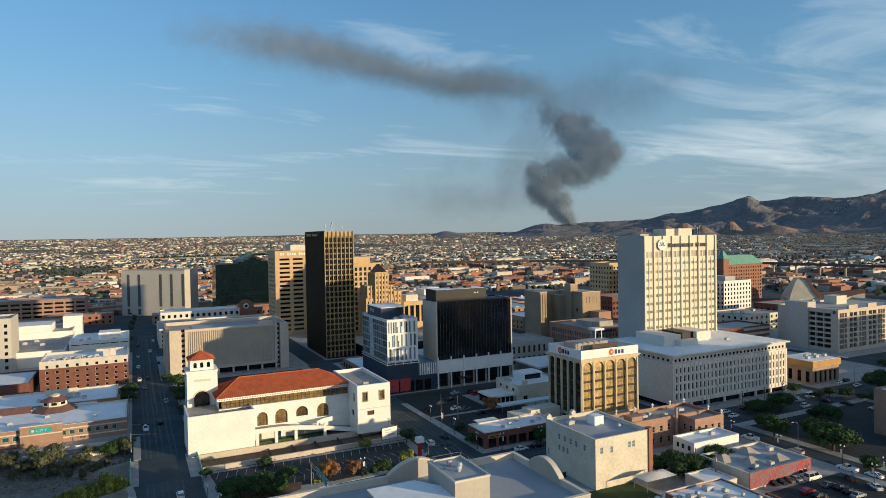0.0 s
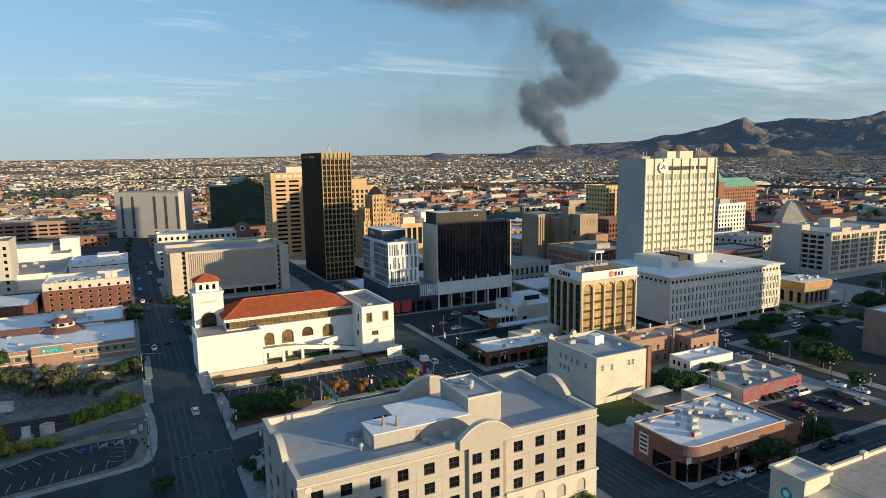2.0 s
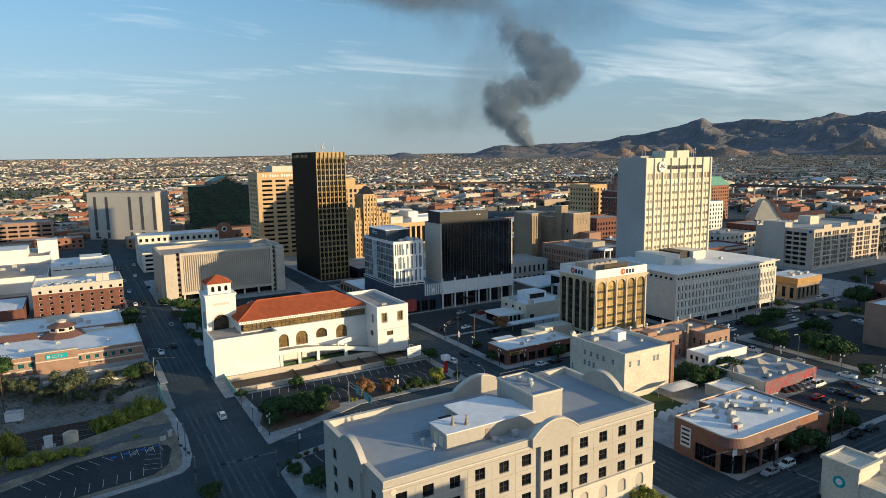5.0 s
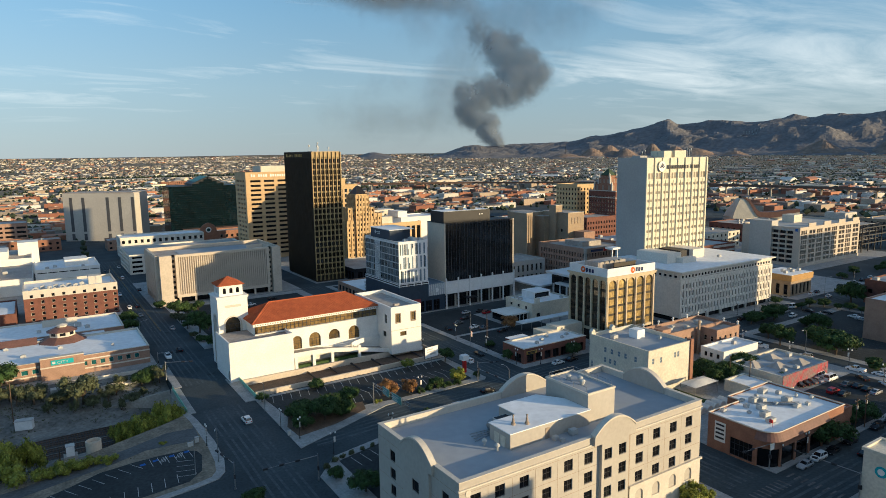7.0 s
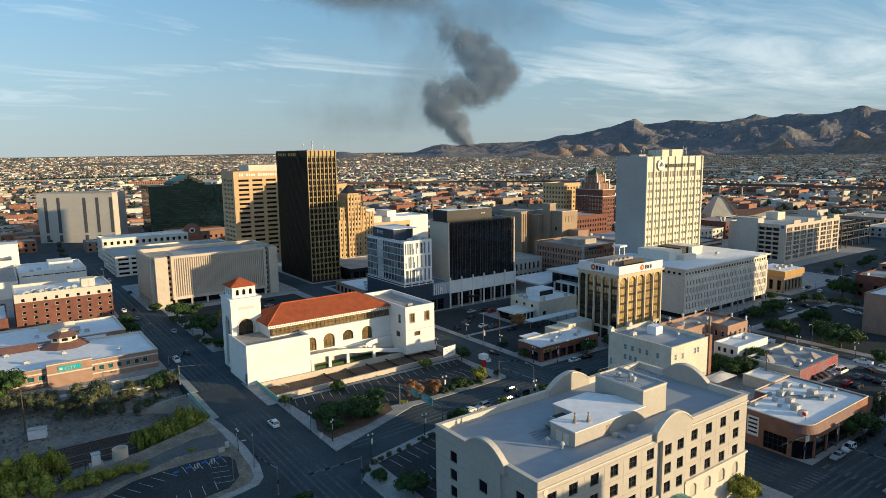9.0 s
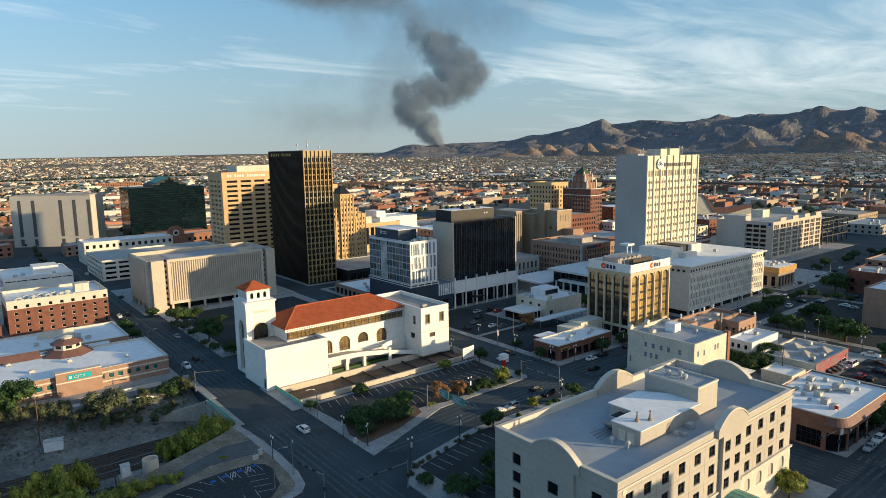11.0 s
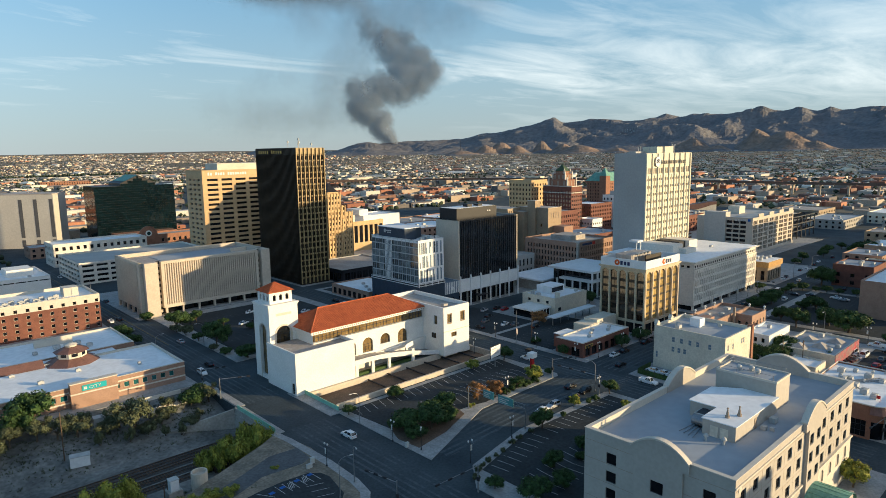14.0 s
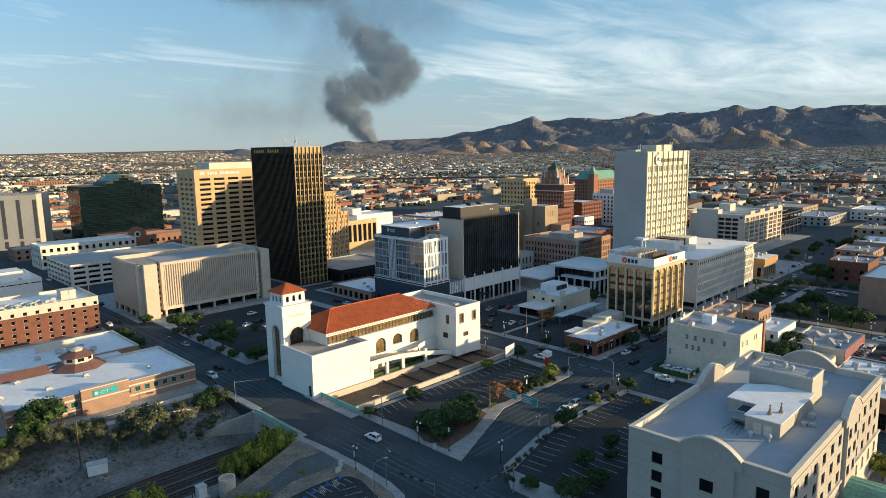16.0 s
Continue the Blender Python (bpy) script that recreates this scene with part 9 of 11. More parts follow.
def many_boxes(name, items, material, label, category):
    """One mesh of simple flat-roofed or gabled blocks: (x, y, z, w, d, h, turn, gable)."""
    V, F = [], []
    for x, y, z, w, d, h, a, g in items:
        c, s_ = math.cos(a), math.sin(a)
        n = len(V)
        for zz in (-2.0, h):
            for u, v in ((-w, -d), (w, -d), (w, d), (-w, d)):
                V.append((x + (u * c - v * s_) / 2, y + (u * s_ + v * c) / 2, z + zz))
        F += [(n, n + 1, n + 5, n + 4), (n + 1, n + 2, n + 6, n + 5), (n + 2, n + 3, n + 7, n + 6), (n + 3, n, n + 4, n + 7)]
        if g:
            for u in (-w, w):
                V.append((x + u * c / 2, y + u * s_ / 2, z + h + d * 0.18))
            F += [(n + 4, n + 5, n + 9, n + 8), (n + 6, n + 7, n + 8, n + 9), (n + 5, n + 6, n + 9), (n + 7, n + 4, n + 8)]
        else:
            F.append((n + 4, n + 5, n + 6, n + 7))
    me = bpy.data.meshes.new(name)
    me.from_pydata(V, [], F)
    me.materials.append(material)
    single(name, me, None, label, category, kind="stuff")


def clumps(name, items, material, label, category):
    """One mesh of uneven leafy clumps: (x, y, z, radius)."""
    base = bmesh.new()
    bmesh.ops.create_icosphere(base, subdivisions=1, radius=1)
    bv = [v.co.copy() for v in base.verts]
    bf = [tuple(v.index for v in f.verts) for f in base.faces]
    base.free()
    V, F = [], []
    for x, y, z, r in items:
        n = len(V)
        sx, sy, sz = r * random.uniform(0.7, 1.3), r * random.uniform(0.7, 1.3), r * random.uniform(0.6, 1.0)
        for v in bv:
            k = random.uniform(0.72, 1.2)
            V.append((x + v.x * sx * k, y + v.y * sy * k, z + (v.z * k + 0.7) * sz))
        F += [tuple(n + i for i in f) for f in bf]
    me = bpy.data.meshes.new(name)
    me.from_pydata(V, [], F)
    me.materials.append(material)
    single(name, me, None, label, category, kind="stuff")


def far_crowns(name, items, material, label, category):
    """One mesh of small uneven eight-sided crowns for trees far off: (x, y, z, radius)."""
    V, F = [], []
    for x, y, z, r in items:
        n = len(V)
        q = [random.uniform(0.65, 1.25) * r for _ in range(6)]
        V += [(x + q[0], y, z + 0.55 * r), (x, y + q[1], z + 0.7 * r), (x - q[2], y, z + 0.5 * r), (x, y - q[3], z + 0.65 * r), (x, y, z + 0.7 * q[4] + 0.7 * r), (x, y, z - 0.3)]
        F += [(n + i, n + (i + 1) % 4, n + 4) for i in range(4)] + [(n + (i + 1) % 4, n + i, n + 5) for i in range(4)]
    me = bpy.data.meshes.new(name)
    me.from_pydata(V, [], F)
    me.materials.append(material)
    single(name, me, None, label, category, kind="stuff")


FREEWAY = [(948, -80), (944, 100), (940, 270), (928, 480), (906, 690), (872, 800), (820, 905), (700, 1040), (520, 1160)]


def near_freeway(x, y):
    return any(abs((x - xa) * (yb - ya) - (y - ya) * (xb - xa)) / math.hypot(xb - xa, yb - ya) < 24 and min(ya, yb) - 10 < y < max(ya, yb) + 10 for (xa, ya), (xb, yb) in zip(FREEWAY, FREEWAY[1:]))


def on_far_road(x, y):
    """The long street and the highway that cross the plain stay clear of houses."""
    u = (y - 616) / 954
    return 0 <= u <= 1 and abs(x - (150 + 370 * u)) < 15 or -1000 < x < 760 and abs(y - (1950 - 0.135 * (x - 100))) < 20


def far_roads():
    for name, a, b, half, lift, mat, label in (("street", (150, 616), (520, 1570), 10, 0.3, "asphalt", "long straight street running out across the plain"), ("highway", (-1000, 2098), (760, 1861), 11, 2.0, "pavement", "pale raised highway across the plain")):
        A, B = Vector(a), Vector(b)
        d = (B - A).normalized()
        n = Vector((-d.y, d.x)) * half
        s = Shape()
        for i in range(40):
            p, q = A.lerp(B, i / 40), A.lerp(B, (i + 1) / 40)
            c = [p - n, q - n, q + n, p + n]
            z = [ground_height(v.x, v.y) + lift for v in c]
            s.faces([(v.x, v.y, h - 6) for v, h in zip(c, z)] + [(v.x, v.y, h) for v, h in zip(c, z)], [(4, 5, 6, 7), (0, 1, 5, 4), (2, 3, 7, 6)])
        single(name, s, M[mat], label, "road", kind="structure")
    random.seed(8)
    row = [(x + random.uniform(-3, 3), 1950 - 0.135 * (x - 100) + random.uniform(24, 34), ground_height(x, 1950), random.uniform(4, 7)) for x in range(20, 560, 5)]
    row += [(150 + 370 * u + sd * random.uniform(12, 15), 616 + 954 * u, ground_height(150 + 370 * u, 616 + 954 * u), random.uniform(1.6, 3)) for u in steps(0, 1, 80) for sd in (-1, 1) if random.random() < 0.6]
    far_crowns("road_trees", row, M["far_green"], "rows of trees along the far roads", "trees")
    root = box_tower("apartment_building", "long orange brick apartment block on the plain", 222, 316, 1580, 1600, 20, M["brick_orange"], M["roof_tan"], 20, 4, 1.8, 2.2, 7, 3.3)
    part("plinth", Shape().box(222.2, 315.8, 1580.2, 1599.8, -8, 0), M["brick_orange"], root)


def city_plain():
    random.seed(3)
    houses, sheds, trees, crowns = [], [], [], []
    for i in range(78000):
        az = radians(random.uniform(-16, 100))
        r = math.sqrt(random.uniform(760 ** 2, 4780 ** 2)) if random.random() < 0.8 else random.uniform(760, 2600)
        x, y = r * math.sin(az), r * math.cos(az)
        if not eye_ok(x, y):
            continue
        g = 0.55 if r > 1500 else 0.0
        # the plain is drawn together with distance, and its houses with it
        k = 1.0 - 0.6 * smooth(900, 2300, r)
        if k > 0.95 and random.random() < 0.55 or random.random() < 0.35 * (k - 0.4):
            continue
        if on_far_road(x, y) or near_freeway(x, y) or 215 < x < 325 and 1540 < y < 1606:
            continue
        # open lots and parks in broad patches
        if noise.noise((x * 0.004, y * 0.004, 21.0)) > 0.34:
            if random.random() < 0.5:
                crowns.append((x, y, ground_height(x, y), random.uniform(2.5, 5.5) * k))
            continue
        # houses stand along streets
        c, s_ = math.cos(g), math.sin(g)
        u, v = x * c + y * s_, -x * s_ + y * c
        if (v % (62 * k if r > 2300 else 62)) < 13 * k or (u % 190) < 15 * k:
            continue
        z = ground_height(x, y)
        big = random.random()
        if r < 1250 and big < 0.42:
            continue
        wide = 0.045 + 0.06 * smooth(1300, 2200, r)
        w = random.uniform(7, 15) if big > wide else random.uniform(22, 70)
        houses.append((x, y, z, w * k, k * (random.uniform(7, 12) if big > wide else random.uniform(16, 34)), k * (random.uniform(2.4, 3.8) if big > 0.12 else random.uniform(4, 8)), g + random.choice((0, math.pi / 2)), random.random() < 0.3))
        for _ in range(random.choice((0, 1, 1, 2))):
            near = random.uniform(-13, 13)
            crowns.append((x + near * k - 5 * k * math.sin(az), y + random.uniform(-13, 6) * k - 5 * k * math.cos(az), z, random.uniform(2.0, 4.8) * k * 1.15))
    many_boxes("house_field", houses, M["houses"], "countless small pale houses on the plain", "houses")
    for i in range(1900):
        az = radians(random.uniform(-16, 92))
        r = random.uniform(560, 1300)
        x, y = r * math.sin(az), r * math.cos(az)
        x, y = round(x / 30) * 30 + random.uniform(-3, 3), round(y / 24) * 24 + random.uniform(-3, 3)
        if not eye_ok(x, y) or on_far_road(x, y) or (x % 120) < 14 or (y % 96) < 12 or near_freeway(x, y):
            continue
        if random.random() < 0.2:
            trees.append((x, y, 0, random.uniform(3, 5)))
            continue
        tall = random.choice((3.6, 4, 4.5, 5, 5.5, 6, 7, 8.5))
        w, d = random.uniform(14, 40), random.uniform(11, 22)
        sheds.append((x, y, ground_height(x, y), w, d, tall, 0, False))
        # plant, stair heads and skylights on the roofs
        for _ in range(random.choice((1, 2, 3, 4))):
            sheds.append((x + random.uniform(-0.4, 0.4) * w, y + random.uniform(-0.35, 0.35) * d, ground_height(x, y), random.uniform(1.2, 5), random.uniform(1.2, 4), tall + random.uniform(0.7, 2.2), 0, False))
        if random.random() < 0.5:
            trees.append((x + random.uniform(-16, 16), y - 13, 0, random.uniform(2, 3.6)))
        if random.random() < 0.75:
            trees.append((x + random.uniform(-16, 16), y - 12, 0, random.uniform(2.5, 4)))
    many_boxes("warehouse_field", sheds, M["warehouses"], "brick and white low warehouses beyond downtown", "warehouses")
    clumps("far_trees", trees, M["far_green"], "dark trees between the warehouses", "trees")
    far_crowns("plain_trees", crowns, M["far_green"], "dark scattered trees across the plain", "trees")
    dots = []
    for i in range(900):
        x, y = random.uniform(-160, 680), random.uniform(470, 690)
        if (x % 60) < 8:
            dots.append((x, y, 0, random.uniform(2.0, 3.6)))
    clumps("street_trees", dots, M["far_green"], "dark street trees behind the downtown blocks", "trees")


city_plain()
far_roads()


def bump(a, c, w):
    return math.exp(-((a - c) / w) ** 2)


def ridge(az):
    """Height of the skyline in degrees above the eye, by compass angle."""
    e = -0.15 - 0.8 * (1 - smooth(22, 26, az)) + 0.34 * smooth(30, 33, az) + 0.5 * bump(az, 26.2, 1.6) + 0.5 * smooth(32, 34.6, az) + 0.18 * bump(az, 35.2, 0.9) + 0.26 * smooth(35, 41, az)
    e += 1.45 * smooth(42.8, 51.5, az) + 0.2 * bump(az, 45.3, 1.0) + 0.45 * bump(az, 51.5, 0.6) + 0.22 * bump(az, 54.9, 1.2) - 0.12 * bump(az, 57.8, 0.9) + 0.42 * bump(az, 60.8, 0.9)
    e += 0.26 * smooth(61.5, 63, az) + 0.3 * bump(az, 68, 0.8) + 0.3 * bump(az, 70.7, 0.7) + 0.17 * bump(az, 72.8, 0.5) + 0.17 * bump(az, 75.5, 1.3) + 0.2 * bump(az, 84, 4)
    return e - 0.3 * smooth(79, 82, az)


KNOLLS = [(43.0, 3330, 1.3, 22), (45.2, 3420, 0.9, 48), (46.6, 3480, 1.1, 58), (48.0, 3420, 0.9, 40), (50.2, 3560, 0.7, 60), (52.0, 3480, 0.9, 46), (53.6, 3430, 1.4, 44), (56.6, 3400, 0.9, 26), (62.6, 3480, 1.3, 62), (64.6, 3420, 1.0, 30), (67.6, 3560, 1.3, 100), (69.6, 3500, 1.8, 82), (71.6, 3440, 1.2, 40)]


def hill_height(az, r):
    """Height of the mountain range and of the knolls at its foot, and how much of it is knoll."""
    x, y = r * math.sin(radians(az)), r * math.cos(radians(az))
    top = 71 + 4420 * math.tan(radians(ridge(az)))
    base = ground_height(x, y) - 6
    t = (r - 3350) / (4420 - 3350)
    rise = smooth(0, 1, t) if r < 4420 else 1 - 0.35 * smooth(4420, 4930, r)
    rough = noise.fractal((x * 0.0026, y * 0.0026, 1.7), 1.0, 2.1, 6)
    spur = abs(noise.noise((x * 0.0042, y * 0.0042, 5.0)))
    amp = max(0.0, top - base)
    h = base + amp * rise + amp * 0.30 * (rough - 0.1) * smooth(0.05, 0.5, t) * (1 - 0.75 * smooth(0.82, 1.0, t)) - amp * 0.28 * spur * smooth(0.1, 0.6, t) * (1 - 0.8 * smooth(0.85, 1.0, t))
    h += 5.0 * noise.fractal((x * 0.016, y * 0.016, 4.0), 1.0, 2.1, 3) * smooth(0.1, 0.5, t) * smooth(0.3, 1.0, amp / 60)
    k = 0.0
    for ka, kr, w, tall in KNOLLS:
        dx = math.hypot((az - ka) / w, (r - kr) / (w * 62))
        dx *= 0.8 + 0.35 * (0.5 + 0.5 * noise.noise((x * 0.006, y * 0.006, ka)))
        if dx < 2.2:
            gully = 1 - 0.35 * abs(noise.noise((x * 0.012, y * 0.012, ka)))
            k = max(k, tall * math.exp(-dx * dx) * gully * 1.15)
    z = max(base - 2, h, base + 4 + k if k > 3 else base - 2)
    return x, y, z, k > 5 and z > h + 1.0


def hills():
    s = Shape()
    na, nr = 480, 64
    az0, az1 = 10.0, 112.0
    tan = []
    for i in range(na + 1):
        az = az0 + (az1 - az0) * i / na
        for j in range(nr + 1):
            x, y, z, knoll = hill_height(az, 3150 + 1780 * j / nr)
            s.v.append((x, y, z))
            tan.append(knoll)
    for i in range(na):
        for j in range(nr):
            k = i * (nr + 1) + j
            s.f.append((k, k + 1, k + nr + 2, k + nr + 1))
            # knoll faces take the sun-coloured rock, the rest the hazed one
            s.mi.append(1 if tan[k] + tan[k + 1] + tan[k + nr + 1] + tan[k + nr + 2] > 2 else 0)
    single("mountain_range", s, [M["rock_hazed"], M["rock_sunlit"]], "bare grey-brown desert mountain range with tan knolls", "mountains", kind="structure")
    # rows of whitewashed marks high on one slope
    marks = Shape()
    for row, (r, n) in enumerate(((4090, 8), (4030, 6), (3970, 6))):
        for i in range(n):
            a = 57.2 + 0.2 * i - 0.1 * row
            x0, y0, z0, _ = hill_height(a, r)
            x1, y1, z1, _ = hill_height(a + 0.1, r)
            x2, y2, z2, _ = hill_height(a + 0.1, r + 34)
            x3, y3, z3, _ = hill_height(a, r + 34)
            marks.poly([(x0, y0, z0 + 3), (x1, y1, z1 + 3), (x2, y2, z2 + 3), (x3, y3, z3 + 3)])
    single("hillside_marks", marks, M["lime_paint"], "rows of whitewashed marks on a mountain slope", "hillside sign", kind="stuff")
    x, y, z, _ = hill_height(43.0, 3330)
    mast = thing("radio_mast", (x, y, z - 1), "thin steel radio mast on a desert knoll", "mast")
    part("mast_pole", Shape().ring(x, y, z - 1, z + 52, 1.3, 0.5, 6), M["steel_dark"], mast)


hills()


def smoke():
    """A dark plume over the far hills: billowing sheets, thick where the puffs crowd together and frayed towards their edges."""
    root = thing("smoke_plume", (2700, 3560, 90), "dark grey smoke plume rising and drifting over the hills", "smoke", kind="stuff")

    def smoke_mat(name, tone, scale, amp, soft, most):
        m = surface(name, (tone * 0.84, tone * 0.99, tone * 1.24), (tone * 0.66, tone * 0.78, tone * 0.97), 1.0, 0.006, 0.03, 0, stain=0.15, gloss=0.0)
        nt = m.node_tree
        geo, den = nt.nodes.new("ShaderNodeNewGeometry"), nt.nodes.new("ShaderNodeAttribute")
        den.attribute_name = "thickness"
        ns = nt.nodes.new("ShaderNodeTexNoise")
        ns.inputs["Scale"].default_value, ns.inputs["Detail"].default_value, ns.inputs["Roughness"].default_value, ns.inputs["Distortion"].default_value = scale, 9, 0.58, 0.4
        nt.links.new(geo.outputs["Position"], ns.inputs[0])
        a = nt.nodes.new("ShaderNodeMath"); a.operation = "MULTIPLY_ADD"
        a.inputs[1].default_value, a.inputs[2].default_value = amp, -0.5 * amp
        nt.links.new(ns.outputs[0], a.inputs[0])
        b = nt.nodes.new("ShaderNodeMath"); b.operation = "ADD"
        nt.links.new(a.outputs[0], b.inputs[0]); nt.links.new(den.outputs["Fac"], b.inputs[1])
        mr = nt.nodes.new("ShaderNodeMapRange"); mr.interpolation_type = "SMOOTHSTEP"
        mr.inputs["From Min"].default_value, mr.inputs["From Max"].default_value = 0.15, 0.15 + soft
        mr.inputs["To Min"].default_value, mr.inputs["To Max"].default_value = 0.0, most
        nt.links.new(b.outputs[0], mr.inputs[0])
        nt.links.new(mr.outputs[0], nt.nodes["Principled BSDF"].inputs["Alpha"])
        return m

    def sheet(name, puffs, D, mat, wide, seed, step=0.12, lumps=5.0):
        """puffs: (azimuth, elevation, radius, density) in degrees round the town."""
        puffs = [tuple(a + (b - a) * k / 4 for a, b in zip(p, q)) for p, q in zip(puffs, puffs[1:]) for k in range(4)] + [puffs[-1]]
        a0, a1 = min(p[0] - 2.3 * p[2] * wide for p in puffs), max(p[0] + 2.3 * p[2] * wide for p in puffs)
        e0, e1 = max(0.2, min(p[1] - 2.3 * p[2] * wide for p in puffs)), max(p[1] + 2.3 * p[2] * wide for p in puffs)
        na, ne = int((a1 - a0) / step), int((e1 - e0) / step)
        V, dens = [], []
        for i in range(na + 1):
            for j in range(ne + 1):
                a, e = a0 + (a1 - a0) * i / na, e0 + (e1 - e0) * j / ne
                f = 0.0
                for pa, pe, pr, pd in puffs:
                    q = ((a - pa) ** 2 + (e - pe) ** 2) / (pr * wide) ** 2
                    if q < 5.2:
                        f = max(f, pd * math.exp(-q * 0.9))
                rim = min(1, i / 4, (na - i) / 4, (ne - j) / 4)
                deep = D - 40 * min(1.2, f) - lumps * noise.fractal((a * 0.7, e * 0.7, seed), 0.9, 2.0, 3)
                V.append((deep * math.sin(radians(a)), deep * math.cos(radians(a)), 71 + deep * math.tan(radians(e))))
                dens.append(min(1.25, f) * rim)
        me = bpy.data.meshes.new(name)
        h = ne + 1
        keep = [(i * h + j, (i + 1) * h + j, (i + 1) * h + j + 1, i * h + j + 1) for i in range(na) for j in range(ne) if dens[i * h + j] + dens[(i + 1) * h + j + 1] > 0.02]
        me.from_pydata(V, [], keep)
        me.attributes.new("thickness", "FLOAT", "POINT").data.foreach_set("value", dens)
        for p in me.polygons:
            p.use_smooth = True
        me.materials.append(mat)
        ob = new(name, me)
        ob.parent = root
        ob.location = -root.location
        ob.visible_shadow = False

    dense = smoke_mat("smoke_dense", 0.165, 0.011, 0.85, 0.5, 0.66)
    soft = smoke_mat("smoke_soft", 0.175, 0.0075, 0.8, 1.0, 0.6)
    drift = smoke_mat("smoke_drift", 0.175, 0.0055, 0.8, 1.1, 0.6)
    veil = smoke_mat("smoke_veil", 0.2, 0.004, 0.7, 1.1, 0.44)
    stem = [(37.35, 0.7, 0.45, 1.1), (37.0, 1.2, 0.6, 1.1), (36.5, 1.7, 0.7, 1.1), (36.1, 2.3, 0.9, 1.1), (36.6, 2.9, 0.75, 1.0), (35.4, 3.1, 1.0, 1.05), (34.6, 3.9, 1.2, 0.95), (35.6, 4.6, 1.5, 1.0), (34.4, 5.1, 1.2, 0.8),
            (36.8, 5.4, 1.5, 1.0), (38.2, 5.5, 1.3, 1.0), (39.6, 6.0, 1.3, 0.95), (40.6, 6.8, 1.2, 0.85), (38.6, 6.8, 1.8, 1.0), (39.8, 7.8, 1.3, 0.85), (38.0, 8.2, 1.5, 0.9), (36.9, 9.2, 1.5, 0.75), (38.6, 9.2, 1.1, 0.6), (36.0, 10.0, 1.3, 0.55), (35.2, 10.8, 1.2, 0.4)]
    band = [(36.0, 11.6, 1.2, 0.45), (34.0, 12.7, 1.2, 0.75), (31.8, 13.1, 1.3, 0.95), (29.6, 13.3, 1.3, 1.1), (27.4, 13.2, 1.3, 1.1), (25.2, 13.6, 1.3, 1.0), (23.0, 14.1, 1.3, 1.0), (20.8, 14.7, 1.4, 1.0), (18.6, 15.2, 1.5, 1.05), (16.4, 15.6, 1.6, 1.0), (14.0, 16.0, 1.6, 0.95), (11.5, 16.3, 1.6, 0.9), (9.0, 16.4, 1.6, 0.75), (6.5, 16.4, 1.5, 0.55), (4.0, 16.6, 1.4, 0.35)]
    haze = [(33.4, 3.4, 1.8, 0.7), (32.6, 5.4, 2.2, 0.9), (33.8, 7.6, 2.4, 0.85), (35.0, 10.0, 2.6, 0.9), (38.5, 11.6, 2.8, 0.95), (42.2, 11.8, 2.6, 0.9), (45.8, 12.2, 2.2, 0.65), (31.0, 11.4, 2.4, 0.7), (42.6, 8.8, 1.8, 0.4)]
    low = [(31.0, 3.0, 1.6, 0.7), (28.4, 3.2, 1.9, 0.8), (25.5, 3.4, 1.9, 0.75), (22.6, 3.4, 1.6, 0.5), (28.0, 6.0, 2.0, 0.5)]
    sheet("stem", stem, 4250, dense, 1.0, 1.0)
    sheet("stem", stem, 4500, soft, 1.25, 5.0)
    sheet("drift", band, 4300, drift, 1.0, 2.0, 0.25)
    sheet("drift", band, 4600, drift, 1.3, 9.0, 0.25)
    sheet("veil", haze, 4700, veil, 1.1, 3.0, 0.3)
    sheet("veil", low, 4650, veil, 1.1, 4.0, 0.3)


smoke()


def freeway():
    root = thing("elevated_freeway", (920, 340, 0), "long elevated concrete freeway on tall piers", "bridge")
    for (xa, ya), (xb, yb) in zip(FREEWAY, FREEWAY[1:]):
        a, b = Vector((xa, ya)), Vector((xb, yb))
        d = (b - a).normalized()
        n = Vector((-d.y, d.x))
        s = Shape()
        for o0, o1, z0, z1 in ((-8, 8, -1.8, 0), (-8.3, -7.9, 0, 1.1), (7.9, 8.3, 0, 1.1)):
            c = [a + n * o0, a + n * o1, b + n * o1 + d * 0.6, b + n * o0 + d * 0.6]
            s.faces([(q.x, q.y, 18 + z) for z in (z0, z1) for q in c], [(3, 2, 1, 0), (4, 5, 6, 7), (0, 1, 5, 4), (1, 2, 6, 5), (2, 3, 7, 6), (3, 0, 4, 7)])
        part("deck", s, M["freeway_brown"], root)
        k = max(1, round((b - a).length / 37))
        for i in range(k):
            q = a + d * ((b - a).length * (i + 0.5) / k)
            g = ground_height(q.x, q.y) - 0.5
            part("pier", Shape().ring(q.x, q.y, g, 14.4, 1.5, 1.5, 8).prism([tuple(q + n * -7 + d * -1.4), tuple(q + n * -7 + d * 1.4), tuple(q + n * 7 + d * 1.4), tuple(q + n * 7 + d * -1.4)], 14.4, 16.2), M["concrete_tan"], root)


freeway()


def shade_blocks():
    """Unseen plain blocks, added south of the streets to shade the evening avenue."""
    for x0, x1, y0, y1, z, label in ((269, 311.5, 70, 85, 74, "tall plain concrete office tower south of the car park"), (312, 328, 70, 85, 41, "plain concrete office block south of the car park"), (76, 94, 14, 24, 31, "plain concrete block south of the cream offices"), (473, 516, 70, 85, 46, "plain concrete office block on the southern avenue")):
        root = thing("office_block", ((x0 + x1) / 2, (y0 + y1) / 2, 0), label, "building")
        shell(root, x0, x1, y0, y1, z, M["concrete_grey"], M["roof_tan"], [], [], deck=0.6)


shade_blocks()


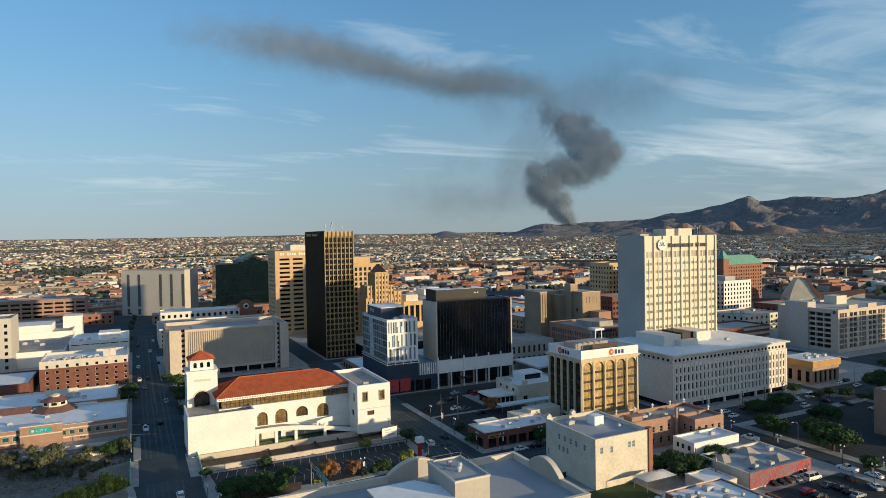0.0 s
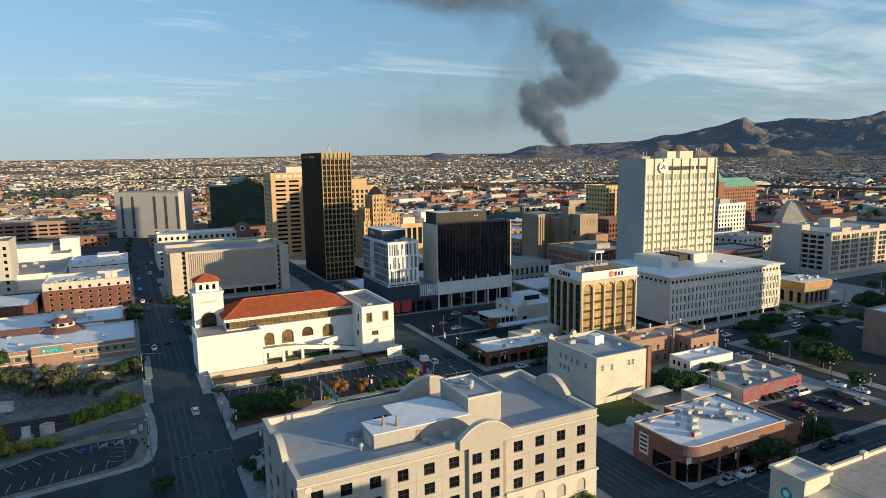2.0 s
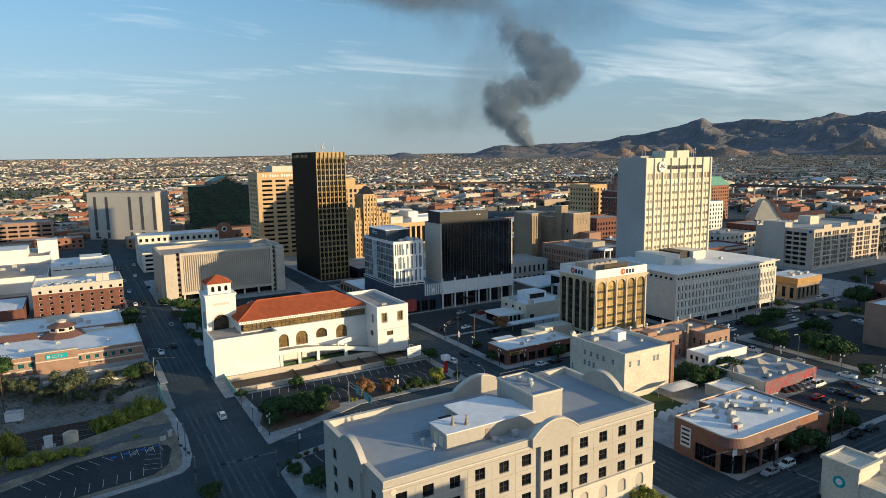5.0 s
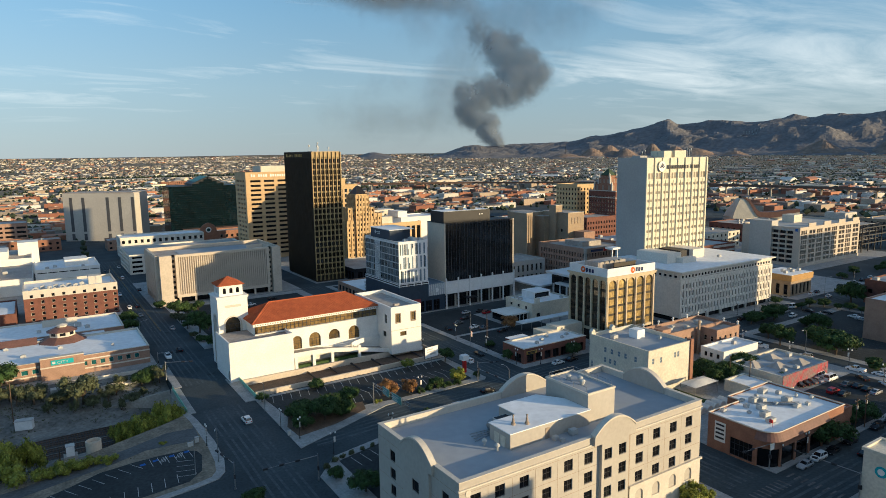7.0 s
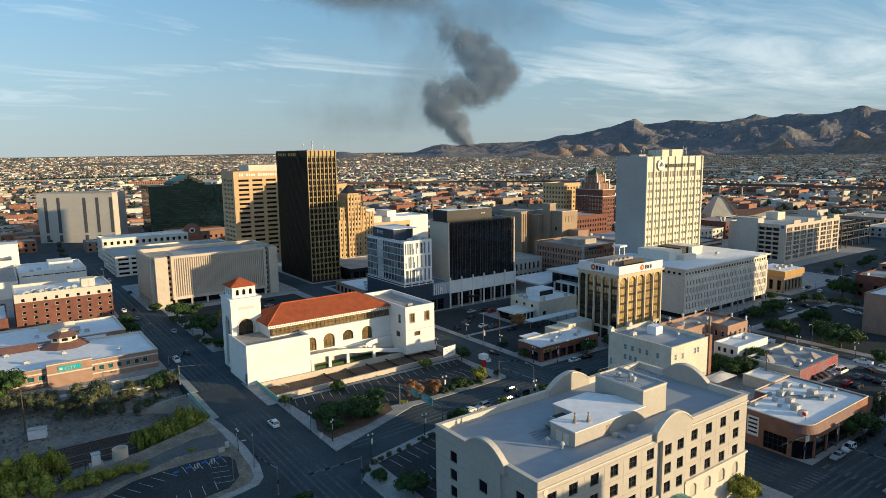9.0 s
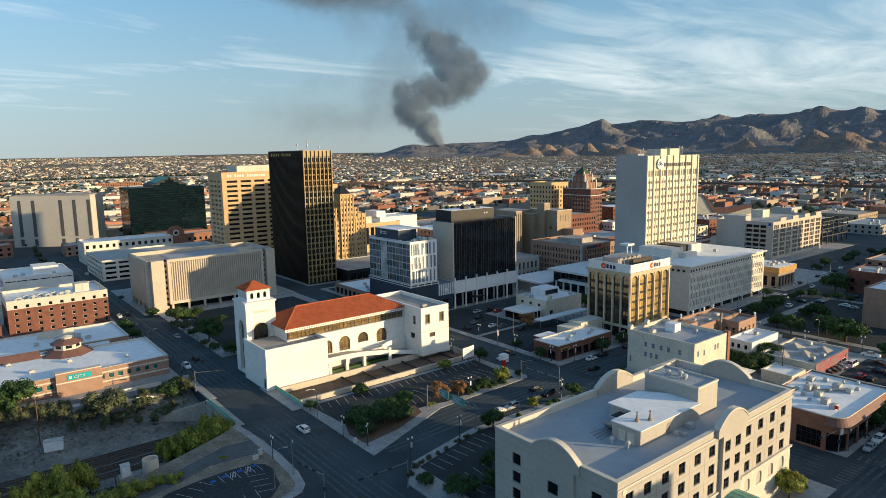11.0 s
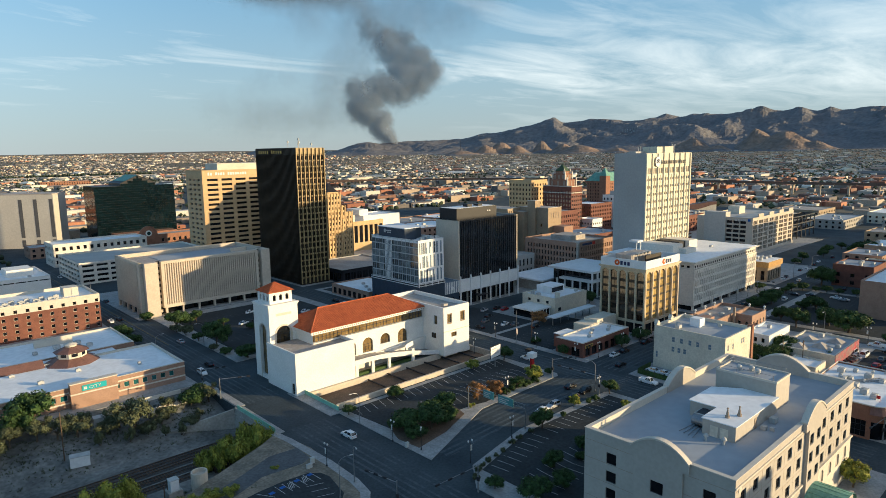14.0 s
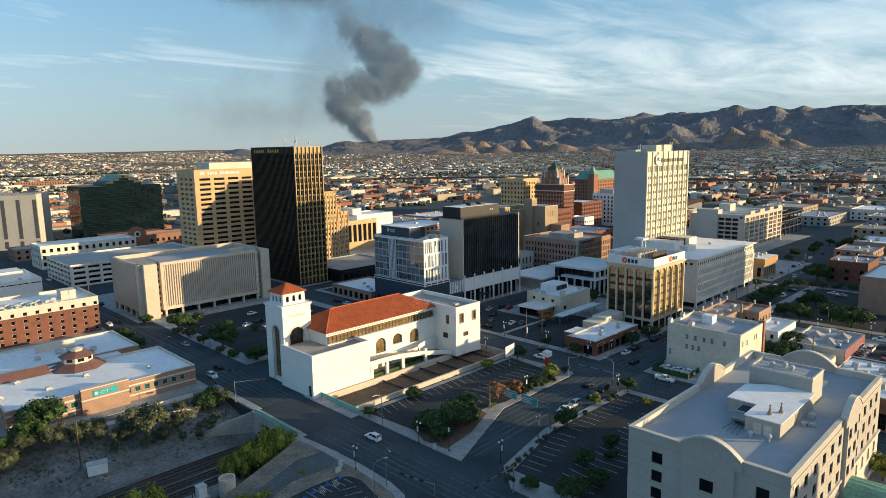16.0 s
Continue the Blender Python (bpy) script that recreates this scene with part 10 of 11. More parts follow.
def podium_annexes():
    """Low buildings between the bronze tower and the hotel."""
    root = thing("commercial_building", (118, 315, 0), "low dark-walled building with a cluttered white roof", "building")
    shell(root, 106.6, 130.0, 299.5, 331.0, 5.2, M["brick_tan"], M["roof_white"], grid_holes([110 + 4.2 * i for i in range(5)], 2.6, [0.6], 3.0), grid_holes([303 + 4.2 * i for i in range(7)], 2.6, [0.6], 3.0), [M["steel_dark"], M["glass_dark"]], (2, 1), deck=0.5, back=False)
    roof_units(root, [(110 + 3.3 * i, 304 + (i * 7) % 19, 1.5, 1.2, 1.0) for i in range(6)], 4.7)
    root = thing("bank_annex", (145, 367, 0), "low bank annex with dark glass and a flat grey roof", "building")
    shell(root, 124.5, 165.0, 348.0, 386.0, 7.2, M["dark_panel"], M["roof_tan"], grid_holes([128 + 4.0 * i for i in range(9)], 3.2, [0.6], 4.6), grid_holes([351 + 4.0 * i for i in range(9)], 3.2, [0.6], 4.6), [M["steel_dark"], M["glass_dark"]], (2, 1), deck=0.4, back=False, rim_mat=M["concrete_grey"])


podium_annexes()

# ---- trees and shrubs ----

def leaf_cloud(rnd, clumps, per, size, spread):
    """Many small leaf blades gathered in uneven clumps. clumps: (x, y, z, r)."""
    s = Shape()
    for cx, cy, cz, r in clumps:
        # twiggy heart of the clump
        ring = []
        for i in range(4):
            e = math.pi * (i + 0.5) / 4
            ring.append([(cx + r * 0.72 * math.sin(e) * math.cos(2 * math.pi * (j + rnd.uniform(-0.2, 0.2)) / 7) * rnd.uniform(0.75, 1.1), cy + r * 0.72 * math.sin(e) * math.sin(2 * math.pi * (j + rnd.uniform(-0.2, 0.2)) / 7) * rnd.uniform(0.75, 1.1),
                          cz + r * 0.72 * spread * math.cos(e) * rnd.uniform(0.8, 1.1)) for j in range(7)])
        for p, q in zip(ring, ring[1:]):
            for j in range(7):
                s.poly([p[j], q[j], q[(j + 1) % 7], p[(j + 1) % 7]])
        s.poly(ring[0])
        s.poly(ring[-1][::-1])
        for _ in range(max(6, int(per * r * r))):
            d = Vector((rnd.gauss(0, 1), rnd.gauss(0, 1), rnd.gauss(0, 1)))
            d.normalize()
            p = Vector((cx, cy, cz)) + Vector((d.x, d.y, d.z * spread)) * r * rnd.uniform(0.66, 1.12)
            n = (d + Vector((rnd.uniform(-0.8, 0.8), rnd.uniform(-0.8, 0.8), rnd.uniform(-0.5, 0.9)))).normalized()
            u = n.orthogonal().normalized()
            w = n.cross(u)
            a, k = rnd.uniform(0, 6.28), size * rnd.uniform(0.6, 1.35)
            e, f = (u * math.cos(a) + w * math.sin(a)) * k, (w * math.cos(a) - u * math.sin(a)) * k * 0.8
            s.poly([p - e, p - f * 0.9, p + e, p + f])
    return s


def tree_kind(seed, leaf, tall, round_top, label, category="tree", gaps=0.0):
    """A broad street tree of crown radius 1 (scaled when it is placed): trunk with limbs, crown of leaf clumps."""
    rnd = random.Random(seed)
    root = thing("tree", (0, 0, -500), label, category, "street trees")
    t, fork = Shape(), tall * 0.32
    t.rod((0, 0, -0.15), (0.02, 0.01, fork), 0.075, 0.055, 7)
    clumps = []
    for k in range(7):
        a = 2 * math.pi * k / 7 + rnd.uniform(-0.4, 0.4)
        q = (math.cos(a) * rnd.uniform(0.35, 0.62), math.sin(a) * rnd.uniform(0.35, 0.62), tall * rnd.uniform(0.52, 0.8))
        t.rod((0.02, 0.01, fork * rnd.uniform(0.75, 1.0)), q, 0.04, 0.014, 5)
        clumps.append((*q, rnd.uniform(0.32, 0.46)))
        for _ in range(2):
            b = a + rnd.uniform(-0.6, 0.6)
            far = rnd.uniform(0.55, 0.85)
            clumps.append((math.cos(b) * far, math.sin(b) * far, tall * rnd.uniform(0.42, 0.82 if round_top else 0.95), rnd.uniform(0.24, 0.38)))
            t.rod(q, clumps[-1][:3], 0.014, 0.006, 4)
    for _ in range(4):
        a, far = rnd.uniform(0, 6.28), rnd.uniform(0, 0.35)
        clumps.append((math.cos(a) * far, math.sin(a) * far, tall * rnd.uniform(0.78, 0.92), rnd.uniform(0.25, 0.36)))
    if gaps:
        clumps = [c for c in clumps if rnd.random() > gaps]
    local("trunk", t, M["bark"], root)
    local("crown", leaf_cloud(rnd, clumps, 1250, 0.054, 0.85), M[leaf], root)
    return root


def shrub_kind(seed, leaf, label, per=620):
    rnd = random.Random(seed)
    root = thing("shrub", (0, 0, -500), label, "shrub", "shrubs")
    t = Shape()
    clumps = []
    for _ in range(11):
        a, far = rnd.uniform(0, 6.28), rnd.uniform(0.1, 0.7)
        clumps.append((math.cos(a) * far, math.sin(a) * far, rnd.uniform(0.28, 0.85) * (1.1 - 0.5 * far), rnd.uniform(0.26, 0.42)))
        t.rod((clumps[-1][0] * 0.2, clumps[-1][1] * 0.2, -0.15), clumps[-1][:3], 0.025, 0.008, 4)
    local("stem", t, M["bark"], root)
    local("foliage", leaf_cloud(rnd, clumps, per * 1.4, 0.058, 0.9), M[leaf], root)
    return root


def flora():
    rnd = random.Random(77)
    kinds = {
        "l": [tree_kind(k, "leaf", t, True, "round dark green street tree with dense leafy crown") for k, t in ((1, 1.3), (2, 1.2), (3, 1.5))],
        "b": [tree_kind(k, "leaf_bright", t, False, "young tree with sparse yellow-green leaves", gaps=0.15) for k, t in ((4, 1.5), (5, 1.9))],
        "d": [tree_kind(k, "leaf_dusty", t, False, "scrubby dusty olive tree beside the railway cutting", gaps=0.32) for k, t in ((6, 1.35), (7, 1.6))],
        "a": [tree_kind(k, "leaf_autumn", t, False, "small street tree with rusty orange-brown leaves", gaps=0.1) for k, t in ((8, 1.7), (9, 1.45))],
    }
    bushes = {
        "b": [shrub_kind(k, "leaf_bright", "bushy yellow-green shrub on the dry verge") for k in (11, 12, 13)],
        "d": [shrub_kind(k, "leaf_dusty", "low dusty shrub in a planting strip") for k in (14, 15)],
        "l": [shrub_kind(k, "leaf", "low dark green clipped shrub at the car park edge") for k in (16, 17)],
    }

    def plant(stock, rows):
        for x, y, r, kind in rows:
            k = r * rnd.uniform(0.92, 1.1)
            tall = 1.9 if stock is bushes and ground_height(x, y) < -2 else 1.0
            m = pose(x, y, ground_height(x, y) + (0.9 if tall > 1 else 0.02), rnd.uniform(-4, 4), rnd.uniform(-4, 4), rnd.uniform(0, 360)) @ Matrix.Diagonal((k, k * rnd.uniform(0.9, 1.1), k * tall * rnd.uniform(0.88, 1.12), 1))
            copy_thing(rnd.choice(stock[kind]), m)

    # along the railway cutting and the school front
    plant(kinds, [(-40.8, 248.3, 6.2, "l"), (-19.4, 235.3, 5.6, "d"), (-2.3, 239.8, 3.9, "l"), (3.0, 239.4, 3.1, "d"), (-6.2, 229.4, 2.7, "d"), (-32.0, 240.3, 3.9, "d"), (-36.5, 241.5, 3.6, "d"),
                  (-40.7, 243.1, 3.4, "d"), (-12.6, 234.1, 2.8, "d"), (-16.9, 232.4, 3.0, "d"), (-46.5, 244.0, 3.4, "d"), (-52.0, 240.0, 3.8, "d"), (-25.5, 238.0, 3.2, "d"), (-58.0, 243.0, 3.6, "d")])
    plant(kinds, [(-22.0, 239.4, 3.4, "d"), (-10.0, 237.0, 2.8, "d"), (-45.0, 247.6, 4.4, "l"), (-51.5, 247.0, 4.2, "l"), (0.6, 242.2, 3.4, "l"), (-8.4, 241.2, 2.6, "d"), (-63.0, 246.0, 4.2, "l")])
    # open square behind the bank
    plant(kinds, [(24.0, 319.8, 4.6, "l"), (26.1, 286.5, 5.2, "l"), (27.6, 263.8, 4.4, "l"), (33.5, 323.6, 3.1, "l"), (40.0, 311.5, 2.1, "l"), (45.5, 298.2, 2.1, "l"), (20.0, 344.8, 3.0, "l"), (23.0, 308.2, 2.6, "d"),
                  (23.3, 296.2, 2.3, "l"), (22.6, 280.8, 2.1, "d"), (22.3, 316.0, 2.4, "d"), (23.7, 273.4, 2.1, "l"), (3.6, 324.5, 4.2, "l"), (3.4, 308.5, 3.2, "l"), (-9.1, 351.2, 3.9, "l"), (53.0, 262.0, 2.4, "l"), (62.0, 268.0, 2.6, "l")])
    # car parks on both sides of the cross street
    plant(kinds, [(24.2, 197.0, 1.9, "l"), (41.4, 198.4, 2.6, "l"), (73.9, 198.2, 2.2, "b"), (56.7, 179.6, 3.2, "a"), (63.2, 178.8, 2.5, "a"), (31.0, 177.8, 5.0, "l"), (38.6, 178.0, 4.8, "l"), (80.4, 178.2, 2.8, "b"), (88.0, 178.6, 1.4, "l"),
                  (72.1, 177.6, 2.5, "l"), (72.1, 157.2, 1.6, "b"), (54.6, 154.6, 3.0, "l"), (27.6, 172.6, 2.6, "l"), (40.5, 175.4, 3.2, "l"), (40.4, 139.8, 2.3, "l"), (34.7, 132.9, 2.5, "l"), (27.1, 134.4, 3.6, "l"), (23.9, 142.9, 2.3, "l"), (52.7, 140.7, 2.1, "l"),
                  (48.0, 137.6, 1.6, "l"), (5.9, 142.6, 2.4, "l"), (34.5, 174.6, 4.2, "l"), (43.6, 179.4, 3.4, "l"), (28.4, 181.0, 3.2, "l"), (87.0, 155.4, 2.4, "l"), (80.6, 146.0, 1.6, "b")])
    # round the low shops and the corner shop
    plant(kinds, [(133.6, 218.3, 3.6, "a"), (142.8, 177.6, 3.1, "l"), (129.1, 177.4, 3.0, "l"), (177.1, 224.0, 3.6, "l"), (88.2, 197.5, 2.9, "l"), (107.6, 186.9, 2.6, "l"), (111.2, 202.3, 2.1, "l"), (131.8, 160.9, 2.1, "l"),
                  (129.7, 91.2, 5.4, "l"), (153.0, 93.6, 4.0, "l"), (147.9, 94.5, 2.5, "l"), (149.9, 139.6, 3.2, "l"), (145.6, 133.0, 3.4, "l"), (150.6, 131.6, 3.6, "l"), (156.2, 131.0, 3.4, "l"), (143.2, 138.6, 2.8, "l"), (163.2, 134.0, 4.0, "l"), (162.3, 137.9, 2.7, "l"), (159.0, 119.9, 2.8, "l"), (77.7, 90.9, 2.9, "b"), (82.0, 90.9, 2.0, "b")])
    # the large car park and beyond
    plant(kinds, [(290.4, 160.9, 6.3, "l"), (272.2, 163.8, 3.0, "l"), (266.4, 167.0, 2.3, "l"), (260.2, 167.4, 2.1, "l"), (273.1, 158.2, 2.1, "l"), (274.6, 153.9, 2.7, "l"), (272.8, 148.2, 2.2, "l"), (275.1, 141.2, 2.7, "l"), (203.9, 125.5, 7.2, "l"),
                  (208.8, 133.8, 5.4, "l"), (231.8, 163.7, 6.0, "l"), (224.5, 166.8, 3.6, "l"), (219.0, 166.0, 3.4, "l"), (233.7, 151.1, 3.2, "l"), (232.8, 145.9, 4.6, "l"), (203.5, 149.6, 4.2, "l"), (199.1, 142.4, 4.2, "l"),
                  (408.5, 169.8, 7.5, "l"), (408.5, 176.8, 4.5, "l")])
    plant(kinds, [(383.1, 187.8, 3.2, "l"), (398.5, 189.7, 3.7, "l"), (427.5, 189.8, 3.1, "l"), (262.2, 180.5, 2.5, "l"), (363.6, 193.5, 3.5, "l"), (347.0, 191.5, 2.7, "l"), (237.1, 168.8, 2.9, "l"), (196.2, 108.5, 2.1, "l"), (199.0, 111.3, 2.6, "l")])
    # bushes by the railway
    plant(bushes, [(-11.2, 202.6, 3.4, "b"), (-8.2, 201.6, 3.8, "b"), (-4.8, 201.6, 4.0, "b"), (-1.4, 202.3, 4.0, "b"), (0.9, 203.8, 3.6, "b"), (2.6, 202.6, 3.0, "b"), (-5.2, 205.4, 3.6, "b"), (-0.6, 206.4, 3.6, "b"), (-9.4, 204.8, 3.4, "b"), (-13.6, 204.0, 3.0, "b"), (2.2, 206.8, 2.8, "b"),
                   (-5.0, 184.3, 1.3, "b"), (-17.2, 180.8, 2.4, "b"), (-19.4, 182.1, 1.9, "b"), (-38.1, 190.6, 4.4, "b"), (-35.2, 195.6, 4.4, "b"), (-31.8, 196.2, 3.0, "b"), (-35.6, 181.0, 4.2, "b"), (-31.0, 180.1, 3.0, "b"), (-27.6, 180.5, 3.2, "b"),
                   (-24.6, 180.7, 3.1, "b"), (-21.8, 181.4, 2.8, "b")])
    plant(bushes, [(-40.0, 183.0, 3.9, "b"), (-44.5, 186.5, 4.2, "b"), (-48.5, 184.0, 3.8, "b"), (-43.0, 192.0, 4.2, "b"), (-52.0, 190.0, 4.2, "b"), (-10.0, 227.5, 1.6, "d"), (-22.0, 231.0, 1.8, "d"), (-28.5, 233.0, 1.6, "d"), (-13.5, 229.0, 1.4, "d"), (-3.0, 232.0, 1.6, "d")])
    # planting strips of the car parks
    plant(bushes, [(51.1, 155.4, 1.2, "d"), (42.8, 154.5, 1.3, "d"), (38.2, 153.1, 1.1, "d"), (32.2, 152.2, 1.2, "d"), (27.1, 151.0, 1.3, "d"), (23.9, 148.6, 1.3, "d"), (65.2, 155.8, 1.2, "l"), (79.7, 177.2, 1.9, "l"), (76.2, 177.4, 1.7, "l"),
                   (73.4, 177.4, 1.8, "l"), (69.4, 177.6, 1.8, "l"), (66.4, 177.4, 1.7, "l"), (47.7, 138.9, 1.0, "l"), (52.0, 177.4, 1.2, "b"), (77.6, 156.2, 1.5, "l"), (80.6, 156.0, 1.5, "l"), (34.8, 152.6, 1.0, "d"), (46.2, 154.6, 1.1, "d"), (29.6, 151.4, 1.0, "d")])
    for stock in (kinds, bushes):
        for k in stock.values():
            for ob in k:
                for o in (*ob.children_recursive, ob):
                    bpy.data.objects.remove(o)


flora()


def rough_ground():
    """Dry tufts, stones and litter on the railway banks and the verge."""
    rnd = random.Random(31)
    t, g = Shape(), Shape()
    for _ in range(1500):
        zone = rnd.random()
        if zone < 0.6:
            x, y = rnd.uniform(-75, 3), rnd.choice((rnd.uniform(224, 247), rnd.uniform(233, 246)))
        else:
            x = rnd.uniform(-60, 2)
            y = rnd.uniform(179.5, 197) if x < -8 else rnd.uniform(181, 188)
        z, r = ground_height(x, y), rnd.uniform(0.15, 0.7)
        for _ in range(rnd.randrange(5, 12)):
            a, b, k = rnd.uniform(0, 6.28), rnd.uniform(0, 6.28), r * rnd.uniform(0.5, 1.0)
            px, py = x + math.cos(a) * r * 0.5, y + math.sin(a) * r * 0.5
            t.poly([(px - math.cos(b) * 0.12, py - math.sin(b) * 0.12, z - 0.05), (px + math.cos(b) * 0.12, py + math.sin(b) * 0.12, z - 0.05), (px + math.cos(a) * k * 0.6, py + math.sin(a) * k * 0.6, z + k)])
    for _ in range(420):
        x, y = rnd.uniform(-75, 2), rnd.choice((rnd.uniform(223, 236), rnd.uniform(180, 190)))
        z, r = ground_height(x, y), rnd.uniform(0.08, 0.4)
        g.ring(x, y, z - 0.05, z + r * 0.7, r, r * rnd.uniform(0.3, 0.7), 5, rnd.uniform(0, 6))
    single("dry_tufts", t, M["leaf_dusty"], "dry tufts of grass and weeds on the banks", "grass", kind="stuff")
    single("loose_stones", g, M["dirt"], "loose stones and rubble on the bare ground", "stones", kind="stuff")
    # the covered trench and the dark car parks behind the low shops
    f = Shape()
    f.box(24.05, 91.35, 203.06, 217.94, -2.0, -1.42)
    single("trench_cover", f, M["soil_bed"], "bare brown ground over the covered railway trench", kind="structure")
    f = Shape()
    f.box(108.4, 134.5, 222.0, 257.4, 0.05, K + 0.034)
    single("parking_lot", f, M["asphalt_lot"], "dark asphalt car park beside the hotel", kind="structure")
    # planting bed under the car park trees
    b = Shape()
    b.prism([(25.0, 168.6), (36.0, 170.6), (47.0, 175.2), (48.6, 180.6), (27.0, 182.6), (24.4, 176.0)], 0.05, 0.23)
    single("planting_bed", b, M["soil_bed"], "bare brown planting bed at the car park corner", kind="structure")
    # low pale walls of the school yard
    for x0, y0, x1, y1, h in ((-14.0, 240.6, -2.6, 242.6, 1.9), (-17.0, 248.6, -2.0, 248.2, 1.2)):
        w = Shape()
        z = min(ground_height(x0, y0), ground_height(x1, y1)) - 0.3
        dx, dy = x1 - x0, y1 - y0
        l = math.hypot(dx, dy)
        ox, oy = -dy / l * 0.15, dx / l * 0.15
        w.prism([(x0 - ox, y0 - oy), (x1 - ox, y1 - oy), (x1 + ox, y1 + oy), (x0 + ox, y0 + oy)], z, z + h + 0.3)
        single("yard_wall", w, M["concrete_white"], "low pale concrete wall beside the school yard", "wall", "yard walls")


rough_ground()

# ---- vehicles ----

def car_kind(style, paint, label):
    """A car, nose towards +x, wheels on z = 0."""
    root = thing({"van": "van", "pickup": "pickup_truck", "suv": "car", "sedan": "car"}[style], (0, 0, -500), label, {"van": "van", "pickup": "pickup truck"}.get(style, "car"), "parked cars")
    L, W, belt, roof = {"sedan": (4.7, 1.82, 0.95, 1.44), "suv": (4.75, 1.9, 1.08, 1.72), "pickup": (5.7, 1.98, 1.12, 1.86), "van": (5.6, 2.0, 1.25, 2.15)}[style]
    h, w = L / 2, W / 2
    nose = {"sedan": 0.72, "suv": 0.88, "pickup": 0.98, "van": 1.0}[style]
    tail = {"sedan": 0.9, "suv": belt, "pickup": 1.1, "van": belt}[style]
    stations = [(-h, w * 0.86, tail * 0.86), (-h + 0.12, w * 0.95, tail), (-h + 0.8, w, max(tail, belt * 0.98)), (-0.2, w, belt), (h - 1.45, w, belt), (h - 0.75, w * 0.99, (belt + nose) / 2), (h - 0.2, w * 0.93, nose * 0.96), (h, w * 0.84, nose * 0.78)]
    b, rings = Shape(), []
    for x, ww, z in stations:
        rings.append([(x, -ww * 0.92, 0.24), (x, -ww, 0.45), (x, -ww, z * 0.82), (x, -ww * 0.9, z), (x, ww * 0.9, z), (x, ww, z * 0.82), (x, ww, 0.45), (x, ww * 0.92, 0.24)])
    for p, q in zip(rings, rings[1:]):
        for i in range(8):
            j = (i + 1) % 8
            b.poly([p[i], p[j], q[j], q[i]])
    b.poly(rings[0])
    b.poly(rings[-1][::-1])
    g0, g1, r0, r1 = {"sedan": (-1.75, 0.95, -1.0, 0.25), "suv": (-2.28, 0.95, -1.95, 0.25), "pickup": (-0.75, 1.35, -0.55, 0.75), "van": (-2.74, 1.75, -2.6, 1.1)}[style]
    tw, bw = w * 0.7, w * 0.88
    low = [(g0, -bw, belt - 0.03), (g1, -bw, belt - 0.03), (g1, bw, belt - 0.03), (g0, bw, belt - 0.03)]
    top = [(r0, -tw, roof - 0.04), (r1, -tw, roof - 0.04), (r1, tw, roof - 0.04), (r0, tw, roof - 0.04)]
    # roof with pillars
    b.faces([(x * 1.0, y * 1.02, z) for x, y, z in top] + [(r0 + 0.1, -tw * 0.9, roof), (r1 - 0.1, -tw * 0.9, roof), (r1 - 0.1, tw * 0.9, roof), (r0 + 0.1, tw * 0.9, roof)],
            [(0, 1, 5, 4), (1, 2, 6, 5), (2, 3, 7, 6), (3, 0, 4, 7), (4, 5, 6, 7)])
    for p, q in zip(low, top):
        b.rod(p, q, 0.06, 0.05, 5)
    for sy in (-1, 1):
        b.rod((-0.15, sy * bw, belt), ((r0 + r1) / 2, sy * tw, roof - 0.04), 0.05, 0.05, 5)
        b.box(g1 - 0.35, g1 - 0.15, sy * (w + 0.08) - 0.09, sy * (w + 0.08) + 0.09, belt - 0.02, belt + 0.13)
    if style == "pickup":
        b.box(-h + 0.05, -0.8, -w * 0.96, -w * 0.82, belt - 0.05, belt + 0.22)
        b.box(-h + 0.05, -0.8, w * 0.82, w * 0.96, belt - 0.05, belt + 0.22)
        b.box(-h + 0.02, -h + 0.12, -w * 0.96, w * 0.96, belt - 0.15, belt + 0.22)
    local("body", b, M[paint], root)
    g = Shape()
    g.faces(low + top, [(0, 1, 5, 4), (1, 2, 6, 5), (2, 3, 7, 6), (3, 0, 4, 7)])
    local("window_glass", g, M["car_glass"], root)
    for sx in (-1, 1):
        for sy in (-1, 1):
            t = Shape()
            cx, cy = sx * (h - (0.95 if sx > 0 else 1.0)), sy * (w - 0.1)
            t.rod((cx, cy - 0.13, 0.34), (cx, cy + 0.13, 0.34), 0.34, 0.34, 12)
            t.slot = 1
            t.rod((cx, cy + sy * 0.125, 0.34), (cx, cy + sy * 0.145, 0.34), 0.2, 0.19, 8)
            local("wheel", t, [M["rubber"], M["steel"]], root)
    for sy in (-1, 1):
        q = Shape()
        q.box(h - 0.16, h - 0.03, sy * w * 0.6 - 0.16, sy * w * 0.6 + 0.16, nose * 0.72, nose * 0.88)
        local("headlight", q, M["lamp_glass"], root)
    for sy in (-1, 1):
        q = Shape()
        q.box(-h - 0.015, -h + 0.1, sy * w * 0.68 - 0.14, sy * w * 0.68 + 0.14, tail * 0.62, tail * 0.84)
        local("tail_light", q, M["red_paint"], root)
    return root


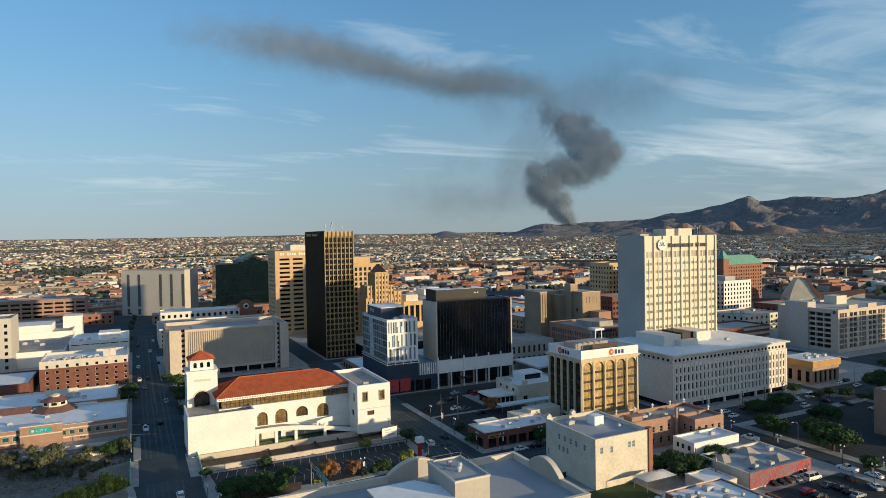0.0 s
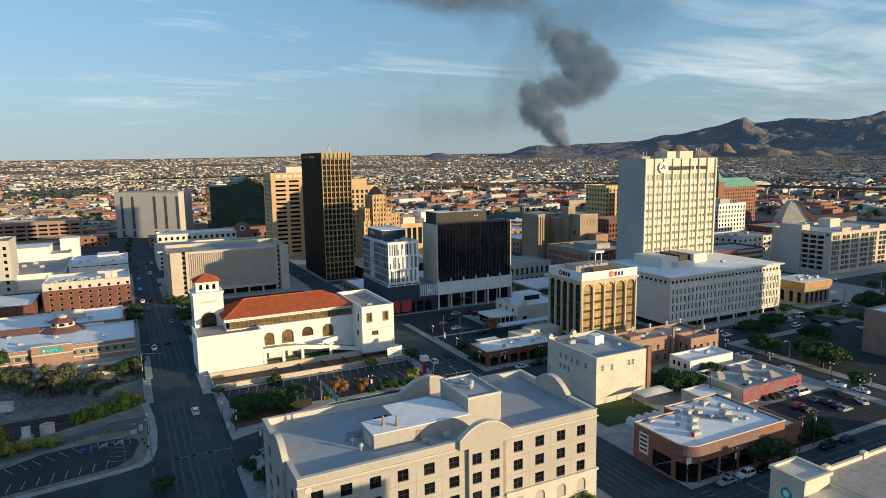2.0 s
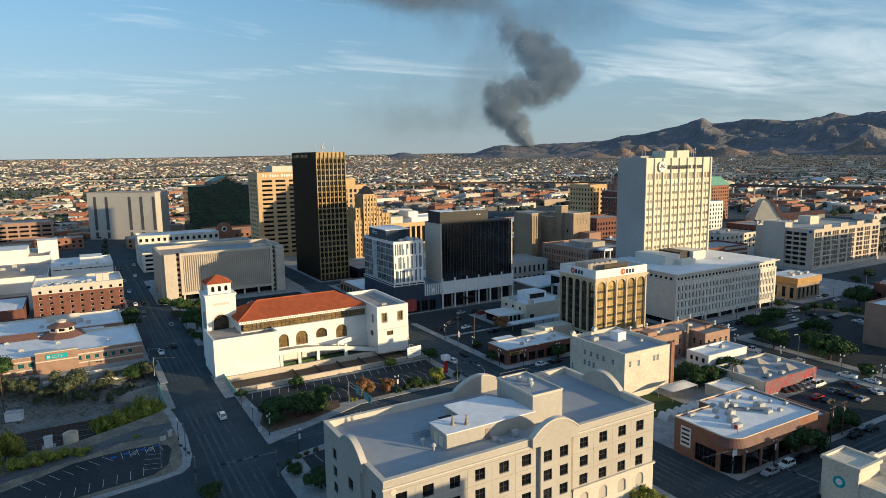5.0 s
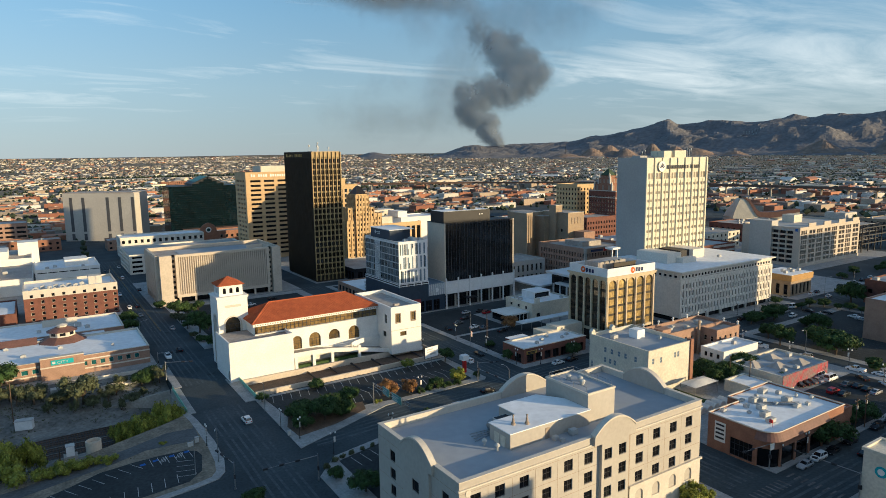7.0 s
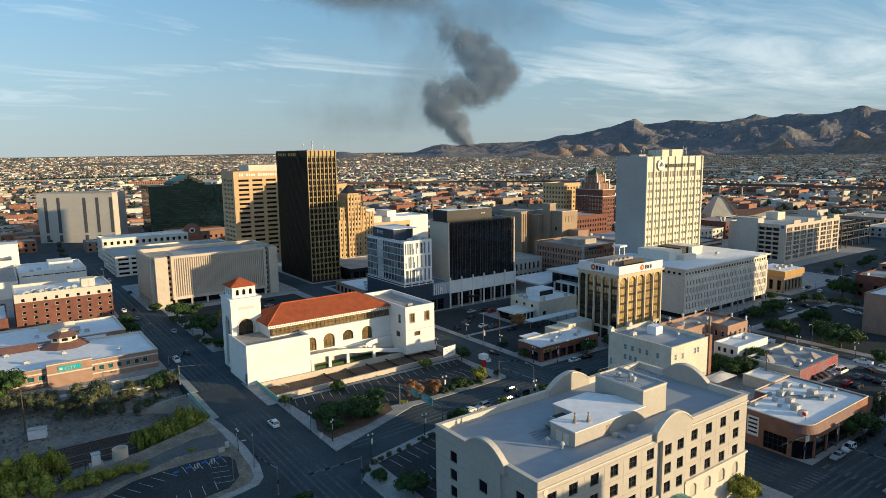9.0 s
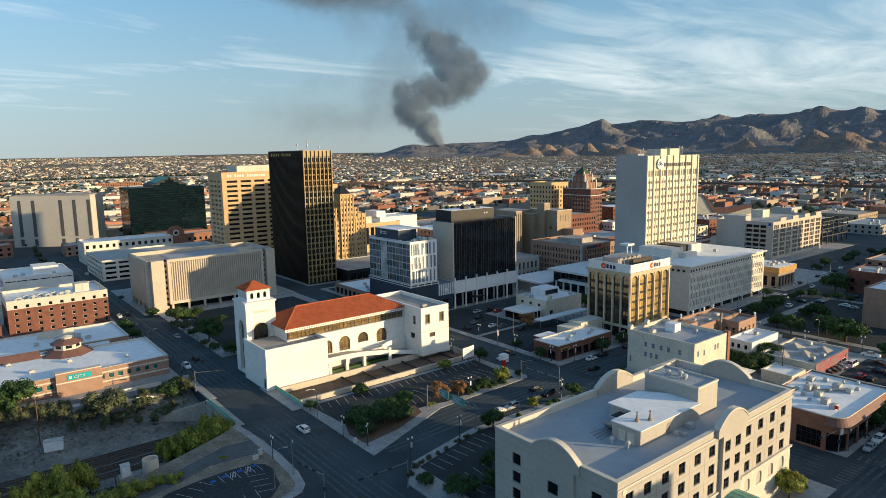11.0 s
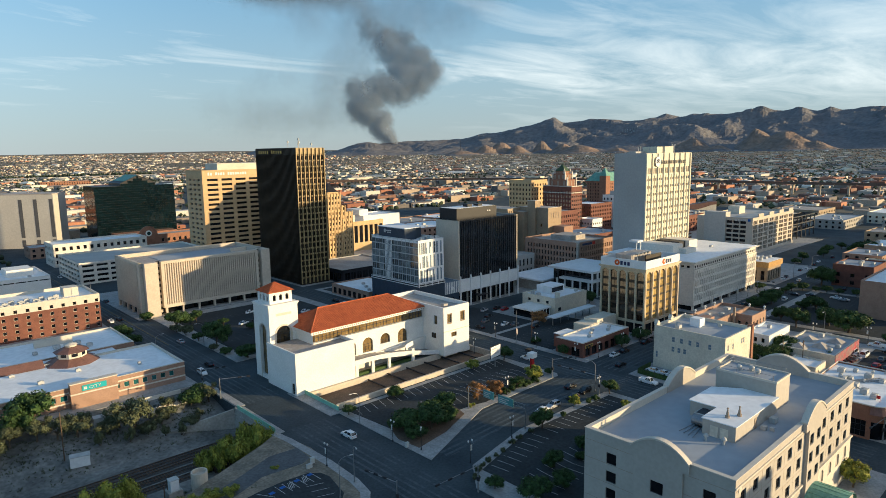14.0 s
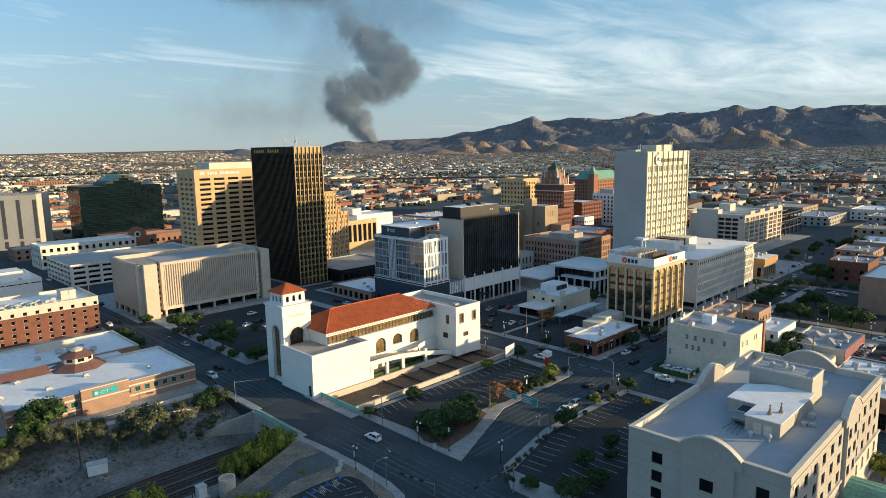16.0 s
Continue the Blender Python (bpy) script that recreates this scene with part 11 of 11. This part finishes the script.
def vehicles():
    kinds = {}
    for key, style, paint, label in (("w", "sedan", "car_white", "white saloon car standing on the asphalt"), ("W", "suv", "car_white", "white sport utility car with dark windows"), ("k", "sedan", "car_black", "black saloon car standing on the asphalt"),
                                     ("K", "suv", "car_black", "black sport utility car with dark windows"), ("s", "sedan", "car_silver", "silver saloon car standing on the asphalt"), ("S", "suv", "car_silver", "silver sport utility car with dark windows"),
                                     ("g", "sedan", "car_grey", "dark grey saloon car standing on the asphalt"), ("r", "suv", "car_red", "dark red sport utility car in the car park"), ("v", "van", "car_white", "white passenger van parked beside the mural wall"),
                                     ("p", "pickup", "car_white", "white pickup truck at the kerb"), ("b", "sedan", "car_blue", "dark blue saloon car standing on the asphalt")):
        kinds[key] = car_kind(style, paint, label)

    def park(rows):
        for x, y, turn, key in rows:
            street = 5 < x < 22 or 89 < x < 105.5 or 158.5 < y < 175.5 or 76 < y < 90 or 188.5 < x < 195 or x > 280
            copy_thing(kinds[key], pose(x, y, 0.012 if street else K + 0.036, 0, 0, turn))

    # street along the bank and the cross streets
    park([(9.2, 258.9, -90, "W"), (14.3, 265.6, 90, "k"), (16.5, 186.0, 91, "W"), (7.9, 352.5, -90, "w"), (11.6, 353.7, 90, "k"), (10.0, 332.0, -90, "g"), (17.8, 300.0, 90, "s"), (47.0, 307.0, 20, "w"), (52.0, 300.0, 20, "s"), (58.0, 290.0, 20, "k"),
          (62.9, 161.2, 180, "w"), (67.9, 161.2, 180, "S"), (83.4, 166.6, 0, "k"), (83.2, 161.4, 180, "K"), (77.0, 161.2, 180, "k"), (94.7, 192.8, 90, "W"), (118.6, 173.6, 0, "w"), (124.9, 173.6, 0, "k"), (111.2, 166.6, 0, "k"), (139.2, 173.6, 0, "k"), (145.0, 173.6, 0, "g"), (103.0, 152.0, -90, "p")])
    # beside the cream store and the hotel car park
    park([(112.9, 156.0, 80, "w"), (112.9, 152.6, 80, "w"), (112.9, 149.4, 80, "W"), (140.4, 243.5, 10, "r"), (126.9, 241.0, 15, "k"), (139.9, 247.5, 12, "k"), (120.0, 236.0, 15, "g"), (146.0, 240.0, 10, "k"), (133.0, 249.0, 12, "s")])
    # corner shop lot and its streets
    park([(175.0, 108.2, 0, "g"), (176.1, 105.6, 0, "k"), (175.7, 102.9, 0, "k"), (175.1, 100.2, 0, "s"), (165.8, 107.6, 0, "r"), (166.2, 104.8, 0, "k"), (176.0, 116.6, 0, "v"), (176.2, 113.4, 0, "v"), (163.0, 116.6, 84, "k"), (165.8, 116.2, 84, "k"), (168.5, 115.8, 84, "g"), (171.1, 115.4, 84, "s"),
          (191.6, 113.3, 90, "p"), (193.2, 106.8, 90, "w"), (184.6, 101.5, 60, "w"), (114.3, 88.4, 180, "s"), (120.5, 88.6, 180, "W"), (126.6, 88.5, 180, "k"), (135.3, 88.7, 180, "k"), (131.7, 83.6, 0, "k"), (149.6, 88.9, 180, "K"), (157.2, 88.9, 180, "k")])
    # the large car park and the avenue behind it
    park([(244.0, 162.4, 5, "W"), (259.9, 171.0, 5, "v"), (260.4, 156.4, 90, "k"), (262.0, 146.4, 95, "w"), (259.6, 142.4, 95, "s"), (325.3, 182.4, 8, "k"), (330.8, 181.0, 8, "w"), (350.0, 182.8, 8, "k"), (293.3, 180.4, 8, "w"), (299.8, 181.1, 8, "k"), (294.8, 172.9, 8, "w"), (192.4, 129.9, 92, "S"),
          (191.5, 145.6, 92, "p"), (191.0, 160.3, 92, "s"), (210.1, 171.6, 3, "w"), (252.1, 172.8, 5, "w"), (221.2, 171.6, 3, "k"), (236.5, 171.8, 3, "g"), (200.5, 171.6, 3, "k"), (192.4, 96.0, 90, "s")])
    # behind the bank, in the hotel's car park and farther up the streets
    park([(57.7, 322.8, 15, "w"), (53.5, 308.1, 20, "k"), (65.0, 318.0, 15, "s"), (70.5, 330.0, 15, "k"), (76.0, 306.0, 20, "w"), (127.8, 216.0, 10, "k"), (121.9, 227.0, 15, "w"), (124.6, 224.0, 15, "g"), (111.6, 231.2, 80, "k"), (102.3, 197.0, -90, "k"), (97.6, 314.5, 90, "k"), (97.1, 306.5, 90, "w"),
          (184.5, 108.2, 60, "k"), (286.4, 149.4, 5, "k"), (208.6, 166.4, 3, "w"), (249.0, 168.3, 3, "S"), (257.6, 163.1, 90, "k"), (7.6, 388.0, -90, "w"), (18.0, 396.0, 90, "k"), (7.8, 424.0, -90, "s"), (14.6, 440.0, 90, "W"), (8.0, 470.0, -90, "k"), (17.6, 486.0, 90, "w"),
          (93.6, 286.0, -90, "s"), (100.8, 274.0, 90, "w"), (340.0, 182.0, 8, "s"), (362.0, 184.0, 8, "w"), (385.0, 183.0, 8, "k"), (308.0, 172.6, 8, "s"), (318.0, 173.4, 8, "k")])
    for root in kinds.values():
        for o in (*root.children_recursive, root):
            bpy.data.objects.remove(o)


vehicles()

# ---- street furniture ----

def twin_lamp():
    root = thing("street_lamp", (0, 0, -500), "black post-top street lamp with two frosted globes", "street lamp", "street lamps")
    p = Shape()
    p.ring(0, 0, 0, 0.35, 0.2, 0.16, 8)
    p.ring(0, 0, 0.35, 0.9, 0.12, 0.08, 8)
    p.ring(0, 0, 0.9, 5.0, 0.075, 0.055, 8)
    local("post", p, M["steel_dark"], root)
    c = Shape()
    c.rod((-0.6, 0, 5.0), (0.6, 0, 5.0), 0.045)
    for k in (-1, 1):
        c.rod((k * 0.15, 0, 4.6), (k * 0.5, 0, 5.0), 0.025)
        c.rod((k * 0.6, 0, 4.98), (k * 0.6, 0, 5.12), 0.06, 0.09)
    local("crossarm", c, M["steel_dark"], root)
    for k in (-1, 1):
        g = Shape()
        g.ring(k * 0.6, 0, 5.12, 5.3, 0.12, 0.22, 8, cap=False)
        g.ring(k * 0.6, 0, 5.3, 5.55, 0.22, 0.17, 8, cap=False)
        g.ring(k * 0.6, 0, 5.55, 5.66, 0.17, 0.03, 8)
        local("globe", g, M["lamp_glass"], root)
    b = Shape()
    b.box(0.1, 0.62, -0.02, 0.02, 2.9, 4.3)
    local("banner", b, M["canvas"], root, "pale cloth banner on the post")
    return root


def cobra_lamp():
    root = thing("street_lamp", (0, 0, -500), "tall galvanised street lamp with a curved arm", "street lamp", "street lamps")
    p = Shape()
    p.ring(0, 0, 0, 0.4, 0.2, 0.18, 8)
    p.ring(0, 0, 0.4, 8.0, 0.11, 0.07, 8)
    local("post", p, M["steel"], root)
    a = Shape()
    pts = [(0, 0, 7.9), (0.5, 0, 8.5), (1.3, 0, 8.85), (2.3, 0, 8.95)]
    for q, r in zip(pts, pts[1:]):
        a.rod(q, r, 0.05)
    local("arm", a, M["steel"], root)
    h = Shape()
    h.prism([(2.2, -0.1), (2.9, -0.17), (3.1, 0), (2.9, 0.17), (2.2, 0.1)], 8.86, 9.02)
    local("lamp_head", h, M["unit_grey"], root)
    return root


def signal(at, end, heads=3, tall=6.0):
    """A mast-arm traffic signal from the post at 'at' to the arm's end."""
    x, y = at
    root = thing("traffic_signal", (x, y, 0.1), "grey mast-arm traffic signal with dark signal heads", "traffic signal", "traffic signals")
    p = Shape()
    p.ring(x, y, 0.1, 0.5, 0.24, 0.2, 8)
    p.ring(x, y, 0.5, tall + 0.4, 0.15, 0.1, 8)
    part("post", p, M["steel"], root)
    a = Shape()
    a.rod((x, y, tall), (end[0], end[1], tall + 0.25), 0.09, 0.045, 8)
    part("mast_arm", a, M["steel"], root)
    for k in range(heads):
        f = 1.0 - 0.3 * k
        hx, hy, hz = x + (end[0] - x) * f, y + (end[1] - y) * f, tall + 0.25 * f
        ax, ay = end[0] - x, end[1] - y
        l = math.hypot(ax, ay)
        ax, ay = ax / l, ay / l
        h = Shape()
        h.prism([(hx + ax * a - ay * b, hy + ay * a + ax * b) for a, b in ((-0.55, -0.14), (0.5, -0.14), (0.5, 0.14), (-0.55, 0.14))], hz - 0.22, hz + 0.2)
        for q in (-0.38, -0.02, 0.33):
            h.prism([(hx + ax * a - ay * b, hy + ay * a + ax * b) for a, b in ((q - 0.12, -0.3), (q + 0.12, -0.3), (q + 0.12, 0.3), (q - 0.12, 0.3))], hz + 0.02, hz + 0.08)
        part("signal_head", h, M["steel_dark"], root, "dark three-light signal head")
    s = Shape()
    s.box(x - 0.14, x + 0.14, y - 0.35, y + 0.35, 2.6, 3.5)
    part("signal_box", s, M["steel_dark"], root)


def pole(x, y, z, h, cross, label="weathered wooden utility pole with crossarm and transformer"):
    root = thing("utility_pole", (x, y, z), label, "utility pole", "utility poles")
    p = Shape()
    p.ring(x, y, z - 0.1, z + h, 0.16, 0.11, 8)
    part("post", p, M["timber"], root)
    if cross:
        c = Shape()
        c.box(x - 1.2, x + 1.2, y - 0.06, y + 0.06, z + h - 0.7, z + h - 0.56)
        c.box(x - 0.9, x + 0.9, y - 0.06, y + 0.06, z + h - 1.7, z + h - 1.58)
        part("crossarm", c, M["timber"], root)
        for k in (-1.0, 0.0, 1.0):
            i = Shape()
            i.ring(x + k, y, z + h - 0.56, z + h - 0.36, 0.05, 0.03, 6)
            part("insulator", i, M["unit_grey"], root)
        t = Shape()
        t.ring(x + 0.36, y + 0.1, z + h - 3.0, z + h - 2.0, 0.24, 0.24, 10)
        part("transformer", t, M["unit_grey"], root)


def furniture():
    a, b = twin_lamp(), cobra_lamp()
    for x, y, turn in [(24.7, 167.5, 45), (45.1, 156.6, 0), (65.5, 176.2, 0), (84.1, 157.2, 0), (28.4, 154.6, 0), (113.1, 176.4, 0), (106.4, 181.0, 90), (107.2, 198.9, 90), (106.9, 218.5, 90), (109.8, 91.4, 45), (110.4, 74.6, 45), (188.2, 132.7, 90), (195.3, 117.1, 90),
                       (187.6, 103.5, 90), (195.3, 105.0, 90), (227.2, 177.6, 0), (204.6, 177.6, 0), (251.1, 177.4, 0), (22.6, 175.8, 90), (128.0, 176.4, 0), (120.0, 91.2, 0), (140.0, 176.4, 0), (4.0, 176.6, 90), (86.6, 210.0, 90), (240.0, 177.4, 0), (188.2, 150.0, 90)]:
        copy_thing(a, pose(x, y, 0.14, 0, 0, turn))
    for x, y, turn in [(4.3, 166.2, -110), (22.4, 289.0, 180), (3.6, 284.3, 0), (196.0, 131.7, 180), (-1.5, 163.0, -20), (86.4, 160.0, 100), (22.8, 190.0, 180), (300.0, 177.5, -90), (330.0, 178.0, -90)]:
        copy_thing(b, pose(x, y, 0.14, 0, 0, turn))
    for r in (a, b):
        for o in (*r.children_recursive, r):
            bpy.data.objects.remove(o)
    signal((4.2, 151.2), (2.5, 158.8))
    signal((20.6, 144.6), (8.9, 144.4))
    signal((86.3, 175.6), (91.6, 172.5), 2)
    signal((83.9, 157.0), (82.8, 170.4))
    signal((4.0, 246.0), (9.8, 243.0), 2)
    signal((4.3, 233.9), (11.3, 229.7), 2)
    signal((106.7, 92.3), (97.8, 93.0), 2)
    signal((108.7, 74.6), (107.4, 87.0), 3)
    signal((252.0, 178.0), (252.0, 170.5), 2)
    pole(141.8, 90.6, 0.1, 9.2, True)
    pole(147.5, 91.0, 0.1, 9.2, True)
    pole(150.9, 124.6, 0, 9.0, True)
    pole(149.4, 130.2, 0, 8.5, False, "weathered wooden utility pole behind the store")
    pole(-37.2, 231.7, ground_height(-37.2, 231.7), 12.5, False, "slender grey mast beside the railway tracks")
    pole(-25.6, 193.6, ground_height(-25.6, 193.6), 5.0, False, "short wooden pole beside the utility box")
    pole(-27.0, 191.6, ground_height(-27.0, 191.6), 4.0, False, "short wooden pole beside the utility box")
    pole(111.2, 204.2, 0.1, 12.0, False, "tall dark pole at the car park edge")

    # sign gantry over the cross street
    g = thing("sign_gantry", (50.8, 165.5, 0), "steel sign gantry over the street with green road signs", "road sign")
    for x, y in ((50.4, 177.0), (51.3, 157.4)):
        p = Shape()
        p.ring(x, y, 0, 0.5, 0.25, 0.22, 8)
        p.ring(x, y, 0.5, 6.7, 0.16, 0.13, 8)
        part("post", p, M["steel"], g)
    for z in (5.6, 6.6):
        c = Shape()
        c.rod((50.4, 177.0, z), (51.3, 157.4, z), 0.07)
        part("chord", c, M["steel"], g)
    n = 12
    for i in range(n):
        f0, f1 = i / n, (i + 1) / n
        c = Shape()
        c.rod((50.4 + 0.9 * f0, 177.0 - 19.6 * f0, 5.6 if i % 2 else 6.6), (50.4 + 0.9 * f1, 177.0 - 19.6 * f1, 6.6 if i % 2 else 5.6), 0.04, n=5)
        part("brace", c, M["steel"], g)
    for y0, y1 in ((171.4, 167.6), (166.0, 160.8)):
        s = Shape()
        s.box(50.5, 50.58, y1, y0, 5.1, 7.3)
        sign = part("sign_panel", s, M["road_sign_green"], g, "green road sign with white border")
        e = Shape()
        for z in (5.16, 7.18):
            e.box(50.488, 50.5, y1 + 0.08, y0 - 0.08, z, z + 0.06)
        for z, k in ((6.6, 0.75), (6.1, 0.55), (5.6, 0.65)):
            e.box(50.488, 50.5, y0 - 0.3 - (y0 - y1 - 0.6) * k, y0 - 0.3, z - 0.11, z + 0.11)
        part("sign_bar", e, M["paint_white"], sign)

    # billboard over the car park
    b = thing("billboard", (81.2, 195.2, 0), "white billboard with faint grey strokes on a steel post", "billboard")
    d, u = Vector((0.15, -0.989, 0)), Vector((0.989, 0.15, 0))
    c = Vector((81.2, 195.2, 0))
    s = Shape()
    s.rod(c, c + Vector((0, 0, 4.0)), 0.14, n=8)
    s.rod(c - u * 2.2 + Vector((0, 0, 3.6)), c + u * 2.2 + Vector((0, 0, 3.6)), 0.08)
    part("post", s, M["steel"], b)

    def slab(s, a0, a1, z0, z1, f0, f1):
        pts = [c + u * a + d * f for a, f in ((a0, f0), (a1, f0), (a1, f1), (a0, f1))]
        s.prism([(p.x, p.y) for p in pts], z0, z1)

    s = Shape()
    slab(s, -2.9, 2.9, 3.6, 7.4, 0.0, 0.2)
    panel = part("panel", s, M["white_panel"], b)
    s = Shape()
    for k, (a0, a1, z0, z1) in enumerate(((-3.0, 3.0, 7.36, 7.5), (-3.0, 3.0, 3.5, 3.64), (-3.0, -2.86, 3.5, 7.5), (2.86, 3.0, 3.5, 7.5))):
        slab(s, a0, a1, z0, z1, -0.02, 0.25)
    part("edge_trim", s, M["steel_dark"], panel)
    for a0, a1, z0, z1 in ((-1.9, 0.6, 6.3, 6.7), (-1.9, 1.6, 5.6, 5.9), (-0.6, 1.9, 4.6, 5.2)):
        s = Shape()
        slab(s, a0, a1, z0, z1, 0.2, 0.212)
        part("printed_bar", s, M["unit_grey"], panel)

    # red pylon sign
    r = thing("pylon_sign", (87.4, 184.6, 0), "red pylon sign with a white box on top", "sign")
    s = Shape()
    s.box(86.9, 87.9, 184.1, 185.1, 0, 4.4)
    part("pillar", s, M["red_paint"], r)
    s = Shape()
    s.box(86.2, 88.6, 183.5, 185.7, 4.4, 6.0)
    part("sign_box", s, M["white_panel"], r)

    # flag pole with the flag hanging
    f = thing("flag_pole", (106.0, 207.3, 0.1), "slim flag pole with a drooping red and white flag", "flag pole")
    s = Shape()
    s.ring(106.0, 207.3, 0.1, 12.5, 0.09, 0.05, 8)
    part("post", s, M["steel"], f)
    for k in range(5):
        s = Shape()
        s.box(106.08 + k * 0.13, 106.08 + (k + 1) * 0.13, 207.24 + 0.05 * (k % 2), 207.30 + 0.05 * (k % 2), 3.9 - 0.12 * k, 5.9 - 0.1 * k)
        part("flag_fold", s, M["red_paint"] if k % 2 else M["canvas"], f)

    # railway yard
    h = thing("equipment_shed", (-34.8, 229.0, -4.7), "small white corrugated metal shed in the railway yard", "shed")
    s = Shape()
    z = min(ground_height(-37, 229), ground_height(-32.6, 229)) - 0.2
    pts = [(-36.9, 227.6), (-32.7, 226.6), (-32.2, 228.8), (-36.4, 229.8)]
    s.prism(pts, z, z + 2.6)
    part("body", s, M["white_panel"], h)
    s = Shape()
    cx, cy = -34.55, 228.2
    s.prism([(cx + (x - cx) * 1.06, cy + (y - cy) * 1.1) for x, y in pts], z + 2.6, z + 2.75)
    part("roof", s, M["unit_grey"], h)
    e = thing("utility_cabinet", (-24.7, 192.5, -1.9), "white metal utility cabinet on a concrete pad", "cabinet")
    z = -0.9
    for nm, m, q in (("pad", "concrete", (-26.2, -23.2, 191.2, 193.8, z - 3.4, z + 0.15)), ("body", "white_panel", (-25.6, -23.8, 191.6, 193.4, z + 0.15, z + 2.6)), ("lid", "unit_grey", (-25.7, -23.7, 191.5, 193.5, z + 2.6, z + 2.72))):
        s = Shape()
        s.box(*q)
        part(nm, s, M[m], e)
    s = Shape()
    z = -0.6
    n = 20
    for r0, z0, r1, z1 in ((1.75, z - 3.6, 1.75, z + 3.0), (1.75, z + 3.0, 1.45, z + 3.0), (1.45, z + 3.0, 1.45, z + 2.2), (1.45, z + 2.2, 0.0, z + 2.2)):
        for i in range(n):
            p = [(math.cos(2 * math.pi * k / n), math.sin(2 * math.pi * k / n)) for k in (i, i + 1)]
            q = [(-19.7 + p[0][0] * r0, 190.7 + p[0][1] * r0, z0), (-19.7 + p[1][0] * r0, 190.7 + p[1][1] * r0, z0), (-19.7 + p[1][0] * r1, 190.7 + p[1][1] * r1, z1), (-19.7 + p[0][0] * r1, 190.7 + p[0][1] * r1, z1)]
            s.poly(q if r1 else q[:3])
    single("water_tank", s, M["concrete_tan"], "round open concrete tank stained by rust", "tank")
    s = Shape()
    z = ground_height(-19.0, 238.0)
    s.box(-27.5, -23.0, 242.0, 244.6, ground_height(-25, 243) - 0.3, ground_height(-25, 243) + 2.4)
    single("bus_shelter", s, M["unit_grey"], "small pale shelter behind the school yard fence", "shelter")
    for x, y, w, d, hgt in ((2.4, 180.2, 0.9, 0.6, 1.5), (0.6, 178.6, 1.4, 0.5, 1.1), (23.2, 171.0, 0.8, 0.6, 1.3)):
        s = Shape()
        s.box(x - w / 2, x + w / 2, y - d / 2, y + d / 2, 0.05, hgt)
        s.box(x - w / 2 - 0.05, x + w / 2 + 0.05, y - d / 2 - 0.05, y + d / 2 + 0.05, hgt, hgt + 0.06)
        single("control_box", s, M["unit_grey"], "grey street control box at the kerb", "control box", "control boxes")

    # lawn, shade sail and dome tents behind the cream store
    s = Shape()
    s.box(111.5, 131.0, 122.8, 136.0, 0.05, 0.21)
    single("lawn", s, M["grass"], "clipped green lawn behind the store", kind="structure")
    c = thing("shade_canopy", (133.5, 129.5, 0), "white fabric shade canopy on four steel posts", "canopy")
    corners = [(128.6, 127.4), (138.6, 127.0), (138.6, 132.0), (128.6, 132.4)]
    for x, y in corners:
        s = Shape()
        s.ring(x, y, 0.1, 3.6, 0.08, 0.07, 8)
        part("post", s, M["steel"], c)
    s = Shape()
    n = 8
    for i in range(n):
        for j in range(n):
            q = []
            for k, l in ((i, j), (i + 1, j), (i + 1, j + 1), (i, j + 1)):
                a, bb = k / n, l / n
                q.append((128.2 + 10.8 * a, 127.0 + 5.4 * bb, 3.6 + 0.9 * (1 - abs(2 * a - 1) ** 1.5) * (1 - abs(2 * bb - 1) ** 1.5)))
            s.poly(q)
    part("fabric", s, M["canvas"], c)
    for k in range(6):
        x = 118.5 + 2.9 * k
        s = Shape()
        pts = [(x + 1.35 * math.cos(math.pi * i / 8), 0.1 + 1.7 * math.sin(math.pi * i / 8)) for i in range(9)]
        for (xa, za), (xb, zb) in zip(pts, pts[1:]):
            s.poly([(xa, 119.4, za), (xb, 119.4, zb), (xb, 122.6, zb), (xa, 122.6, za)])
        for y in (119.4, 122.6):
            s.poly([(xa, y, za) for xa, za in pts])
        single("dome_tent", s, M["canvas"], "white half-barrel tent beside the lawn", "tent", "dome tents")

    # mesh fence round the small lot
    f = thing("fence", (108.2, 153.0, 0.1), "dark green mesh fence round a small car park", "fence")
    for (xa, ya), (xb, yb) in (((108.4, 158.8), (108.2, 147.0)), ((108.2, 147.0), (117.0, 147.4)), ((108.4, 158.8), (117.2, 159.2))):
        for k in range(5):
            x, y = xa + (xb - xa) * k / 4, ya + (yb - ya) * k / 4
            s = Shape()
            s.ring(x, y, 0.0, 1.9, 0.05, 0.05, 6)
            part("post", s, M["steel_dark"], f)
        s = Shape()
        dx, dy = xb - xa, yb - ya
        l = math.hypot(dx, dy)
        ox, oy = -dy / l * 0.02, dx / l * 0.02
        s.prism([(xa - ox, ya - oy), (xb - ox, yb - oy), (xb + ox, yb + oy), (xa + ox, ya + oy)], 0.1, 1.8)
        part("screen", s, M["leaf"], f)


furniture()
